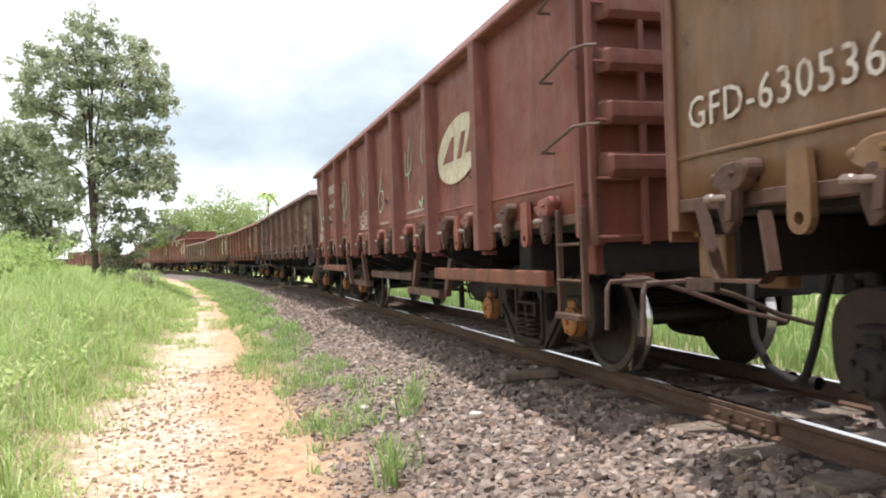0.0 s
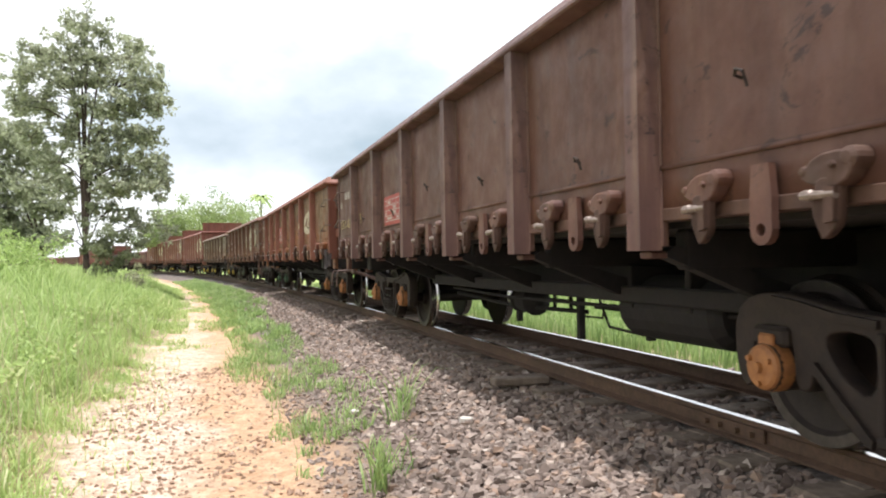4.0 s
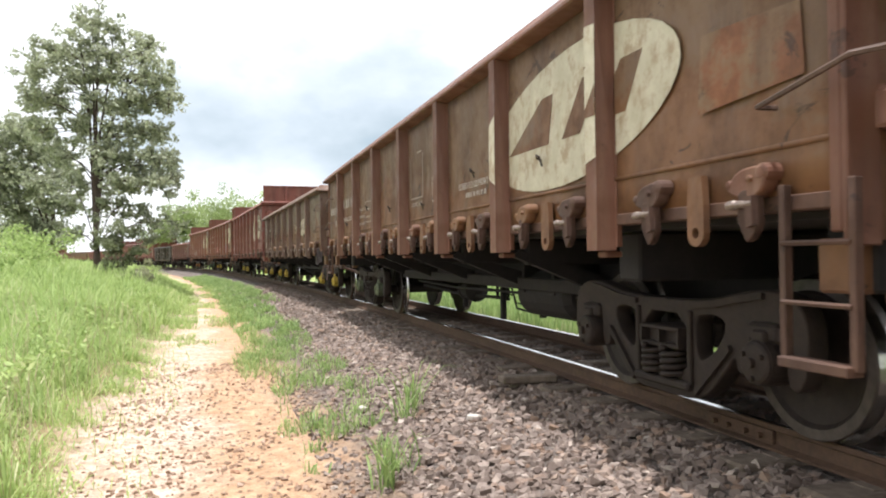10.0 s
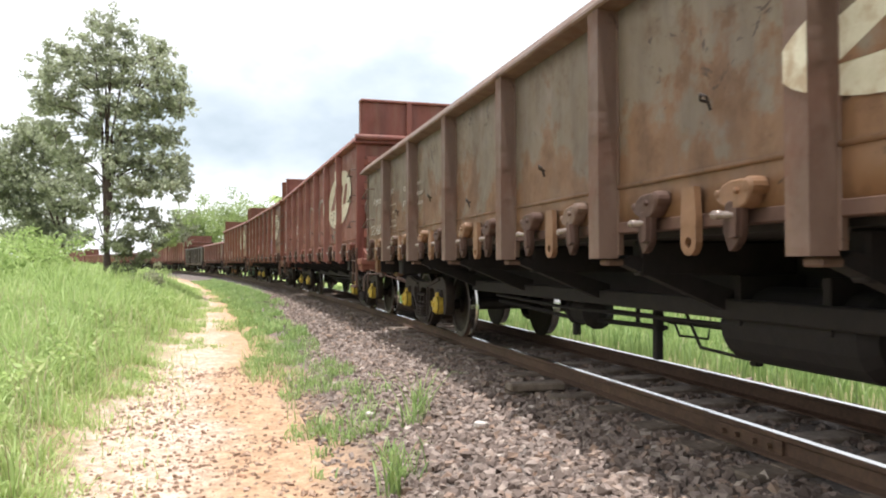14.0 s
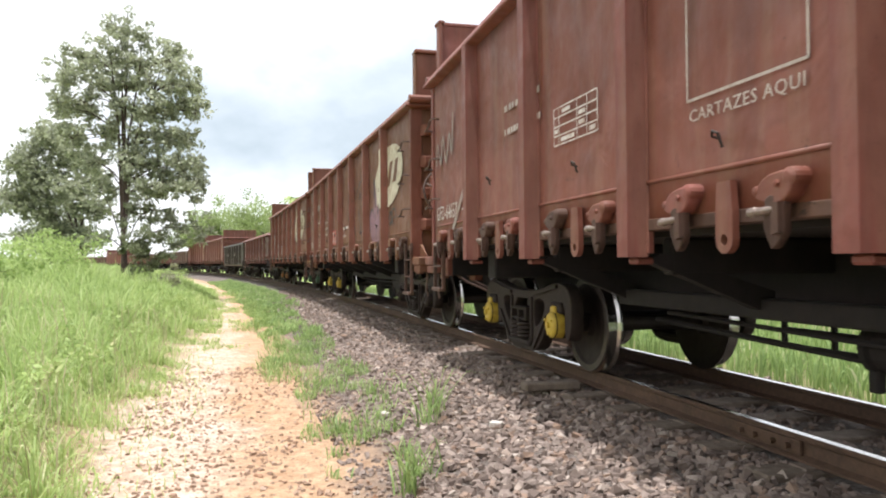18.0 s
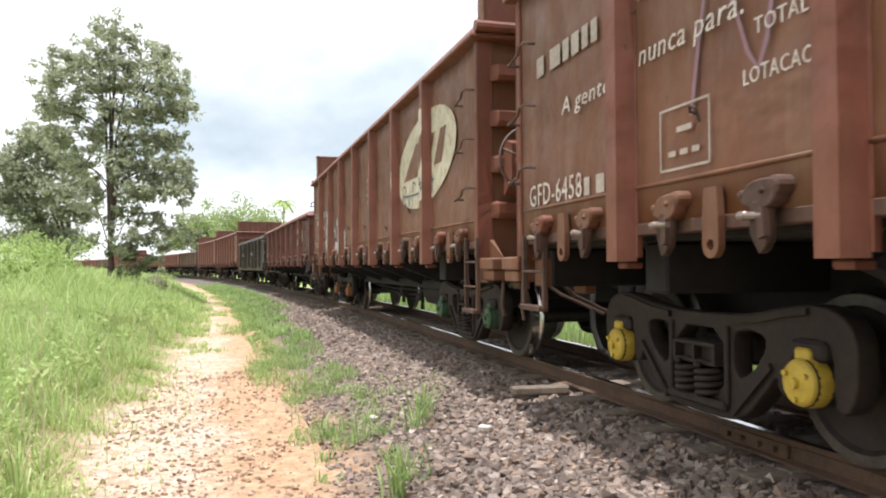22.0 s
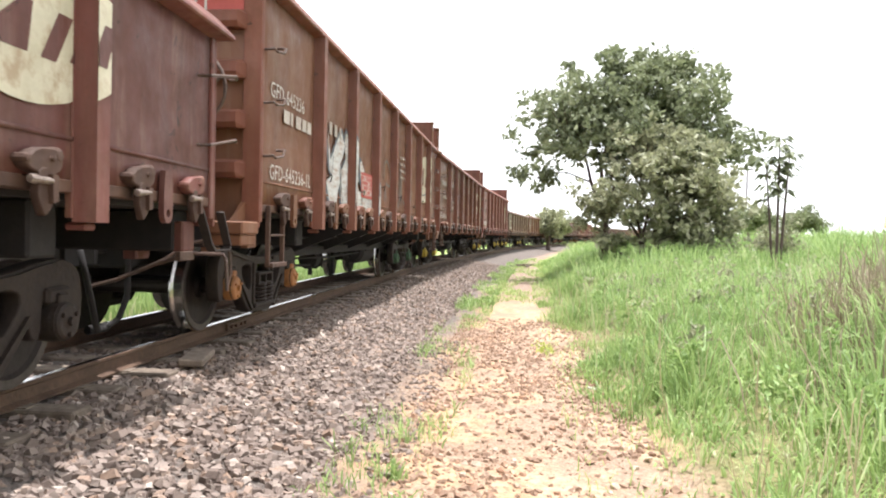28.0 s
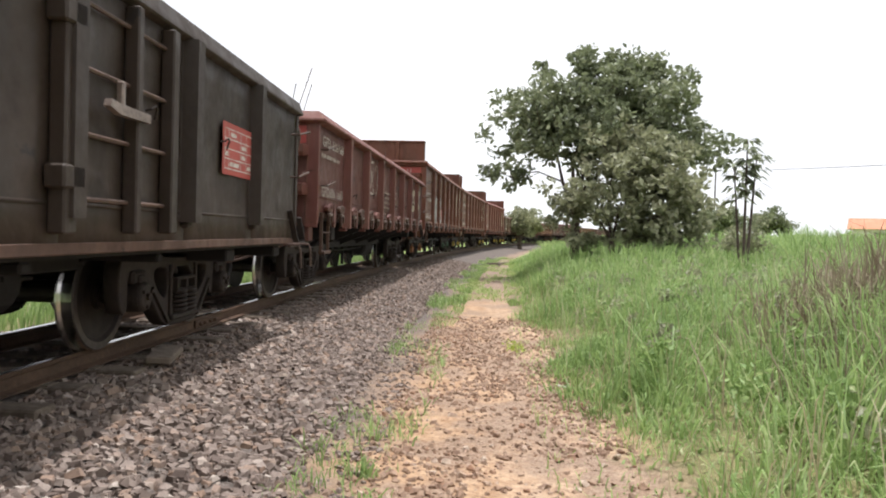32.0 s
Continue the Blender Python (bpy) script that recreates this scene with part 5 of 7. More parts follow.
REDEND = paint("deep_red_end_paint", (0.17, 0.028, 0.022), seed=17.0, worn=0.3, rust=(0.08, 0.03, 0.022))
# latches' forged steel: rust brown, darkened for the shade they sit in
RUSTY = paint("rusty_shaded_steel", (0.085, 0.042, 0.026), seed=16.0, worn=0.5, rust=(0.05, 0.026, 0.018), dust=(0.16, 0.085, 0.05), rough=0.65)

WAGONS = {}


def make_train():
    low, high = 2.42, 3.08
    W = WAGONS
    W[0] = gondola(0, "gondola_wagon", "ochre-brown open ore wagon with white stencilled numbers", OCHRE, OCHRED, 2.45, 2, BLACK, grips=("rail", "rail"), wing=0.10)
    W[1] = gondola(1, "gondola_wagon", "red open wagon with mint-green graffiti and a cream oval", RED, REDD, 2.72, 4, ORANGE, grips=("rail", "rail"), wheel_end=-1, short=0.47, posts=[-4.64 + i * 1.515 for i in range(7)])
    W[2] = gondola(2, "gondola_wagon", "dark umber open ore wagon with rusted sides", UMBER, UMBERD, low, 2, ORANGE, grips=("rail", "rail"), wing=0.11)
    W[3] = gondola(3, "gondola_wagon", "orange open ore wagon with brick-red posts and dented sheets", TANGER, TANGERD, low, 2, (ORANGE, GREEN2), grips=("rail", "rail"), wing=0.11)
    W[4] = gondola(4, "gondola_wagon", "ochre-brown open ore wagon with a worn cream oval", CLAY, OCHRED, low + 0.07, 2, (BOGIE, GREEN), grips=("rail", "rail"), wing=0.11)
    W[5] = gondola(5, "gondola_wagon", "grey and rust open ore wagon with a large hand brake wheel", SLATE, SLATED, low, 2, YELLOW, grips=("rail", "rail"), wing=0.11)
    W[6] = gondola(6, "gondola_wagon", "tall red open wagon with raised ends and a cream oval", BRICK, RED, high, 4, YELLOW, raised=0.68)
    W[7] = gondola(7, "gondola_wagon", "tall orange open wagon with black and mauve graffiti", COPPER, TANGERD, high, 4, (BOGIE, YELLOW), raised=0.68)
    W[8] = gondola(8, "gondola_wagon", "tall copper-orange open wagon with silver graffiti", COPPER, TANGERD, high, 4, (GREEN2, ORANGE), raised=0.68)
    W[9] = gondola(9, "gondola_wagon", "red-brown open ore wagon with chalk marks", DRIED, REDD, low - 0.06, 2, BOGIE, grips=("rail", "rail"), wing=0.11)
    W[10] = gondola(10, "boxed_gondola_wagon", "sooty olive open wagon with framed side doors", SOOT, SOOT, 2.28, 2, BOGIE, grips=("rail", "rail"), latched=False, z0=0.86, wing=0.05)
    far_set = {11: ("tall", BRICK), 12: ("tall", RED), 13: ("low", UMBER), 14: ("low", RED), 15: ("low", TANGER), 16: ("low", BRICK), 17: ("tall", RED), 18: ("low", UMBER),
               19: ("low", RED), 20: ("low", CLAY), 21: ("low", RED), 22: ("low", UMBER), 23: ("low", RED), -1: ("low", UMBER), -2: ("low", CLAY), -3: ("low", RED), -4: ("low", UMBER), -5: ("low", RED)}
    for k, (h, m) in far_set.items():
        words = {BRICK: "brick-red", RED: "red", UMBER: "dark umber", TANGER: "orange", CLAY: "ochre-brown"}[m]
        W[k] = gondola(k, "gondola_wagon", f"{words} open wagon {'with raised ends ' if h == 'tall' else ''}far along the train", m, REDD if m in (RED, BRICK) else UMBERD,
                       high if h == "tall" else low, 4 if h == "tall" else 2, BOGIE, full=False, raised=0.68 if h == "tall" else 0, latched=-3 < k < 15)


make_train()
for w in WAGONS.values():
    w.location = (0, 0, 0)


# ---- marks and graffiti ----
def mark_train():
    W = WAGONS
    T = lettering
    # numbers, tables and paint; x runs forward along each wagon
    T(W[0], "GFD-630536", -6.44, 1.60, 0.21, WHITE, end=-5.31)
    emblem(W[1], 3.06, 4.36, 1.64, 2.25, RED)
    T(W[1], "GFD-319055-2Z", -6.01, 1.42, 0.23, WHITE, end=-4.76)
    bars(W[1], -4.52, 2.20, 1.15, 1, 0.22, WHITE, seed=41)
    T(W[1], "nunca para", -4.55, 2.0, 0.20, WHITE, 0.15, end=-3.42)
    chart(W[1], -1.17, 1.40, 0.64, 0.25)
    flat("paint_dot", [oval(-0.36, 1.66, 0.055, 0.055)], W[1], MINT, -SIDE - 0.006)
    for ps, wd in (([(-3.16, 2.02), (-3.10, 1.96), (-2.98, 2.02), (-2.86, 2.24), (-2.84, 1.95), (-2.80, 1.55)], 0.035), ([(-2.82, 2.0), (-2.66, 2.26), (-2.48, 2.20), (-2.46, 1.98), (-2.60, 1.82), (-2.80, 1.78)], 0.035), ([(-2.79, 1.85), (-2.76, 1.62)], 0.10),
                   ([(2.52, 2.45), (2.42, 2.1), (2.48, 1.98), (2.70, 1.92)], 0.022), ([(1.72, 2.2), (1.70, 1.96), (1.80, 1.92), (1.96, 1.98), (2.0, 2.16)], 0.03), ([(1.96, 2.34), (1.84, 2.1), (1.86, 1.72)], 0.028), ([(2.30, 1.58), (2.38, 1.52), (2.44, 1.62)], 0.05),
                   ([(0.38, 2.12), (0.30, 1.92), (0.16, 1.78), (0.20, 1.58), (0.42, 1.66), (0.46, 1.84), (0.30, 1.86), (0.32, 2.02), (0.42, 2.16)], 0.028), ([(-0.95, 2.2), (-1.08, 2.02), (-0.92, 1.90), (-0.86, 2.10), (-0.95, 2.2)], 0.022), ([(-0.98, 1.92), (-0.96, 1.74)], 0.022),
                   ([(-5.98, 2.33), (-5.89, 2.12), (-5.79, 1.83), (-5.71, 1.54)], 0.100),
                   ([(-5.71, 1.57), (-5.51, 1.60), (-5.35, 1.63)], 0.100),
                   ([(-5.42, 2.14), (-5.40, 1.90), (-5.35, 1.63)], 0.060),
                   ([(-5.26, 2.01), (-5.25, 1.76)], 0.060),
                   ([(-5.28, 1.77), (-5.08, 1.77), (-4.88, 1.75)], 0.060),
                   ([(-4.89, 1.84), (-4.88, 1.65)], 0.050),
                   ([(-4.77, 1.54), (-4.78, 1.78)], 0.060),
                   ([(-4.78, 1.80), (-4.60, 1.76), (-4.44, 1.79)], 0.070),
                   ([(-4.44, 1.78), (-4.37, 1.66), (-4.29, 1.53)], 0.070)):
        painted("graffiti", brush(ps, wd), W[1], MINT)
    bars(W[1], 0.25, 1.40, 0.5, 1, 0.045, WHITE, seed=3)
    bars(W[1], 1.75, 1.46, 0.85, 1, 0.04, WHITE, seed=4)
    for z in (1.42, 1.52, 1.62):
        bars(W[1], -2.35 + 0.1 * z, z, 0.45, 1, 0.05, WHITE, seed=int(z * 50))
    flat("faded_patch", [[(5.35, 1.90), (5.42, 2.12), (5.48, 1.98), (5.55, 2.10), (5.62, 1.98), (5.70, 2.12), (5.76, 1.88)]], W[2], GREY, -SIDE - 0.006)
    bars(W[2], 5.35, 1.80, 0.45, 3, 0.035, LEMON, seed=5)
    part("route_plate", Shape().box(5.46, 5.74, -SIDE - 0.035, -SIDE, 1.34, 1.52, 0.006).mesh("route_plate"), W[2], UMBERD, None, "riveted frame for a route card")
    T(W[2], "GFD-626731", -6.37, 1.58, 0.21, LEMON, end=-4.95)
    T(W[2], "9", -4.62, 1.60, 0.22, LEMON)
    bars(W[2], -6.38, 1.86, 0.2, 1, 0.13, WHITE, seed=8)
    bars(W[2], -5.95, 1.98, 0.4, 1, 0.16, WHITE, seed=9)
    bars(W[2], -5.30, 1.94, 0.25, 1, 0.18, WHITE, seed=12)
    chart(W[2], -2.83, 1.46, 0.78, 0.26, REDPLATE)
    emblem(W[3], 3.25, 4.78, 1.58, 2.08, TANGER)
    T(W[3], "GFD-605777-2L", -6.55, 1.51, 0.23, WHITE, end=-5.03)
    T(W[3], "GFD605777-2L", -6.5, 2.14, 0.19, WHITE, end=-5.03)
    T(W[3], "A gente nunca para", -6.1, 1.86, 0.10, WHITE, 0.2, end=-5.03)
    for z, text in ((1.78, "CURSO DO CILINDRO"), (1.66, "VAZIO 8 1/4 A 7"), (1.57, "CARREGADO")):
        T(W[3], text, 0.96, z, 0.085, WHITE, end=0.96 + 0.046 * len(text))
    chart(W[3], -1.40, 1.55, 0.54, 0.34, REDPLATE)
    open_frame(W[3], -0.70, 1.59, 0.56, 0.55)
    T(W[3], "CARTAZES AQUI", -0.66, 1.54, 0.06, FADED, end=-0.16)
    frame_box(W[3], -4.58, 1.48, 0.43, 0.32)
    bars(W[3], -3.9, 1.85, 0.7, 3, 0.055, WHITE, seed=10, step=0.11)
    emblem(W[4], 3.05, 5.62, 1.42, 2.30, CLAY)
    flat("paint_patch", [[(5.75, 1.62), (6.42, 1.66), (6.40, 1.95), (5.78, 1.98)]], W[4], TANGER, -SIDE - 0.006, label="patch of fresh orange paint")
    bars(W[4], -6.31, 1.80, 1.1, 1, 0.18, WHITE, seed=42)
    bars(W[4], -4.70, 1.84, 1.05, 1, 0.22, WHITE, seed=43)
    T(W[4], "A gente", -5.70, 1.62, 0.15, WHITE, 0.15, end=-5.04)
    T(W[4], "nunca para.", -4.70, 1.66, 0.16, WHITE, 0.15, end=-3.80)
    T(W[4], "CURSO DO CILINDRO", 2.09, 1.61, 0.085, WHITE, end=2.88)
    open_frame(W[4], 0.26, 1.63, 0.54, 0.52)
    T(W[4], "CARTAZES AQUI", 0.29, 1.57, 0.06, FADED, end=0.76)
    frame_box(W[4], -2.6, 1.5, 0.42, 0.32)
    frame_box(W[4], 1.17, 1.55, 0.40, 0.25)
    bars(W[4], -3.4, 1.70, 0.7, 3, 0.055, WHITE, seed=16, step=0.11)
    bars(W[4], 2.3, 1.50, 0.5, 1, 0.06, WHITE, seed=17)
    T(W[5], "GFD 608190-7L", -6.28, 1.48, 0.22, WHITE, end=-4.94)
    T(W[5], "A gente nunca", -6.05, 1.92, 0.15, WHITE, 0.2, end=-4.94)
    T(W[5], "para", -4.70, 1.98, 0.15, WHITE, 0.2, end=-4.5)
    frame_box(W[5], -4.74, 1.47, 0.42, 0.31)
    T(W[5], "TOTAL", -3.9, 1.92, 0.085, WHITE, end=-3.55)
    T(W[5], "LOTACAO", -3.9, 1.74, 0.085, WHITE, end=-3.45)
    bars(W[5], -3.3, 1.90, 0.45, 3, 0.055, WHITE, seed=18, step=0.12)
    emblem(W[5], 3.18, 4.48, 1.54, 1.96, SLATE)
    emblem(W[6], 3.26, 5.98, 1.68, 2.78, BRICK)
    for ps, wd in (([(3.67, 1.98), (3.68, 1.79)], 0.030), ([(3.67, 1.98), (3.84, 1.98)], 0.030), ([(3.68, 1.89), (3.81, 1.89)], 0.020), ([(3.88, 1.72), (3.92, 2.00), (4.07, 1.98), (4.05, 1.87), (3.92, 1.86), (4.08, 1.67)], 0.030), ([(4.11, 1.99), (4.34, 1.96)], 0.020), ([(4.24, 1.97), (4.28, 1.73)], 0.030), ([(4.38, 1.75), (4.38, 1.72)], 0.050)):
        painted("graffiti", brush(ps, wd), W[6], INK, "", 0.0035)
    for ps, wd in (([(4.10, 1.58), (4.17, 1.62), (4.23, 1.57), (4.15, 1.48), (4.08, 1.41), (4.23, 1.39)], 0.030), ([(4.30, 1.58), (4.26, 1.47), (4.33, 1.36), (4.41, 1.45), (4.36, 1.57), (4.30, 1.58)], 0.030), ([(4.48, 1.58), (4.47, 1.37)], 0.030), ([(4.57, 1.59), (4.53, 1.48), (4.56, 1.37), (4.60, 1.40)], 0.030)):
        painted("graffiti", brush(ps, wd), W[6], BOTTLE, "", 0.003)
    for ps, wd in (([(1.84, 1.45), (1.81, 2.19), (2.05, 2.39), (2.40, 2.39), (2.66, 2.27), (2.70, 2.12), (2.84, 2.18), (3.10, 2.15), (3.28, 2.06)], 0.080), ([(0.27, 1.56), (0.18, 2.27), (0.61, 2.33), (1.08, 2.17), (1.17, 2.33), (1.42, 2.34)], 0.080), ([(3.17, 1.88), (3.12, 1.48)], 0.040), ([(3.99, 1.70), (3.96, 1.47)], 0.130)):
        painted("graffiti", brush(ps, wd), W[6], GREY, "", 0.0)
    T(W[6], "GFD-64657", -6.4, 1.54, 0.23, WHITE, end=-5.5)
    T(W[6], "-61", -5.32, 1.56, 0.23, WHITE, end=-4.95)
    flat("paint_swipe", brush([(-5.66, 1.33), (-4.91, 1.99)], 0.13, False), W[6], GREY, -SIDE - 0.010)
    flat("graffiti", brush([(-6.4, 2.1), (-6.35, 2.35), (-6.2, 2.1), (-6.1, 2.4), (-5.95, 2.1), (-5.8, 2.4), (-5.7, 2.15), (-5.65, 2.6)], 0.045), W[6], GREY, -SIDE - 0.008)
    open_frame(W[6], -1.10, 1.75, 0.85, 0.75)
    T(W[6], "CARTAZES AQUI", -1.08, 1.68, 0.085, FADED, end=-0.28)
    bars(W[6], -3.9, 2.25, 0.8, 2, 0.07, WHITE, seed=20, step=0.2)
    chart(W[6], -2.78, 1.79, 0.70, 0.26)
    emblem(W[7], 3.88, 6.05, 1.82, 2.78, COPPER)
    for ps, wd in (([(1.81, 2.48), (1.71, 2.33), (1.66, 1.90), (1.80, 1.60), (1.94, 1.42)], 0.040),
                   ([(1.88, 2.22), (2.08, 2.34), (2.45, 2.50), (2.62, 2.46), (2.67, 2.30), (2.54, 2.14), (2.48, 2.02)], 0.030),
                   ([(2.29, 2.19), (2.42, 2.29)], 0.110),
                   ([(2.21, 2.00), (2.44, 1.66), (2.61, 1.37)], 0.070),
                   ([(2.53, 2.01), (2.54, 1.78), (2.63, 1.56)], 0.030),
                   ([(2.07, 1.80), (2.06, 1.55)], 0.030),
                   ([(2.75, 2.49), (2.98, 2.46)], 0.050),
                   ([(2.63, 1.79), (2.65, 1.62)], 0.020),
                   ([(2.63, 1.79), (2.77, 1.81), (2.82, 1.72), (2.68, 1.70)], 0.020),
                   ([(2.94, 1.82), (2.90, 1.71), (2.80, 1.62)], 0.020),
                   ([(3.87, 2.40), (3.88, 2.18), (3.96, 1.90)], 0.120),
                   ([(3.49, 1.49), (3.44, 1.71), (3.55, 1.87), (3.74, 1.88), (3.85, 1.76)], 0.050),
                   ([(4.14, 1.79), (4.28, 1.91), (4.52, 1.97)], 0.070),
                   ([(4.28, 1.72), (4.42, 1.65), (4.52, 1.50), (4.52, 1.37)], 0.050),
                   ([(3.97, 1.82), (4.01, 1.57), (4.08, 1.29)], 0.030),
                   ([(3.62, 1.66), (3.66, 1.50)], 0.030),
                   ([(3.72, 1.66), (3.73, 1.51)], 0.020),
                   ([(4.47, 1.99), (4.59, 1.95), (4.59, 1.88), (4.44, 1.81)], 0.020),
                   ([(5.10, 1.64), (5.16, 1.73), (5.26, 1.74), (5.30, 1.63), (5.23, 1.58), (5.13, 1.58)], 0.060),
                   ([(5.31, 1.81), (5.36, 1.54)], 0.060),
                   ([(5.35, 1.78), (5.48, 1.79), (5.57, 1.73), (5.54, 1.66), (5.41, 1.66)], 0.030),
                   ([(5.47, 1.58), (5.48, 1.55)], 0.050),
                   ([(5.64, 1.82), (5.64, 1.60)], 0.030),
                   ([(5.63, 1.52), (5.63, 1.50)], 0.050)):
        painted("graffiti", brush(ps, wd), W[7], INK, "", 0.0035)
    painted("graffiti", [[(3.45, 1.75), (3.57, 1.89), (3.79, 1.89), (3.84, 2.06), (3.93, 2.33), (4.06, 2.13), (4.09, 1.89), (4.31, 1.97), (4.49, 1.99), (4.60, 1.95), (4.60, 1.88), (4.47, 1.82), (4.37, 1.76), (4.49, 1.65), (4.56, 1.50), (4.53, 1.38), (4.41, 1.34), (4.13, 1.30), (3.67, 1.34), (3.50, 1.49)]], W[7], PURPLE, "", 0.002)
    for ps in ([(-2.4, 1.5), (-2.2, 2.2), (-2.0, 1.7), (-1.7, 2.3), (-1.5, 1.6), (-1.2, 2.1)], [(-4.2, 1.7), (-4.0, 2.4), (-3.7, 1.8), (-3.5, 2.5), (-3.3, 1.9)], [(-2.6, 2.2), (-2.3, 2.3), (-1.9, 2.2), (-1.5, 2.5)], [(-0.2, 1.5), (0.1, 1.9), (0.3, 1.6), (0.6, 2.0)]):
        painted("graffiti", brush(ps, 0.03), W[7], PURPLE)
    T(W[7], "GFD-6458", -6.37, 1.50, 0.23, WHITE, end=-5.45)
    bars(W[7], -5.40, 1.42, 0.3, 1, 0.16, WHITE, seed=21)
    bars(W[7], -6.2, 2.36, 1.0, 1, 0.2, WHITE, seed=44)
    bars(W[7], -4.70, 2.42, 1.1, 1, 0.22, WHITE, seed=45)
    T(W[7], "A gente", -5.75, 2.06, 0.16, WHITE, 0.15, end=-5.04)
    T(W[7], "nunca para.", -4.70, 2.12, 0.17, WHITE, 0.15, end=-3.80)
    frame_box(W[7], -4.48, 1.45, 0.44, 0.32)
    T(W[7], "TOTAL", -3.72, 1.98, 0.10, WHITE, end=-3.40)
    T(W[7], "LOTACAO", -3.80, 1.78, 0.10, WHITE, end=-3.38)
    bars(W[7], -3.0, 1.98, 0.45, 3, 0.07, WHITE, seed=23, step=0.15)
    chart(W[7], -1.58, 1.45, 0.66, 0.24, REDPLATE)
    T(W[7], "CURSO DO CILINDRO", 0.17, 1.72, 0.09, WHITE, end=0.95)
    T(W[7], "CARREGADO", 0.17, 1.56, 0.09, WHITE, end=0.65)
    emblem(W[8], 3.28, 5.94, 1.68, 2.78, COPPER)
    for ps in ([(3.56, 1.74), (3.60, 2.0), (3.76, 1.96), (3.62, 1.86), (3.78, 1.74)], [(3.86, 1.84), (3.92, 1.74), (3.98, 1.86)], [(4.10, 1.72), (4.12, 2.0), (4.26, 1.98)], [(3.6, 1.88), (4.4, 1.86), (5.1, 1.96)], [(4.62, 1.76), (4.64, 1.98)], [(4.8, 1.78), (4.84, 2.0), (4.92, 1.84), (5.0, 2.02), (5.04, 1.80)]):
        painted("graffiti", brush(ps, 0.03), W[8], SLATEPAINT, "", 0.0035)
    # big silver piece with dark edges near the rear
    piece = [[(-4.33, 2.17), (-4.19, 1.82), (-3.79, 2.15), (-3.65, 2.21), (-3.43, 2.03), (-3.73, 1.81), (-3.53, 1.72), (-3.81, 1.47), (-3.89, 1.24), (-4.16, 1.27), (-4.37, 1.56), (-4.11, 1.65), (-4.23, 1.71)],
             [(-3.41, 2.24), (-3.12, 2.13), (-3.18, 1.69), (-3.24, 1.35), (-3.54, 1.28), (-3.64, 1.38), (-3.70, 1.68), (-3.41, 1.91), (-3.49, 2.11)],
             [(-3.00, 1.71), (-2.83, 1.81), (-2.65, 1.80), (-2.61, 1.72), (-2.70, 1.63), (-2.61, 1.54), (-2.35, 1.55), (-2.42, 1.35), (-2.66, 1.30), (-2.81, 1.36), (-2.66, 1.55), (-2.83, 1.71)],
             [(-2.57, 1.95), (-2.45, 1.97), (-2.27, 1.87), (-2.24, 1.55), (-1.97, 1.52), (-1.86, 1.50), (-1.57, 1.52), (-1.57, 1.25), (-2.03, 1.24), (-2.42, 1.25), (-2.33, 1.50), (-2.49, 1.72), (-2.53, 1.84)],
             [(-1.57, 1.72), (-1.29, 1.64), (-1.32, 1.45), (-1.36, 1.26), (-1.57, 1.29)]]
    for p in piece:
        mx, mz = sum(q[0] for q in p) / len(p), sum(q[1] for q in p) / len(p)
        painted("graffiti", [[(mx + (x - mx) * 1.16 - 0.02, max(1.235, mz + (z - mz) * 1.14)) for x, z in p]], W[8], SLATEPAINT, "", 0.001)
    for p in piece:
        painted("graffiti", [p], W[8], SILVER, "silver graffiti letter with dark edges", 0.004)
    for ps, wd in (([(-2.92, 2.02), (-2.72, 1.80), (-2.33, 1.51), (-2.46, 1.25)], 0.050), ([(-1.91, 1.51), (-2.06, 1.26)], 0.030), ([(-1.30, 1.64), (-1.35, 1.28)], 0.030), ([(-3.46, 2.07), (-3.73, 1.72), (-3.54, 1.34)], 0.030), ([(-2.98, 1.43), (-2.79, 1.57), (-2.92, 1.72)], 0.060), ([(-4.02, 2.00), (-4.11, 1.67)], 0.040), ([(-2.02, 1.83), (-2.11, 1.61)], 0.030)):
        painted("graffiti", brush(ps, wd, False), W[8], SLATEPAINT, "", 0.007)
    chart(W[8], -2.42, 1.52, 0.68, 0.26, REDPLATE)
    flat("paint_dot", [oval(-1.62, 1.66, 0.045, 0.045)], W[8], BOTTLE, -SIDE - 0.012)
    for ps in ([(-0.70, 1.85), (-0.6, 2.12), (-0.35, 2.16), (-0.1, 2.0), (-0.12, 1.78), (-0.5, 1.80)], [(0.75, 1.45), (0.95, 1.66), (0.98, 2.3), (1.05, 1.5), (1.15, 2.0), (1.22, 1.48)], [(1.35, 1.6), (1.55, 1.55), (1.70, 1.85), (1.62, 2.0)], [(-0.6, 1.50), (-0.52, 1.70), (-0.42, 1.48)]):
        painted("graffiti", brush(ps, 0.06), W[8], GREYDARK)
    for z in (2.0, 2.12, 2.24, 2.36):
        bars(W[8], 0.95, z, 0.55, 1, 0.06, WHITE, seed=int(z * 40))
    T(W[8], "GFD-645236", -6.34, 2.25, 0.20, WHITE, end=-5.3)
    T(W[8], "GFD-645236-1L", -6.34, 1.51, 0.20, WHITE, end=-5.03)
    bars(W[8], -5.95, 2.0, 0.8, 1, 0.17, WHITE, seed=46)
    bars(W[8], -4.70, 2.12, 1.0, 1, 0.2, WHITE, seed=47)
    T(W[8], "A gente", -4.70, 1.90, 0.14, WHITE, 0.2, end=-4.45)
    emblem(W[9], 3.95, 5.15, 1.52, 2.14, DRIED)
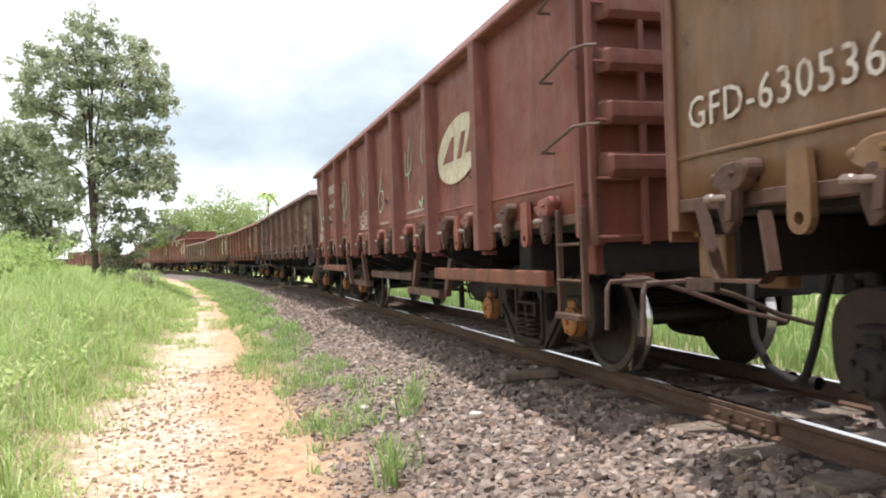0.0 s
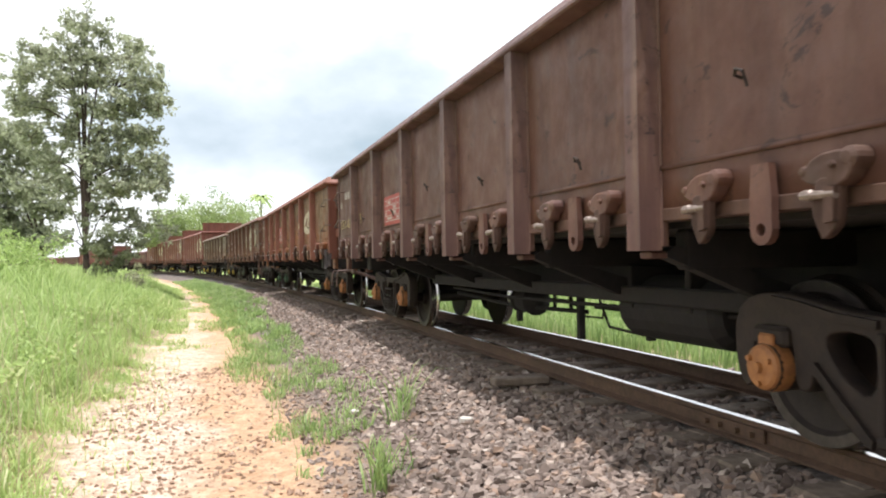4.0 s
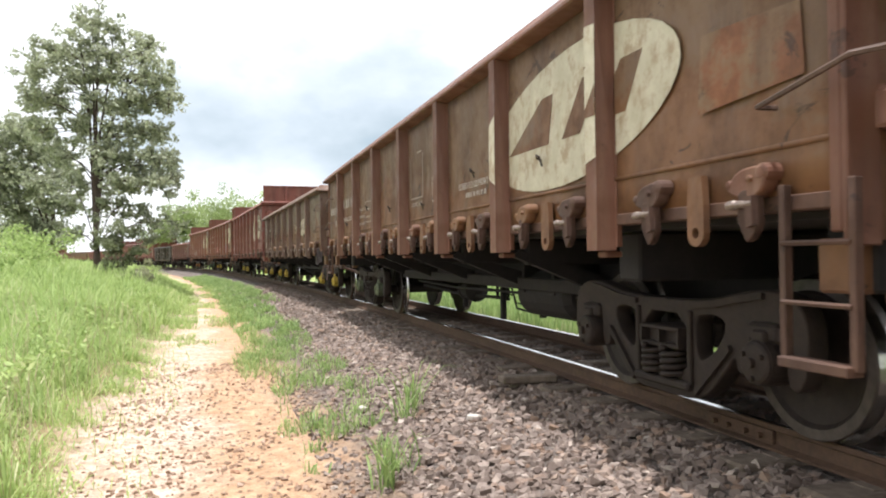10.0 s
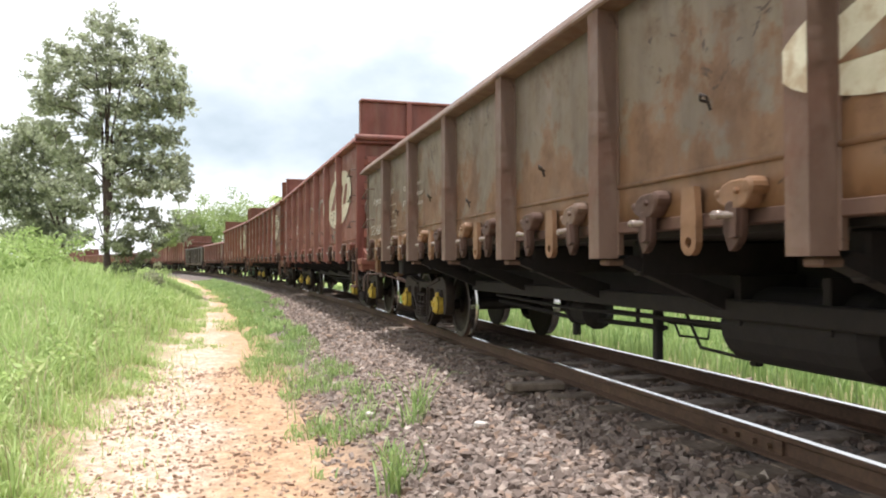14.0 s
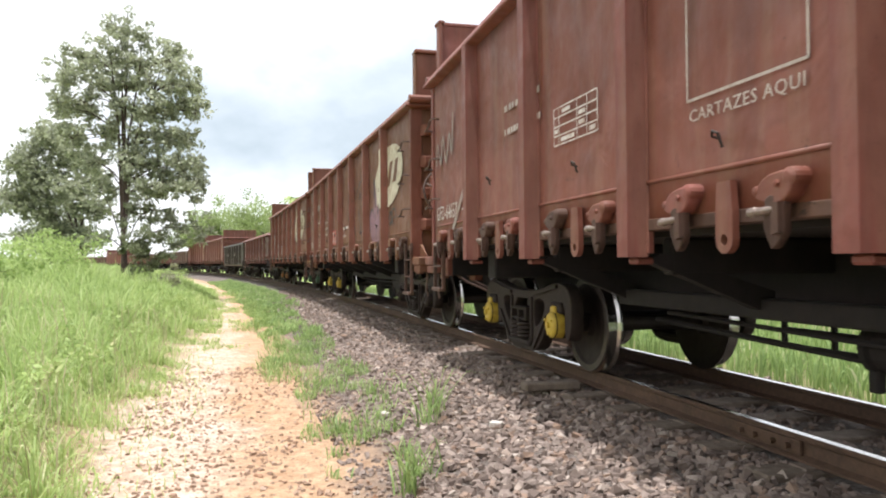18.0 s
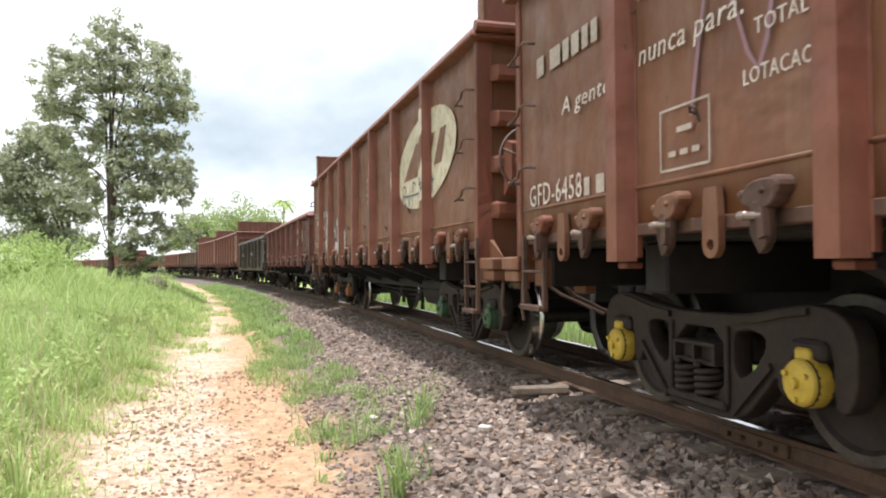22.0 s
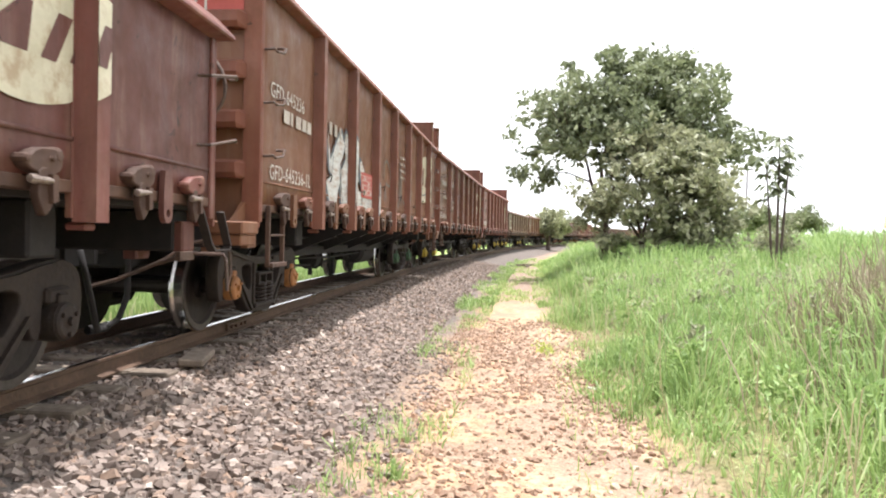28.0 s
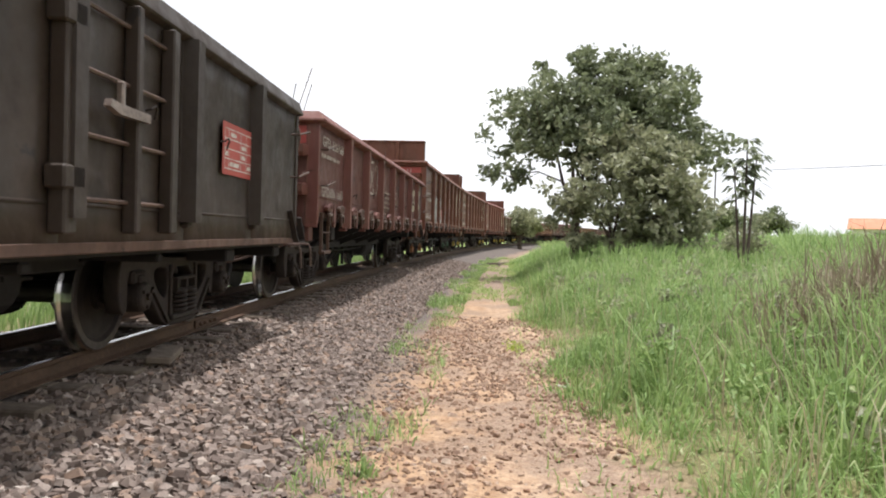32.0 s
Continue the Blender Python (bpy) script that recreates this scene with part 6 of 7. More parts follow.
    painted("graffiti", brush([(-2.58, 1.70), (-2.20, 2.20), (-2.42, 2.24), (-2.56, 2.14), (-2.18, 1.70), (-2.56, 1.68)], 0.035), W[9], WHITE)
    painted("graffiti", brush([(-2.02, 2.12), (-1.90, 2.22), (-1.78, 2.10), (-1.76, 1.86), (-1.86, 1.68), (-2.0, 1.74)], 0.03), W[9], WHITE)
    T(W[9], "GFD-606168", -6.35, 2.16, 0.20, WHITE, end=-5.03)
    bars(W[9], -6.4, 1.94, 1.1, 1, 0.07, WHITE, seed=27)
    T(W[9], "GFD606 1681", -6.35, 1.49, 0.20, WHITE, end=-5.03)
    frame_box(W[9], 0.6, 1.5, 0.5, 0.34)
    bars(W[9], -0.8, 1.75, 0.7, 4, 0.05, WHITE, seed=28, step=0.10)
    for ps in ([(0.9, 2.05), (1.2, 1.95), (1.5, 2.02)], [(1.1, 1.9), (1.3, 2.2), (1.25, 1.86), (1.5, 1.9)]):
        painted("graffiti", brush(ps, 0.03), W[9], INK)
    chart(W[10], 4.08, 1.46, 0.74, 0.33, REDPLATE)
    end_field(W[2], 1.04, 1.58, REDEND)
    end_field(W[5], 1.04, 1.46, REDEND)
    flat_end(W[9], -1, 2.36, "168-1L")
    flat_end(W[8], -1, 3.08, "236-1L")


def open_frame(w, x, z, wd, ht, t=0.014):
    """A painted frame for notices, worn open at the top."""
    ps = [[(x, z), (x + wd, z), (x + wd, z + t), (x, z + t)], [(x, z), (x + t, z), (x + t, z + ht), (x, z + ht)], [(x + wd - t, z), (x + wd, z), (x + wd, z + ht * 0.94), (x + wd - t, z + ht * 0.94)],
          [(x + wd * 0.55, z + ht - t), (x + wd * 0.9, z + ht - t), (x + wd * 0.9, z + ht), (x + wd * 0.55, z + ht)]]
    flat("painted_frame", ps, w, FADED, -SIDE - 0.008)


def end_field(w, z0, z1, mat):
    """A field of other paint low on a front end sheet."""
    part("end_field", Shape().box(HALF, HALF + 0.004, -SIDE + 0.14, SIDE - 0.14, z0, z1).mesh("end_field"), w, mat)


def frame_box(w, x, z, wd, ht, t=0.013):
    """A painted empty frame with short marks in it."""
    ps = [[(x, z), (x + wd, z), (x + wd, z + t), (x, z + t)], [(x, z + ht - t), (x + wd, z + ht - t), (x + wd, z + ht), (x, z + ht)],
          [(x, z), (x + t, z), (x + t, z + ht), (x, z + ht)], [(x + wd - t, z), (x + wd, z), (x + wd, z + ht), (x + wd - t, z + ht)]]
    ps += [[(x + wd * a, z + ht * u), (x + wd * b, z + ht * u), (x + wd * b, z + ht * (u + 0.09)), (x + wd * a, z + ht * (u + 0.09))] for u, a, b in ((0.22, 0.18, 0.34), (0.22, 0.42, 0.58), (0.22, 0.66, 0.8), (0.58, 0.36, 0.66))]
    flat("painted_frame", ps, w, FADED, -SIDE - 0.008)


def flat_end(w, e, top, text):
    """Red number field on an end sheet."""
    x = e * (HALF + 0.004)
    bm_s = Shape().box(min(x, x + e * 0.004), max(x, x + e * 0.004), -SIDE + 0.15, SIDE - 0.15, top - 0.36, top - 0.04)
    part("number_field", bm_s.mesh("number_field", (REDPLATE,)), w)
    lettering(w, text, 0, 0, 0.22, WHITE, at=pose(x + e * 0.008, (SIDE - 0.4) * -e if e > 0 else -0.36, top - 0.26, 90, 0, 90 * e))


mark_train()


def dress_door_wagon(w):
    """Framed doors, bars and hasps on the sooty wagon."""
    for x0 in (1.60, -3.0):
        for x, wd in ((x0, 0.06), (x0 + 0.75, 0.035), (x0 + 1.28, 0.05)):
            part("door_frame", Shape().box(x - wd, x + wd, -SIDE - 0.09, -SIDE, 0.92, 2.25, 0.01).mesh("door_frame"), w, SOOT)
        for z in (1.10, 1.44, 1.78, 2.12):
            part("door_bar", Shape().tube([(x0, -SIDE - 0.03, z), (x0 + 1.28, -SIDE - 0.03, z)], 0.014, 6).mesh("door_bar"), w, ROD)
        part("hasp", Shape().prism([(x0 + 0.30, 1.60), (x0 + 0.42, 1.57), (x0 + 0.80, 1.575), (x0 + 0.80, 1.625), (x0 + 0.42, 1.63), (x0 + 0.32, 1.64)], -SIDE - 0.13, -SIDE - 0.09).box(x0 + 0.46, x0 + 0.50, -SIDE - 0.12, -SIDE - 0.08, 1.6, 1.76, 0.008).mesh("hasp"), w, HANDLE)
        for z in (1.2, 2.0):
            part("hinge", Shape().box(x0 - 0.10, x0 + 0.10, -SIDE - 0.11, -SIDE, z - 0.06, z + 0.06, 0.012).mesh("hinge"), w, SOOT)


dress_door_wagon(WAGONS[10])
long_bar = Shape().box(-5.6, -2.86, -SIDE - 0.02, -SIDE + 0.05, 0.73, 0.84, 0.01).mesh("guard_bar")
part("guard_bar", long_bar, WAGONS[1], TANGERD)
part("guard_bar", long_bar, WAGONS[1], TANGERD, pose(8.46, 0, 0))
for turn in (pose(0, 0, 0), pose(0, -2.6, 0) @ MIRROR):
    truss = Shape().prism([(-2.60, 0.51), (-1.20, 0.51), (-1.20, 0.59), (-2.60, 0.59)], -SIDE + 0.10, -SIDE + 0.16)
    part("truss_bar", truss.mesh("truss_bar"), WAGONS[1], UMBERD, turn)
    for pts in ([(-2.64, 0.52), (-2.54, 0.52), (-2.86, 1.06), (-2.98, 1.06)], [(-1.26, 0.52), (-1.16, 0.52), (-1.44, 1.06), (-1.56, 1.06)]):
        part("truss_strut", Shape().prism(pts, -SIDE + 0.04, -SIDE + 0.10).mesh("truss_strut"), WAGONS[1], UMBERD, turn)
part("truss_bar", Shape().box(-1.25, 1.25, -SIDE + 0.14, -SIDE + 0.22, 0.66, 0.76, 0.01).mesh("truss_bar"), WAGONS[1], UMBERD)


def caught_twigs(w):
    """Dry twigs and a bent wire hanging over the wagon's edge."""
    for pts, r in (([(-1.75, -SIDE - 0.14, 2.52), (-1.66, -SIDE - 0.15, 2.30), (-1.56, -SIDE - 0.10, 2.16), (-1.45, -SIDE - 0.08, 2.06)], 0.006), ([(-1.9, -SIDE - 0.14, 2.40), (-1.72, -SIDE - 0.12, 2.24), (-1.52, -SIDE - 0.08, 2.10), (-1.25, -SIDE - 0.06, 2.14), (-1.1, -SIDE - 0.05, 2.2)], 0.005),
                   ([(-5.9, -0.9, 2.3), (-5.95, -1.0, 2.7), (-5.8, -1.05, 3.0), (-5.7, -1.1, 3.25)], 0.007), ([(-5.9, -0.9, 2.3), (-6.1, -0.95, 2.75), (-6.15, -1.0, 2.95)], 0.006), ([(-5.5, -0.8, 2.3), (-5.35, -0.9, 2.7), (-5.3, -1.0, 3.1)], 0.006)):
        part("twig", Shape().tube(pts, r, 5).mesh("twig", (BARK,)), w, None, None, "dry twig caught on the wagon")


caught_twigs(WAGONS[9])

end_ladder = Shape()
for y in (-1.40, -1.04):
    end_ladder.box(6.20, 6.24, y - 0.02, y + 0.02, 1.0, 2.76, 0.004)
for i in range(5):
    end_ladder.tube([(6.22, -1.40, 1.05 + 0.36 * i), (6.22, -1.04, 1.05 + 0.36 * i)], 0.012, 6)
part("end_ladder", end_ladder.mesh("end_ladder"), WAGONS[1], REDD)


# ---- ballast ----
def turned(n, rng):
    """n random turns."""
    q = rng.normal(size=(n, 4))
    q /= np.linalg.norm(q, axis=1, keepdims=True)
    w, x, y, z = q.T
    return np.stack([np.stack([1 - 2 * (y * y + z * z), 2 * (x * y - z * w), 2 * (x * z + y * w)], -1),
                     np.stack([2 * (x * y + z * w), 1 - 2 * (x * x + z * z), 2 * (y * z - x * w)], -1),
                     np.stack([2 * (x * z - y * w), 2 * (y * z + x * w), 1 - 2 * (x * x + y * y)], -1)], 1)


def stone_kinds(rng, n=14):
    """Broken, sharp-edged lumps: knocked-about blocks."""
    c = np.array([(x, y, z) for z in (-1, 1) for x, y in ((-1, -1), (1, -1), (1, 1), (-1, 1))], float)
    f = np.array([(0, 3, 2, 1), (4, 5, 6, 7), (0, 1, 5, 4), (1, 2, 6, 5), (2, 3, 7, 6), (3, 0, 4, 7)])
    f = np.concatenate([f[:, (0, 1, 2)], f[:, (0, 2, 3)]])
    out_k = []
    for _ in range(n):
        u = c * rng.uniform(0.45, 1.05, (8, 3)) * np.array([1.0, rng.uniform(0.55, 0.9), rng.uniform(0.35, 0.65)])
        u[4:, :2] *= rng.uniform(0.5, 0.95)
        out_k.append(u)
    return out_k, f


def stones(s, off, size, rng, lift=0.3):
    kinds, f = stone_kinds(rng)
    n = len(s)
    x, y = line_arrays(s, off)
    z = ground_z(x, y) + size * lift
    pick = rng.integers(0, len(kinds), n)
    base = np.stack(kinds)[pick] * size[:, None, None]
    a, b, g = rng.uniform(0, 2 * math.pi, n), rng.normal(0, 0.5, n), rng.uniform(0, 2 * math.pi, n)

    def about(t, i, j):
        m = np.tile(np.eye(3), (n, 1, 1))
        m[:, i, i], m[:, j, j], m[:, i, j], m[:, j, i] = np.cos(t), np.cos(t), -np.sin(t), np.sin(t)
        return m
    r = about(a, 0, 1) @ about(b, 0, 2) @ about(g, 0, 1)
    v = np.einsum("nij,nkj->nki", r, base)
    v += np.stack([x, y, z], -1)[:, None, :]
    return v.reshape(-1, 3), (f[None] + 8 * np.arange(n)[:, None, None]).reshape(-1, 3)


def build_ballast():
    rng = np.random.default_rng(11)
    bed = thing("ballast_bed", "grey-brown crushed stone ballast along the track", "ballast", kind="structure")

    def lay(lo, hi, a, b, per):
        n = int((hi - lo) * (b - a) * per)
        return rng.uniform(lo, hi, n), rng.uniform(a, b, n)
    sets = [(*lay(-12, 12, -2.55, -0.62, 720), 0.018, 0.048), (*lay(-34, -12, -2.4, -0.62, 260), 0.024, 0.054), (*lay(12, 34, -2.6, -0.62, 260), 0.024, 0.054),
            (*lay(-14, 14, -0.46, 0.46, 160), 0.022, 0.045), (*lay(-30, 30, 0.62, 1.9, 90), 0.026, 0.05), (*lay(-10, 10, -2.95, -2.45, 260), 0.012, 0.034)]
    for s, off, a, b in sets:
        size = a + (b - a) * rng.random(len(s)) ** 1.6
        v, f = stones(s, off, size, rng)
        tagged(new("loose_stones", big_mesh("loose_stones", v, f, STONE)), "loose grey-brown crushed stone", "ballast", kind="stuff")
    # gravel strewn over the path
    s, off = lay(-11, 13, -4.6, -2.8, 520)
    keep = rng.random(len(s)) < np.where(s > 0, 0.9, 0.5) * (0.35 + 0.65 * (np.sin(s * 1.9) * np.sin(off * 3 + s) > -0.1))
    v, f = stones(s[keep], off[keep], (0.008 + 0.020 * rng.random(keep.sum()) ** 2) * np.where(s[keep] > 0, 1.35, 1.0), rng, 0.2)
    tagged(new("path_gravel", big_mesh("path_gravel", v, f, PATHSTONE)), "gravel strewn over the sandy path", "gravel", kind="stuff")
    kinds, f = stone_kinds(rng, 6)
    meshes = [big_mesh("stone", k * 0.038, f, STONE) for k in kinds]
    for i in range(300):
        side = -1 if i % 2 else 1
        s, off = side * rng.uniform(2.6, 7.5), rng.uniform(-2.5, -0.8)
        x, y = on_line(s, off)
        z = float(ground_z(x, y))
        part("stone", meshes[i % 6], bed, None, pose(x, y, z + 0.03, *rng.uniform(-25, 25, 2), rng.uniform(0, 360)) @ Matrix.Scale(float(rng.uniform(0.7, 1.25)), 4))


build_ballast()


# ---- grass ----
def blades(x, y, h, wd, rng, bend=0.45, z=None, lean=None):
    """Grass blades: an arching three-piece strip each; lean: x and y of the way it falls."""
    n = len(x)
    z = ground_z(x, y) - 0.02 if z is None else z
    la = rng.uniform(0, 2 * math.pi, n) if lean is None else np.arctan2(lean[1], lean[0]) + rng.normal(0, 0.7, n)
    a = la + math.pi / 2 + rng.normal(0, 0.6, n)
    l = h * bend * (0.15 + 0.85 * rng.random(n))
    droop = np.clip(l / (h + 1e-9), 0, 1.3)
    cx, cy = np.cos(a) * wd / 2, np.sin(a) * wd / 2
    lx, ly = np.cos(la) * l, np.sin(la) * l
    p = np.empty((n, 7, 3))
    for i, (u, q, w) in enumerate(((0.0, 0.0, 0.8), (0.22, 0.45, 1.0), (0.58, 0.80, 0.75))):
        zz = z + h * (q - 0.10 * droop * q)
        p[:, 2 * i] = np.stack([x - cx * w + lx * u, y - cy * w + ly * u, zz], -1)
        p[:, 2 * i + 1] = np.stack([x + cx * w + lx * u, y + cy * w + ly * u, zz], -1)
    p[:, 6] = np.stack([x + lx, y + ly, z + h * (1.0 - 0.38 * droop)], -1)
    o = 7 * np.arange(n)[:, None]
    f = np.concatenate([o + np.array(q) for q in ((0, 1, 3), (0, 3, 2), (2, 3, 5), (2, 5, 4), (4, 5, 6))])
    return p.reshape(-1, 3), f


def clumped(lo, hi, a, b, clumps, per, spread_r, rng):
    """Grass in clumps: places, the way each blade falls, and each clump's vigour."""
    n = int(abs(hi - lo) * abs(b - a) * clumps)
    cs, co, vig = rng.uniform(lo, hi, n), rng.uniform(a, b, n), rng.uniform(0.5, 1.35, n)
    i = rng.integers(0, n, n * per)
    dx, dy = rng.normal(0, spread_r, n * per), rng.normal(0, spread_r, n * per)
    x, y = line_arrays(cs[i] + dx, co[i] + dy)
    return cs[i] + dx, co[i] + dy, x, y, (dx, dy), vig[i]


def clumpy(x, y, k=1.0):
    return 0.5 + 0.5 * np.sin(x * 1.3 * k + 1.7 * np.sin(y * 0.9 * k)) * np.sin(y * 1.6 * k + 1.1 * np.sin(x * 0.7 * k + 2))


STALK = foliage("seed_stalk", (0.34, 0.27, 0.16), (0.55, 0.48, 0.32), 0.7, 0.3)


def build_grass():
    rng = np.random.default_rng(21)

    def lay(lo, hi, a, b, per):
        n = int(abs(hi - lo) * abs(b - a) * per)
        s, off = rng.uniform(lo, hi, n), rng.uniform(a, b, n)
        x, y = line_arrays(s, off)
        return s, off, x, y

    def put(nm, lab, x, y, h, wd, mat, bend=0.45):
        v, f = blades(x, y, h, wd, rng, bend)
        tagged(new(nm, big_mesh(nm, v, f, mat)), lab, "grass", kind="stuff")
    # tall bank on the path's outer side; its edge wanders
    for lo, hi, mat, lim in ((-15, -2.5, GRASS, -4.62), (2.5, 15, LAWN, -4.42)):
        for clumps, per, rad, hk, wk, bend in ((11, 46, 0.09, 1.0, 1.0, 1.0), (30, 9, 0.14, 0.55, 1.5, 1.3)):
            s, off, x, y, fall, vig = clumped(lo, hi, -11, lim + 0.25, clumps, per, rad, rng)
            edge = lim + 0.22 * np.sin(s * 1.1) + 0.12 * np.sin(s * 3.3) + rng.normal(0, 0.16, len(s))
            k = off < edge
            s, off, x, y, fall, vig = s[k], off[k], x[k], y[k], (fall[0][k], fall[1][k]), vig[k]
            depth = np.clip((edge[k] - off) / 1.3, 0, 1)
            h = (0.12 + 0.46 * depth) * rng.uniform(0.5, 1.2, len(x)) * vig * (0.7 + 0.45 * clumpy(x, y)) * hk
            v, f = blades(x, y, h, rng.uniform(0.006, 0.015, len(x)) * wk, rng, bend, None, fall)
            tagged(new("bank_grass", big_mesh("bank_grass", v, f, mat)), "tall bright green grass on the bank beside the path", "grass", kind="stuff")
        s, off, x, y = lay(lo, hi, -9, lim, 16)
        put("seed_stalks", "thin pale seed stalks standing over the bank grass", x, y, rng.uniform(0.45, 0.85, len(x)), rng.uniform(0.004, 0.008, len(x)), STALK, 0.5)
    for lo, hi, mat in ((-45, -15, GRASS), (15, 45, LAWN)):
        s, off, x, y, fall, vig = clumped(lo, hi, -17, -4.1, 7, 26, 0.16, rng)
        k = off < -4.35 + 0.012 * (np.abs(s) - 15) + 0.3 * np.sin(s * 0.9) + rng.normal(0, 0.15, len(s))
        x, y, off = x[k], y[k], off[k]
        h = (0.18 + 0.50 * np.clip((-4.2 - off) / 1.5, 0, 1)) * rng.uniform(0.6, 1.3, len(x)) * vig[k] * (0.7 + 0.4 * clumpy(x, y, 0.6))
        v, f = blades(x, y, h, rng.uniform(0.014, 0.028, len(x)), rng, 0.9, None, (fall[0][k], fall[1][k]))
        tagged(new("bank_grass", big_mesh("bank_grass", v, f, mat)), "tall green grass further along the bank", "grass", kind="stuff")
    x, y = rng.uniform(-120, 140, 70000), rng.uniform(-70, -12, 70000)
    k = np.hypot(x, y + 3.5) > 14
    x, y = x[k], y[k]
    put("meadow_grass", "rough meadow grass behind the bank", x, y, rng.uniform(0.3, 0.75, len(x)), rng.uniform(0.04, 0.10, len(x)), GRASS, 0.8)
    # between path and ballast, in patches
    s, off, x, y, fall, vig = clumped(-60, -3.0, -3.4, -1.7, 26, 26, 0.07, rng)
    g = clumpy(s * 1.3, off * 2.0)
    wide = np.where(s < -9, 0.62, 0.42)
    k = (g + rng.normal(0, 0.12, len(s)) > np.where(s < -6.0, 0.28, 1.5)) & ((np.abs(off + 2.76 + 0.12 * np.sin(s)) < wide) & (off < -2.15) | (s < -22 - 6 * rng.random(len(s))) & (off > -3.3))
    v, f = blades(x[k], y[k], rng.uniform(0.05, 0.19, k.sum()) * vig[k], rng.uniform(0.006, 0.013, k.sum()) * np.where(s[k] < -14, 2.0, 1.0), rng, 0.9, None, (fall[0][k], fall[1][k]))
    tagged(new("verge_grass", big_mesh("verge_grass", v, f, LAWN)), "short bright grass between the path and the ballast", "grass", kind="stuff")
    # worn grass on the path's far stretch
    for lo, hi, thr in ((-46, -13, 0.55), (16, 46, 0.5)):
        s, off, x, y, fall, vig = clumped(lo, hi, -4.5, -2.9, 9, 18, 0.10, rng)
        k = (clumpy(s * 0.8, off * 2.4) + rng.normal(0, 0.1, len(s)) > thr) | (off < -4.0)
        v, f = blades(x[k], y[k], rng.uniform(0.05, 0.16, k.sum()) * vig[k], rng.uniform(0.012, 0.022, k.sum()), rng, 1.0, None, (fall[0][k], fall[1][k]))
        tagged(new("worn_grass", big_mesh("worn_grass", v, f, GRASS)), "thin worn grass creeping over the path", "grass", kind="stuff")
    s, off, x, y, fall, vig = clumped(3.5, 42, -3.3, -2.4, 24, 22, 0.07, rng)
    g = clumpy(s * 0.9 + 3, off * 2.0)
    k = (g + rng.normal(0, 0.14, len(s)) > np.where(s > 7, 0.5, 0.72)) & (np.abs(off + 2.85) < 0.36)
    v, f = blades(x[k], y[k], rng.uniform(0.04, 0.17, k.sum()) * vig[k], rng.uniform(0.006, 0.012, k.sum()) * np.where(s[k] > 14, 2.0, 1.0), rng, 1.0, None, (fall[0][k], fall[1][k]))
    tagged(new("verge_grass", big_mesh("verge_grass", v, f, LAWN)), "short pale grass between the path and the ballast", "grass", kind="stuff")
    # thin sprouts on the path's edges and in the stones
    s, off, x, y = lay(-14, 14, -4.7, -4.0, 95)
    put("path_sprouts", "thin sprouting grass along the path's edge", x, y, rng.uniform(0.03, 0.14, len(x)), rng.uniform(0.005, 0.010, len(x)), GRASS, 0.8)
    # beyond the track
    for lo, hi, a, b, per, hh in ((-40, 40, 2.2, 7, 130, 0.34), (-90, 90, 7, 26, 18, 0.5)):
        s, off, x, y = lay(lo, hi, a, b, per)
        put("far_side_grass", "bright green grass on the far side of the track", x, y, hh * rng.uniform(0.5, 1.3, len(x)), rng.uniform(0.014, 0.03, len(x)) * (1 if b < 8 else 2.5), LAWN)


build_grass()


def tuft(s, off, n, h, seed, mat=None, nm="grass_tuft", lab="tuft of long grass growing out of the ballast"):
    rng = np.random.default_rng(seed)
    cx, cy = on_line(s, off)
    x, y = cx + rng.normal(0, 0.05, n), cy + rng.normal(0, 0.05, n)
    v, f = blades(x, y, h * rng.uniform(0.5, 1.2, n), rng.uniform(0.008, 0.016, n), rng, 0.9)
    tagged(new(nm, big_mesh(nm, v, f, mat or LAWN)), lab, "grass tuft", "tufts in the ballast")


for i, (s, off, n, h) in enumerate(((-6.4, -2.02, 34, 0.46), (-6.1, -2.16, 22, 0.34), (-4.55, -2.62, 40, 0.40), (-4.75, -2.45, 22, 0.3), (-5.3, -2.50, 14, 0.18), (-5.9, -2.75, 26, 0.16), (-5.6, -2.95, 20, 0.12), (-7.6, -2.1, 14, 0.16), (-8.6, -2.0, 12, 0.14),
                                    (4.3, -2.92, 30, 0.16), (5.2, -2.85, 26, 0.15), (3.9, -3.0, 22, 0.12), (8.6, -2.6, 20, 0.14), (-5.1, -3.0, 14, 0.1))):
    tuft(s, off, n, h, 40 + i)


# ---- trees and shrubs ----
def leaves(centres, radius, count, size, rng, flat_k=0.75):
    """Leaf quads in clumps round the given centres."""
    n = len(centres) * count
    c = np.repeat(np.asarray(centres), count, 0)
    r = np.repeat(np.broadcast_to(radius, (len(centres),)), count)
    p = rng.normal(size=(n, 3))
    p = p / np.linalg.norm(p, axis=1, keepdims=True) * (rng.random((n, 1)) ** 0.45)
    p = c + p * r[:, None] * np.array([1, 1, flat_k])
    t = turned(n, rng)
    l = size * rng.uniform(0.6, 1.3, n)
    q = np.array([(-0.5, 0, 0), (0, -0.26, 0.06), (0.5, 0, -0.05), (0, 0.26, 0.06)])
    v = np.einsum("nij,kj->nki", t, q) * l[:, None, None] + p[:, None, :]
    return v.reshape(-1, 3), (4 * np.arange(n)[:, None] + np.arange(4))


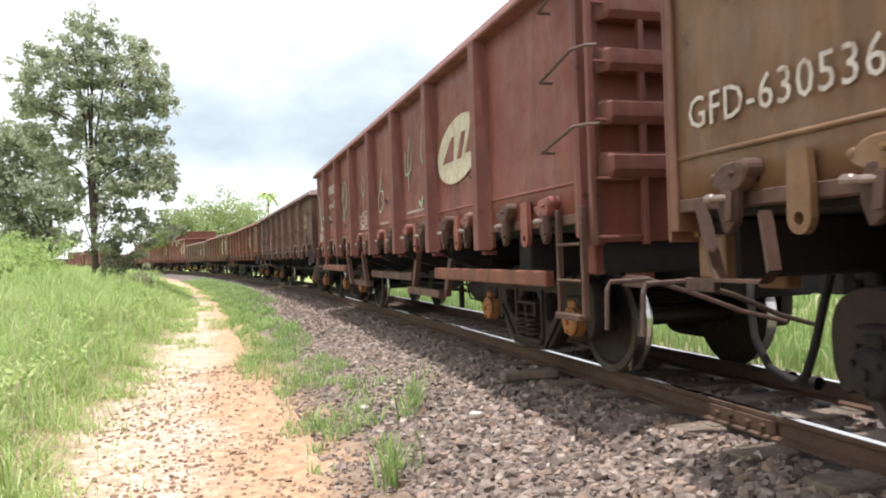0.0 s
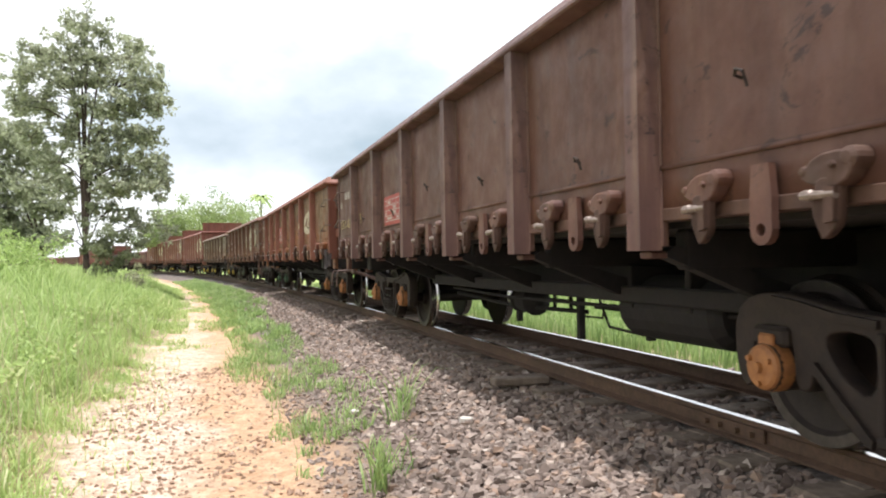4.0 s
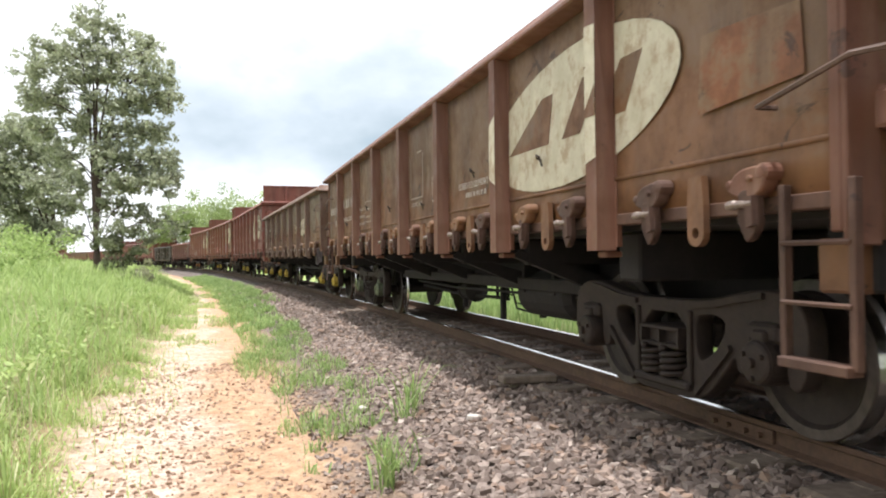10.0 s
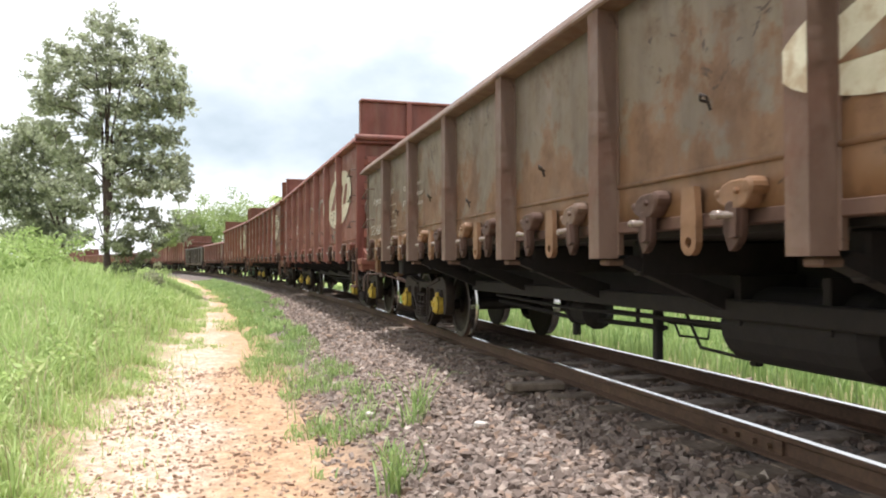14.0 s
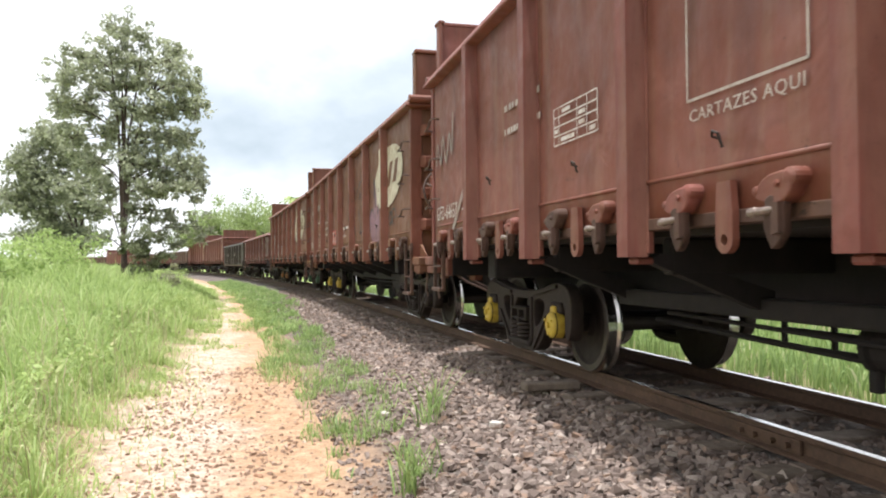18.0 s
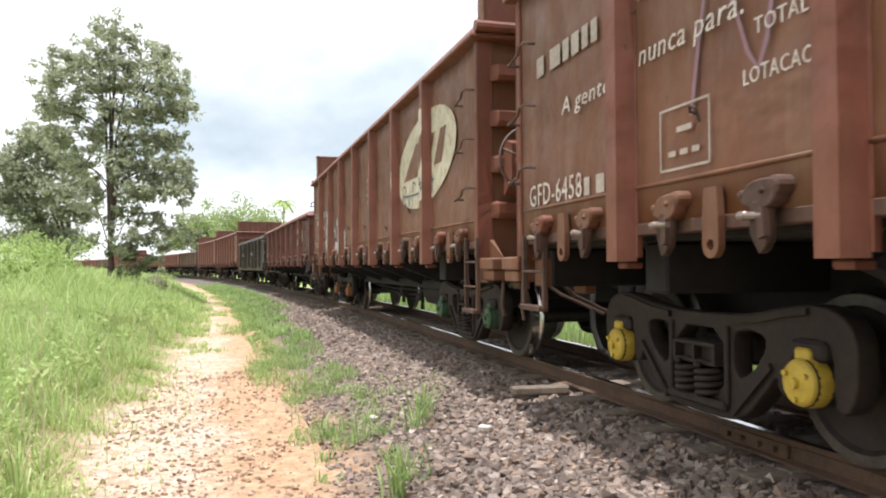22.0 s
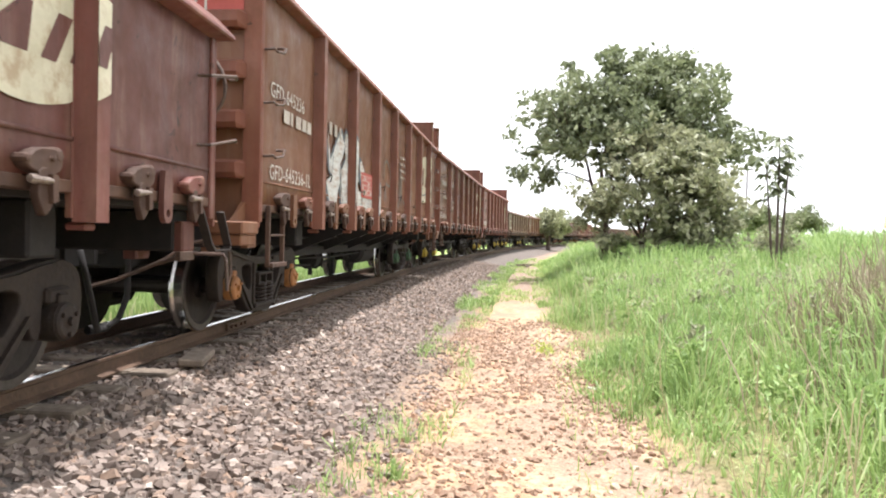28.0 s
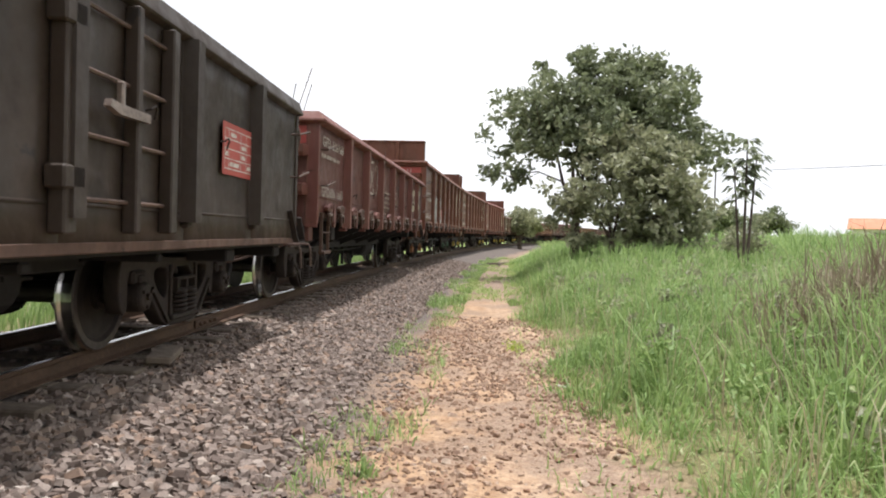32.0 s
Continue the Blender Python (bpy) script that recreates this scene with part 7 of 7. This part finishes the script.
def tree(nm, label, base, fork, lobes, mat, seed, clumps, count, size, clump_r, trunk_r=0.2, right=(0, 1), limbs=True, group=""):
    """A tapered trunk, limbs to each lobe and twigs to each clump. lobes: across, deep, up, radius across, radius up."""
    rng = np.random.default_rng(seed)
    t = thing(nm, label, "tree" if "tree" in nm or "palm" in nm else "shrub", pose(*base), group)
    rx, ry = right
    wood = Shape()
    top = np.array([0.1, 0.0, fork])
    bends = [(0, 0, -0.15), (0.05, 0.03, fork * 0.35), (-0.04, 0.02, fork * 0.7), tuple(top)]
    wood.tube(bends, [trunk_r * 1.25, trunk_r, trunk_r * 0.85, trunk_r * 0.8], 9)
    area = sum(l[3] * l[3] * l[4] for l in lobes)
    cs, rs, stems = [], [], []
    mids = [np.array([rx * ax - ry * dp, ry * ax + rx * dp, up]) for ax, dp, up, _, _ in lobes]
    order = sorted(range(len(lobes)), key=lambda i: -lobes[i][2])
    # a few main stems rise to the highest lobes, the rest branch from them
    for rank, i in enumerate(order):
        mid, (ax, dp, up, ra, ru) = mids[i], lobes[i]
        if not limbs:
            break
        if rank < 5 or not stems:
            k1 = np.array([top[0] + (mid[0] - top[0]) * 0.28, top[1] + (mid[1] - top[1]) * 0.28, top[2] + (mid[2] - top[2]) * 0.5]) + rng.normal(0, 0.10, 3) * ra
            k2 = k1 * 0.45 + mid * 0.55 + rng.normal(0, 0.10, 3) * ra
            end = mid + np.array([0, 0, ru * 0.3])
            wood.tube([tuple(top), tuple(k1), tuple(k2), tuple(end)], [trunk_r * 0.55, trunk_r * 0.36, trunk_r * 0.2, trunk_r * 0.07], 7)
            stems += [top * 0.5 + k1 * 0.5, k1, k1 * 0.5 + k2 * 0.5, k2]
        else:
            low = [q for q in stems if q[2] < mid[2] - 0.1] or [np.array([0, 0, fork * 0.85])]
            q = min(low, key=lambda p: np.linalg.norm(p - mid) + 0.3 * abs(p[2] - mid[2] + 0.8))
            k1 = q * 0.5 + mid * 0.5 + np.array([0, 0, 0.12 * np.linalg.norm(mid - q)])
            wood.tube([tuple(q), tuple(k1), tuple(mid)], [trunk_r * 0.22, trunk_r * 0.15, trunk_r * 0.06], 5)
    for mid, (ax, dp, up, ra, ru) in zip(mids, lobes):
        n = max(3, int(clumps * ra * ra * ru / area))
        for _ in range(n):
            d = rng.normal(size=3)
            d /= np.linalg.norm(d)
            c = mid + d * np.array([ra, ra, ru]) * rng.uniform(0.1, 1.25)
            cs.append(c)
            rs.append(clump_r * rng.uniform(0.6, 1.3))
            if limbs and rng.random() < 0.5:
                m2 = mid * 0.6 + c * 0.4 - np.array([0, 0, 0.15 * ru])
                wood.tube([tuple(mid - np.array([0, 0, ru * 0.2])), tuple(m2), tuple(c)], [trunk_r * 0.10, trunk_r * 0.07, 0.008], 4)
    part("trunk", wood.mesh("trunk", (BARK,)), t)
    v, f = leaves(cs, np.array(rs), count, size, rng)
    part("crown", big_mesh("crown", v, f, mat), t)
    return t


def shrub(nm, label, base, r, up, mat, seed, clumps=16, count=50, size=0.08):
    return tree(nm, label, base, up * 0.3, [(0, 0, up * 0.55, r, up * 0.45)], mat, seed, clumps, count, size, r * 0.4, 0.03, limbs=True)


def gz(x, y):
    return float(ground_z(x, y))


rng_t = np.random.default_rng(8)
TIERS = ((10.3, (0.0, 0.85)), (9.9, (2.3, 2.9)), (9.4, (-1.5, -0.3, 0.9, 2.4)), (8.4, (-2.2, -1.1, 0.1, 1.4, 2.6, 3.3)), (7.3, (-2.5, -1.5, -0.2, 1.1, 2.4, 3.5)), (6.2, (-2.0, -0.7, 0.7, 2.0, 3.1)),
         (5.1, (-1.2, 0.4, 1.6, 2.7, 3.4)), (4.1, (-0.9, 1.0, 2.2, 3.5)), (3.1, (0.2, 1.4, 2.6)), (2.3, (1.9, 3.1, 3.9)), (1.9, (-0.9, 2.6)))
tree("tree", "slender open-crowned tree with a forked trunk on the grassy bank", (-30.6, -8.6, gz(-30.6, -8.6)), 1.7,
     [(a * (0.72 if a > 0 else 0.85) + rng_t.uniform(-0.15, 0.15), q, u * 0.93 + rng_t.uniform(-0.2, 0.2), (0.62 if u > 2.5 else 0.45) * rng_t.uniform(0.8, 1.2), 0.55) for u, row in TIERS for a in row for q in ((-0.5, 0.7) if 4 < u < 9.6 else (0.0,))]
     + [(-0.6, 0, 10.1, 0.22, 0.35), (0.15, 0, 10.4, 0.18, 0.4)],
     LEAF, 1, 900, 25, 0.19, 0.31, 0.13)
tree("tree", "smaller leafy tree behind the grassy bank", (-40.1, -12.1, gz(-40.1, -12.1)), 1.5,
     [(-1.6, 0, 6.7, 1.0, 0.8), (-0.4, 0.3, 5.8, 1.0, 0.8), (-1.9, 0.2, 4.8, 1.1, 0.8), (-0.4, -0.4, 4.1, 1.0, 0.8), (0.6, 0, 3.4, 0.8, 0.7), (-1.6, 0.3, 3.1, 1.0, 0.7), (-0.1, 0, 2.0, 0.9, 0.6), (-1.3, 0, 2.0, 0.9, 0.6), (-2.6, 0.2, 5.6, 1.0, 0.8), (0.5, 0.4, 5.0, 0.7, 0.6), (-2.9, 0, 3.8, 1.0, 0.8)], LEAF, 2, 640, 26, 0.23, 0.40, 0.10)
shrub("shrub", "dark leafy shrub at the foot of the tree", (-29.6, -7.7, gz(-29.6, -7.7)), 0.8, 2.7, LEAF2, 3, 34, 90, 0.13)
shrub("shrub", "low green shrub among bank grass", (-27.5, -6.6, gz(-27.5, -6.6)), 0.7, 1.1, LEAF3, 4, 18, 80, 0.11)
for i, (x, y, r, h) in enumerate(((-19, -9.5, 1.1, 1.4), (-22, -11, 1.3, 1.7), (-16, -11.5, 0.9, 1.3), (-25, -9.6, 1.2, 1.7), (-20.5, -13.5, 1.4, 1.9), (-27, -14, 1.6, 2.2), (-33, -12, 1.4, 1.9), (-27.5, -9.9, 1.0, 1.6), (-24, -12.5, 1.2, 1.8))):
    shrub("shrub", "leafy light green weeds on the bank", (x, y, gz(x, y) - 0.05), r, h, GRASS, 50 + i, 18, 70, 0.13)
RIGHT2 = (-0.15, -0.99)
tree("tree", "broad dense dark-crowned tree on the bank", (24.0, -6.9, gz(24.0, -6.9)), 1.6,
     [(a * 1.05 + 0.1, q, u * 1.06, r, v) for a, q, u, r, v in [(0.3, 0.3, 5.0, 2.1, 1.4), (-1.2, 0, 4.3, 1.6, 1.3), (1.9, 0.3, 4.8, 1.7, 1.4), (0.6, -0.4, 3.8, 2.0, 1.2), (3.0, 0.2, 3.8, 1.3, 1.1), (-2.0, 0.2, 2.9, 0.8, 0.6), (0.3, 0.4, 6.1, 1.1, 0.7), (1.6, 0.3, 5.8, 1.1, 0.7)]],
     LEAF2, 5, 520, 44, 0.23, 0.42, 0.15, RIGHT2)
tree("shrub_tree", "pale bushy tree with hanging branches on the bank", (21.6, -7.6, gz(21.6, -7.6)), 0.9,
     [(0.2, 0, 3.2, 1.2, 1.0), (1.3, 0, 2.7, 1.2, 1.1), (-0.9, 0, 1.9, 1.0, 0.8), (0.6, 0.3, 1.6, 1.4, 0.9), (2.1, 0.2, 1.9, 0.9, 0.9), (-0.7, -0.2, 0.9, 0.7, 0.5), (1.6, 0, 1.0, 1.1, 0.6)],
     LEAF3, 6, 300, 34, 0.21, 0.36, 0.09, RIGHT2)
shrub("shrub", "round shrub in the bank grass", (10.4, -6.55, gz(10.4, -6.55)), 0.33, 0.62, LEAF3, 7, 16, 60, 0.06)
shrub("shrub", "shrub behind the young tree", (17.2, -9.6, gz(17.2, -9.6)), 0.6, 1.3, LEAF3, 8, 18, 60, 0.10)
shrub("shrub", "dark green bush under the trees", (25.5, -9.8, gz(25.5, -9.8)), 0.9, 1.5, LEAF2, 9, 22, 70, 0.12)


def sapling(x, y):
    """A young tree: bare stems with rosettes of long drooping leaves."""
    rng = np.random.default_rng(77)
    t = thing("young_tree", "young tree with bare stems and long drooping leaves", "tree", pose(x, y, gz(x, y)))
    stem, vs, fs = Shape(), [], []
    for dx, dy, h in ((0.0, 0.0, 2.8), (0.14, -0.24, 2.45), (-0.1, 0.28, 2.3)):
        stem.tube([(dx * 0.2, dy * 0.2, -0.1), (dx * 0.6, dy * 0.6, h * 0.5), (dx, dy, h)], [0.035, 0.026, 0.012], 6)
        for j in range(4):
            cx, cy, cz = dx * (1 - 0.12 * j), dy * (1 - 0.12 * j), h - 0.22 * j
            for _ in range(15):
                a, l = rng.uniform(0, 2 * math.pi), rng.uniform(0.26, 0.44)
                u, w = np.array([math.cos(a), math.sin(a), 0]), np.array([-math.sin(a), math.cos(a), 0])
                up = rng.uniform(-0.1, 0.35)
                p0 = np.array([cx, cy, cz])
                p1 = p0 + u * l * 0.5 + np.array([0, 0, l * up])
                p2 = p0 + u * l + np.array([0, 0, l * (up - 0.35)])
                o = len(vs)
                vs += [p0, p1 - w * 0.045, p2, p1 + w * 0.045]
                fs.append((o, o + 1, o + 2, o + 3))
    part("stem", stem.mesh("stem", (BARK,)), t)
    part("crown", big_mesh("crown", np.array(vs), np.array(fs), LEAF2), t)


sapling(15.1, -8.95)
rng_d = np.random.default_rng(5)
for i, (x, y, n, h) in enumerate(((6.9, -7.1, 170, 0.75), (7.7, -7.6, 150, 0.85), (6.2, -6.7, 110, 0.5), (8.6, -8.4, 90, 0.6), (5.6, -6.9, 110, 0.6), (6.4, -6.5, 160, 0.45), (7.0, -6.7, 200, 0.5), (7.9, -7.4, 200, 0.65), (7.2, -6.9, 160, 0.5), (5.0, -6.2, 120, 0.5), (5.9, -7.6, 140, 0.75), (7.2, -7.6, 120, 0.6), (6.6, -6.2, 90, 0.45), (8.2, -6.8, 90, 0.5))):
    xx, yy = x + rng_d.normal(0, 0.28, n), y + rng_d.normal(0, 0.28, n)
    v, f = blades(xx, yy, h * 1.35 * rng_d.uniform(0.4, 1.2, n), rng_d.uniform(0.008, 0.018, n), rng_d, 0.7)
    tagged(new("dry_weeds", big_mesh("dry_weeds", v, f, DRY)), "dry brown weed stalks in the bank grass", "weeds", "dry weeds")
xx, yy = 9.6 + rng_d.normal(0, 0.22, 260), -4.15 + rng_d.normal(0, 0.06, 260)
YEL = foliage("yellow_green_creeper", (0.28, 0.34, 0.05), (0.42, 0.48, 0.10))
v, f = blades(xx, yy, rng_d.uniform(0.02, 0.07, 260), rng_d.uniform(0.02, 0.04, 260), rng_d, 1.2)
tagged(new("creeping_plant", big_mesh("creeping_plant", v, f, YEL)), "low yellow-green creeping plant across the path", "plant", kind="stuff")

def bank_weeds(lo, hi, n, seed, mat, lab):
    """Broad-leaved weeds scattered through the bank grass."""
    rng = np.random.default_rng(seed)
    s, off = rng.uniform(lo, hi, n), -5.0 - 6.0 * rng.random(n) ** 1.3
    x, y = line_arrays(s, off)
    c = np.stack([x, y, ground_z(x, y) + rng.uniform(0.14, 0.45, n)], -1)
    v, fc = leaves(c, rng.uniform(0.08, 0.24, n), 46, 0.075, rng, 0.8)
    tagged(new("leafy_weeds", big_mesh("leafy_weeds", v, fc, mat)), lab, "weeds", kind="stuff")


bank_weeds(-26, -4, 260, 61, GRASS, "light green broad-leaved weeds in the bank grass")
bank_weeds(4, 24, 170, 62, LEAF3, "grey-green broad-leaved weeds in the bank grass")
bank_weeds(4, 20, 120, 63, LAWN, "bright green broad-leaved weeds in the bank grass")

# far trees
for i, (x, y, r, h, m) in enumerate(((-95, -5.5, 4.2, 10.2, FARLEAF), (-101, -2.0, 3.8, 9.4, FARLEAF), (-90, -9.5, 3.0, 8.0, FARLEAF), (63, 7.5, 2.3, 8.0, LEAF2), (68, 3.5, 1.6, 5.2, LEAF2), (72, -8.4, 1.8, 4.0, LEAF3),
                                     (-58, -26, 3.0, 5.0, LEAF2), (-64, -31, 3.5, 5.4, LEAF), (-52, -22, 2.0, 3.4, LEAF), (-75, -22, 3.0, 4.6, LEAF2), (78, -34, 2.0, 3.6, LEAF2), (62, -24, 1.5, 3.2, LEAF2), (86, -30, 1.6, 3.4, FARLEAF))):
    tree("tree", "rounded green tree in the distance", (x, y, gz(x, y)), h * 0.3, [(0, 0, h * 0.68, r, h * 0.28), (r * 0.5, 0, h * 0.55, r * 0.7, h * 0.2), (-r * 0.5, 0, h * 0.5, r * 0.7, h * 0.2)], m, 100 + i, 95, 60, 0.34, r * 0.34, 0.2, group="distant trees")


def palm(x, y, h):
    rng = np.random.default_rng(9)
    t = thing("palm_tree", "tall thin palm in the distance", "palm", pose(x, y, gz(x, y)))
    part("trunk", Shape().tube([(0, 0, -0.1), (0.1, 0, h * 0.5), (0, 0, h)], [0.2, 0.14, 0.12], 8).mesh("trunk", (BARK,)), t)
    for i in range(14):
        a, up = 2 * math.pi * i / 14 + rng.uniform(-0.2, 0.2), rng.uniform(-0.1, 0.9)
        s = Shape()
        u, w = Vector((math.cos(a), math.sin(a), 0)), Vector((-math.sin(a), math.cos(a), 0))
        pts = [Vector((0, 0, h)) + u * (1.9 * q) + Vector((0, 0, up * 1.6 * q - 1.5 * q * q)) for q in (0, 0.25, 0.5, 0.75, 1.0)]
        for p, q in zip(pts, pts[1:]):
            for e in (1, -1):
                s.add([p, q, q + w * 0.28 * e - Vector((0, 0, 0.12)), p + w * 0.28 * e - Vector((0, 0, 0.12))], [(0, 1, 2, 3)])
        part("frond", s.mesh("frond", (FARLEAF,)), t)


palm(-111, 1.2, 10.8)


def woods():
    """Low line of far woods round the horizon."""
    rng = np.random.default_rng(31)
    n = 900
    a = rng.uniform(0, 2 * math.pi, n)
    d = rng.uniform(330, 520, n)
    x, y = d * np.cos(a), d * np.sin(a)
    keep = (np.abs(y) > 25) | (d > 400)
    c = np.stack([x, y, ground_z(x, y) + rng.uniform(0.5, 3.5, n)], -1)[keep]
    v, f = leaves(c, rng.uniform(3, 6, len(c)), 36, 2.0, rng, 0.6)
    tagged(new("far_woods", big_mesh("far_woods", v, f, FARLEAF)), "low line of distant woods on the horizon", "woods", kind="stuff")


woods()


def house(x, y):
    h = thing("house", "low white house with a terracotta tiled roof far off", "house", pose(x, y, gz(x, y) - 0.35, 0, 0, -28))
    tile = plain("terracotta_tiles", (0.42, 0.17, 0.09), (0.55, 0.26, 0.15), 3, 0.8)
    wallm = plain("whitewashed_wall", (0.6, 0.58, 0.54), (0.72, 0.70, 0.66), 2, 0.85)
    part("wall", Shape().box(-4, 4, -6, 6, -0.5, 2.0).mesh("wall", (wallm,)), h)
    part("roof", Shape().prism([(-4.5, 1.95), (4.5, 1.95), (0, 3.2)], -6.5, 6.5).mesh("roof", (tile,)), h)
    for yy in (-3, 0.5, 3.5):
        part("window", Shape().box(-4.04, -3.98, yy - 0.5, yy + 0.5, 0.7, 1.6).mesh("window", (BLACK,)), h)


house(80.5, -50.5)


def pole(x, y, h, wires=()):
    p = thing("utility_pole", "thin wooden utility pole in the distance", "pole", pose(x, y, gz(x, y)))
    part("post", Shape().tube([(0, 0, -0.3), (0, 0, h)], [0.11, 0.08], 8).mesh("post", (BARK,)), p)
    part("crossarm", Shape().box(-0.05, 0.05, -0.7, 0.7, h - 0.5, h - 0.38, 0.01).mesh("crossarm", (BARK,)), p)


pole(58, 3.2, 6.2)
pole(70, -62, 9.6)
pole(92, -33, 9.0)
for k, z in ((-0.5, 9.25), (0.5, 9.2)):
    pts = [(70 + 22 * u, -62 + k + 29 * u, z + 1.0 - 0.9 * u - 1.2 * (u - u * u)) for u in [i / 10 for i in range(11)]]
    tagged(new("overhead_wire", Shape().tube(pts, 0.02, 4).mesh("overhead_wire", (BLACK,))), "thin overhead wire between utility poles", "wire")

# things lying about
offcut("timber_offcut", "pale weathered plank end lying by the rail", "plank", 6.25, -0.98, gz(6.25, -0.98) + 0.05, 12, (0.62, 0.20, 0.06), SLEEPER, 3)
offcut("timber_offcut", "weathered sleeper end sticking out of the ballast", "plank", -6.3, -1.02, gz(-6.3, -1.02) + 0.04, 86, (0.5, 0.2, 0.07), SLEEPER, -3)
offcut("pale_stone", "pale stone among dark ballast", "stone", *on_line(-6.55, -2.42), gz(-6.55, -2.42) + 0.03, 20, (0.09, 0.06, 0.045), WHITE)
offcut("pale_stone", "pale stone among dark ballast", "stone", *on_line(-5.5, -1.75), gz(-5.5, -1.75) + 0.03, 50, (0.10, 0.06, 0.05), WHITE)
offcut("paper_scrap", "crumpled white scrap in the path edge", "litter", 7.0, -4.42, gz(7.0, -4.42) + 0.02, 30, (0.12, 0.04, 0.012), WHITE)
for i, (x, y, l, rz) in enumerate(((34.5, -4.5, 1.8, 160), (35.2, -4.9, 1.5, 140), (34.0, -4.9, 1.2, 170))):
    offcut("fallen_branch", "dry reddish fallen branch beside the ballast", "branch", x, y, gz(x, y) + 0.03, rz, (l, 0.09, 0.08), BARK, 4)


# ---- the train runs ----
def wagon_pose(s):
    x, y = on_line(s, -0.03)
    return pose(x, y, 0, 0, 0, -math.degrees(s / RADIUS))


def run(t):
    """How far the train has gone: it slackens a little while the camera swings round."""
    return SPEED * t + 0.10 - 0.18 * min(max((t - 24.5) / 3.5, 0.0), 1.0)


def motions():
    for k, w in WAGONS.items():
        walk(w, [(t, wagon_pose(centre(k) + run(t))) for t in range(0, 33)])
    for ws, k, ax in WHEELS:
        if -1 < k < 11:
            rows, n = [], 320
            for i in range(n + 1):
                t = 32.0 * i / n
                rows.append((t, pose(ax, 0, WHEEL_R, 0, math.degrees(run(t) / WHEEL_R), 0)))
            walk(ws, rows)


motions()
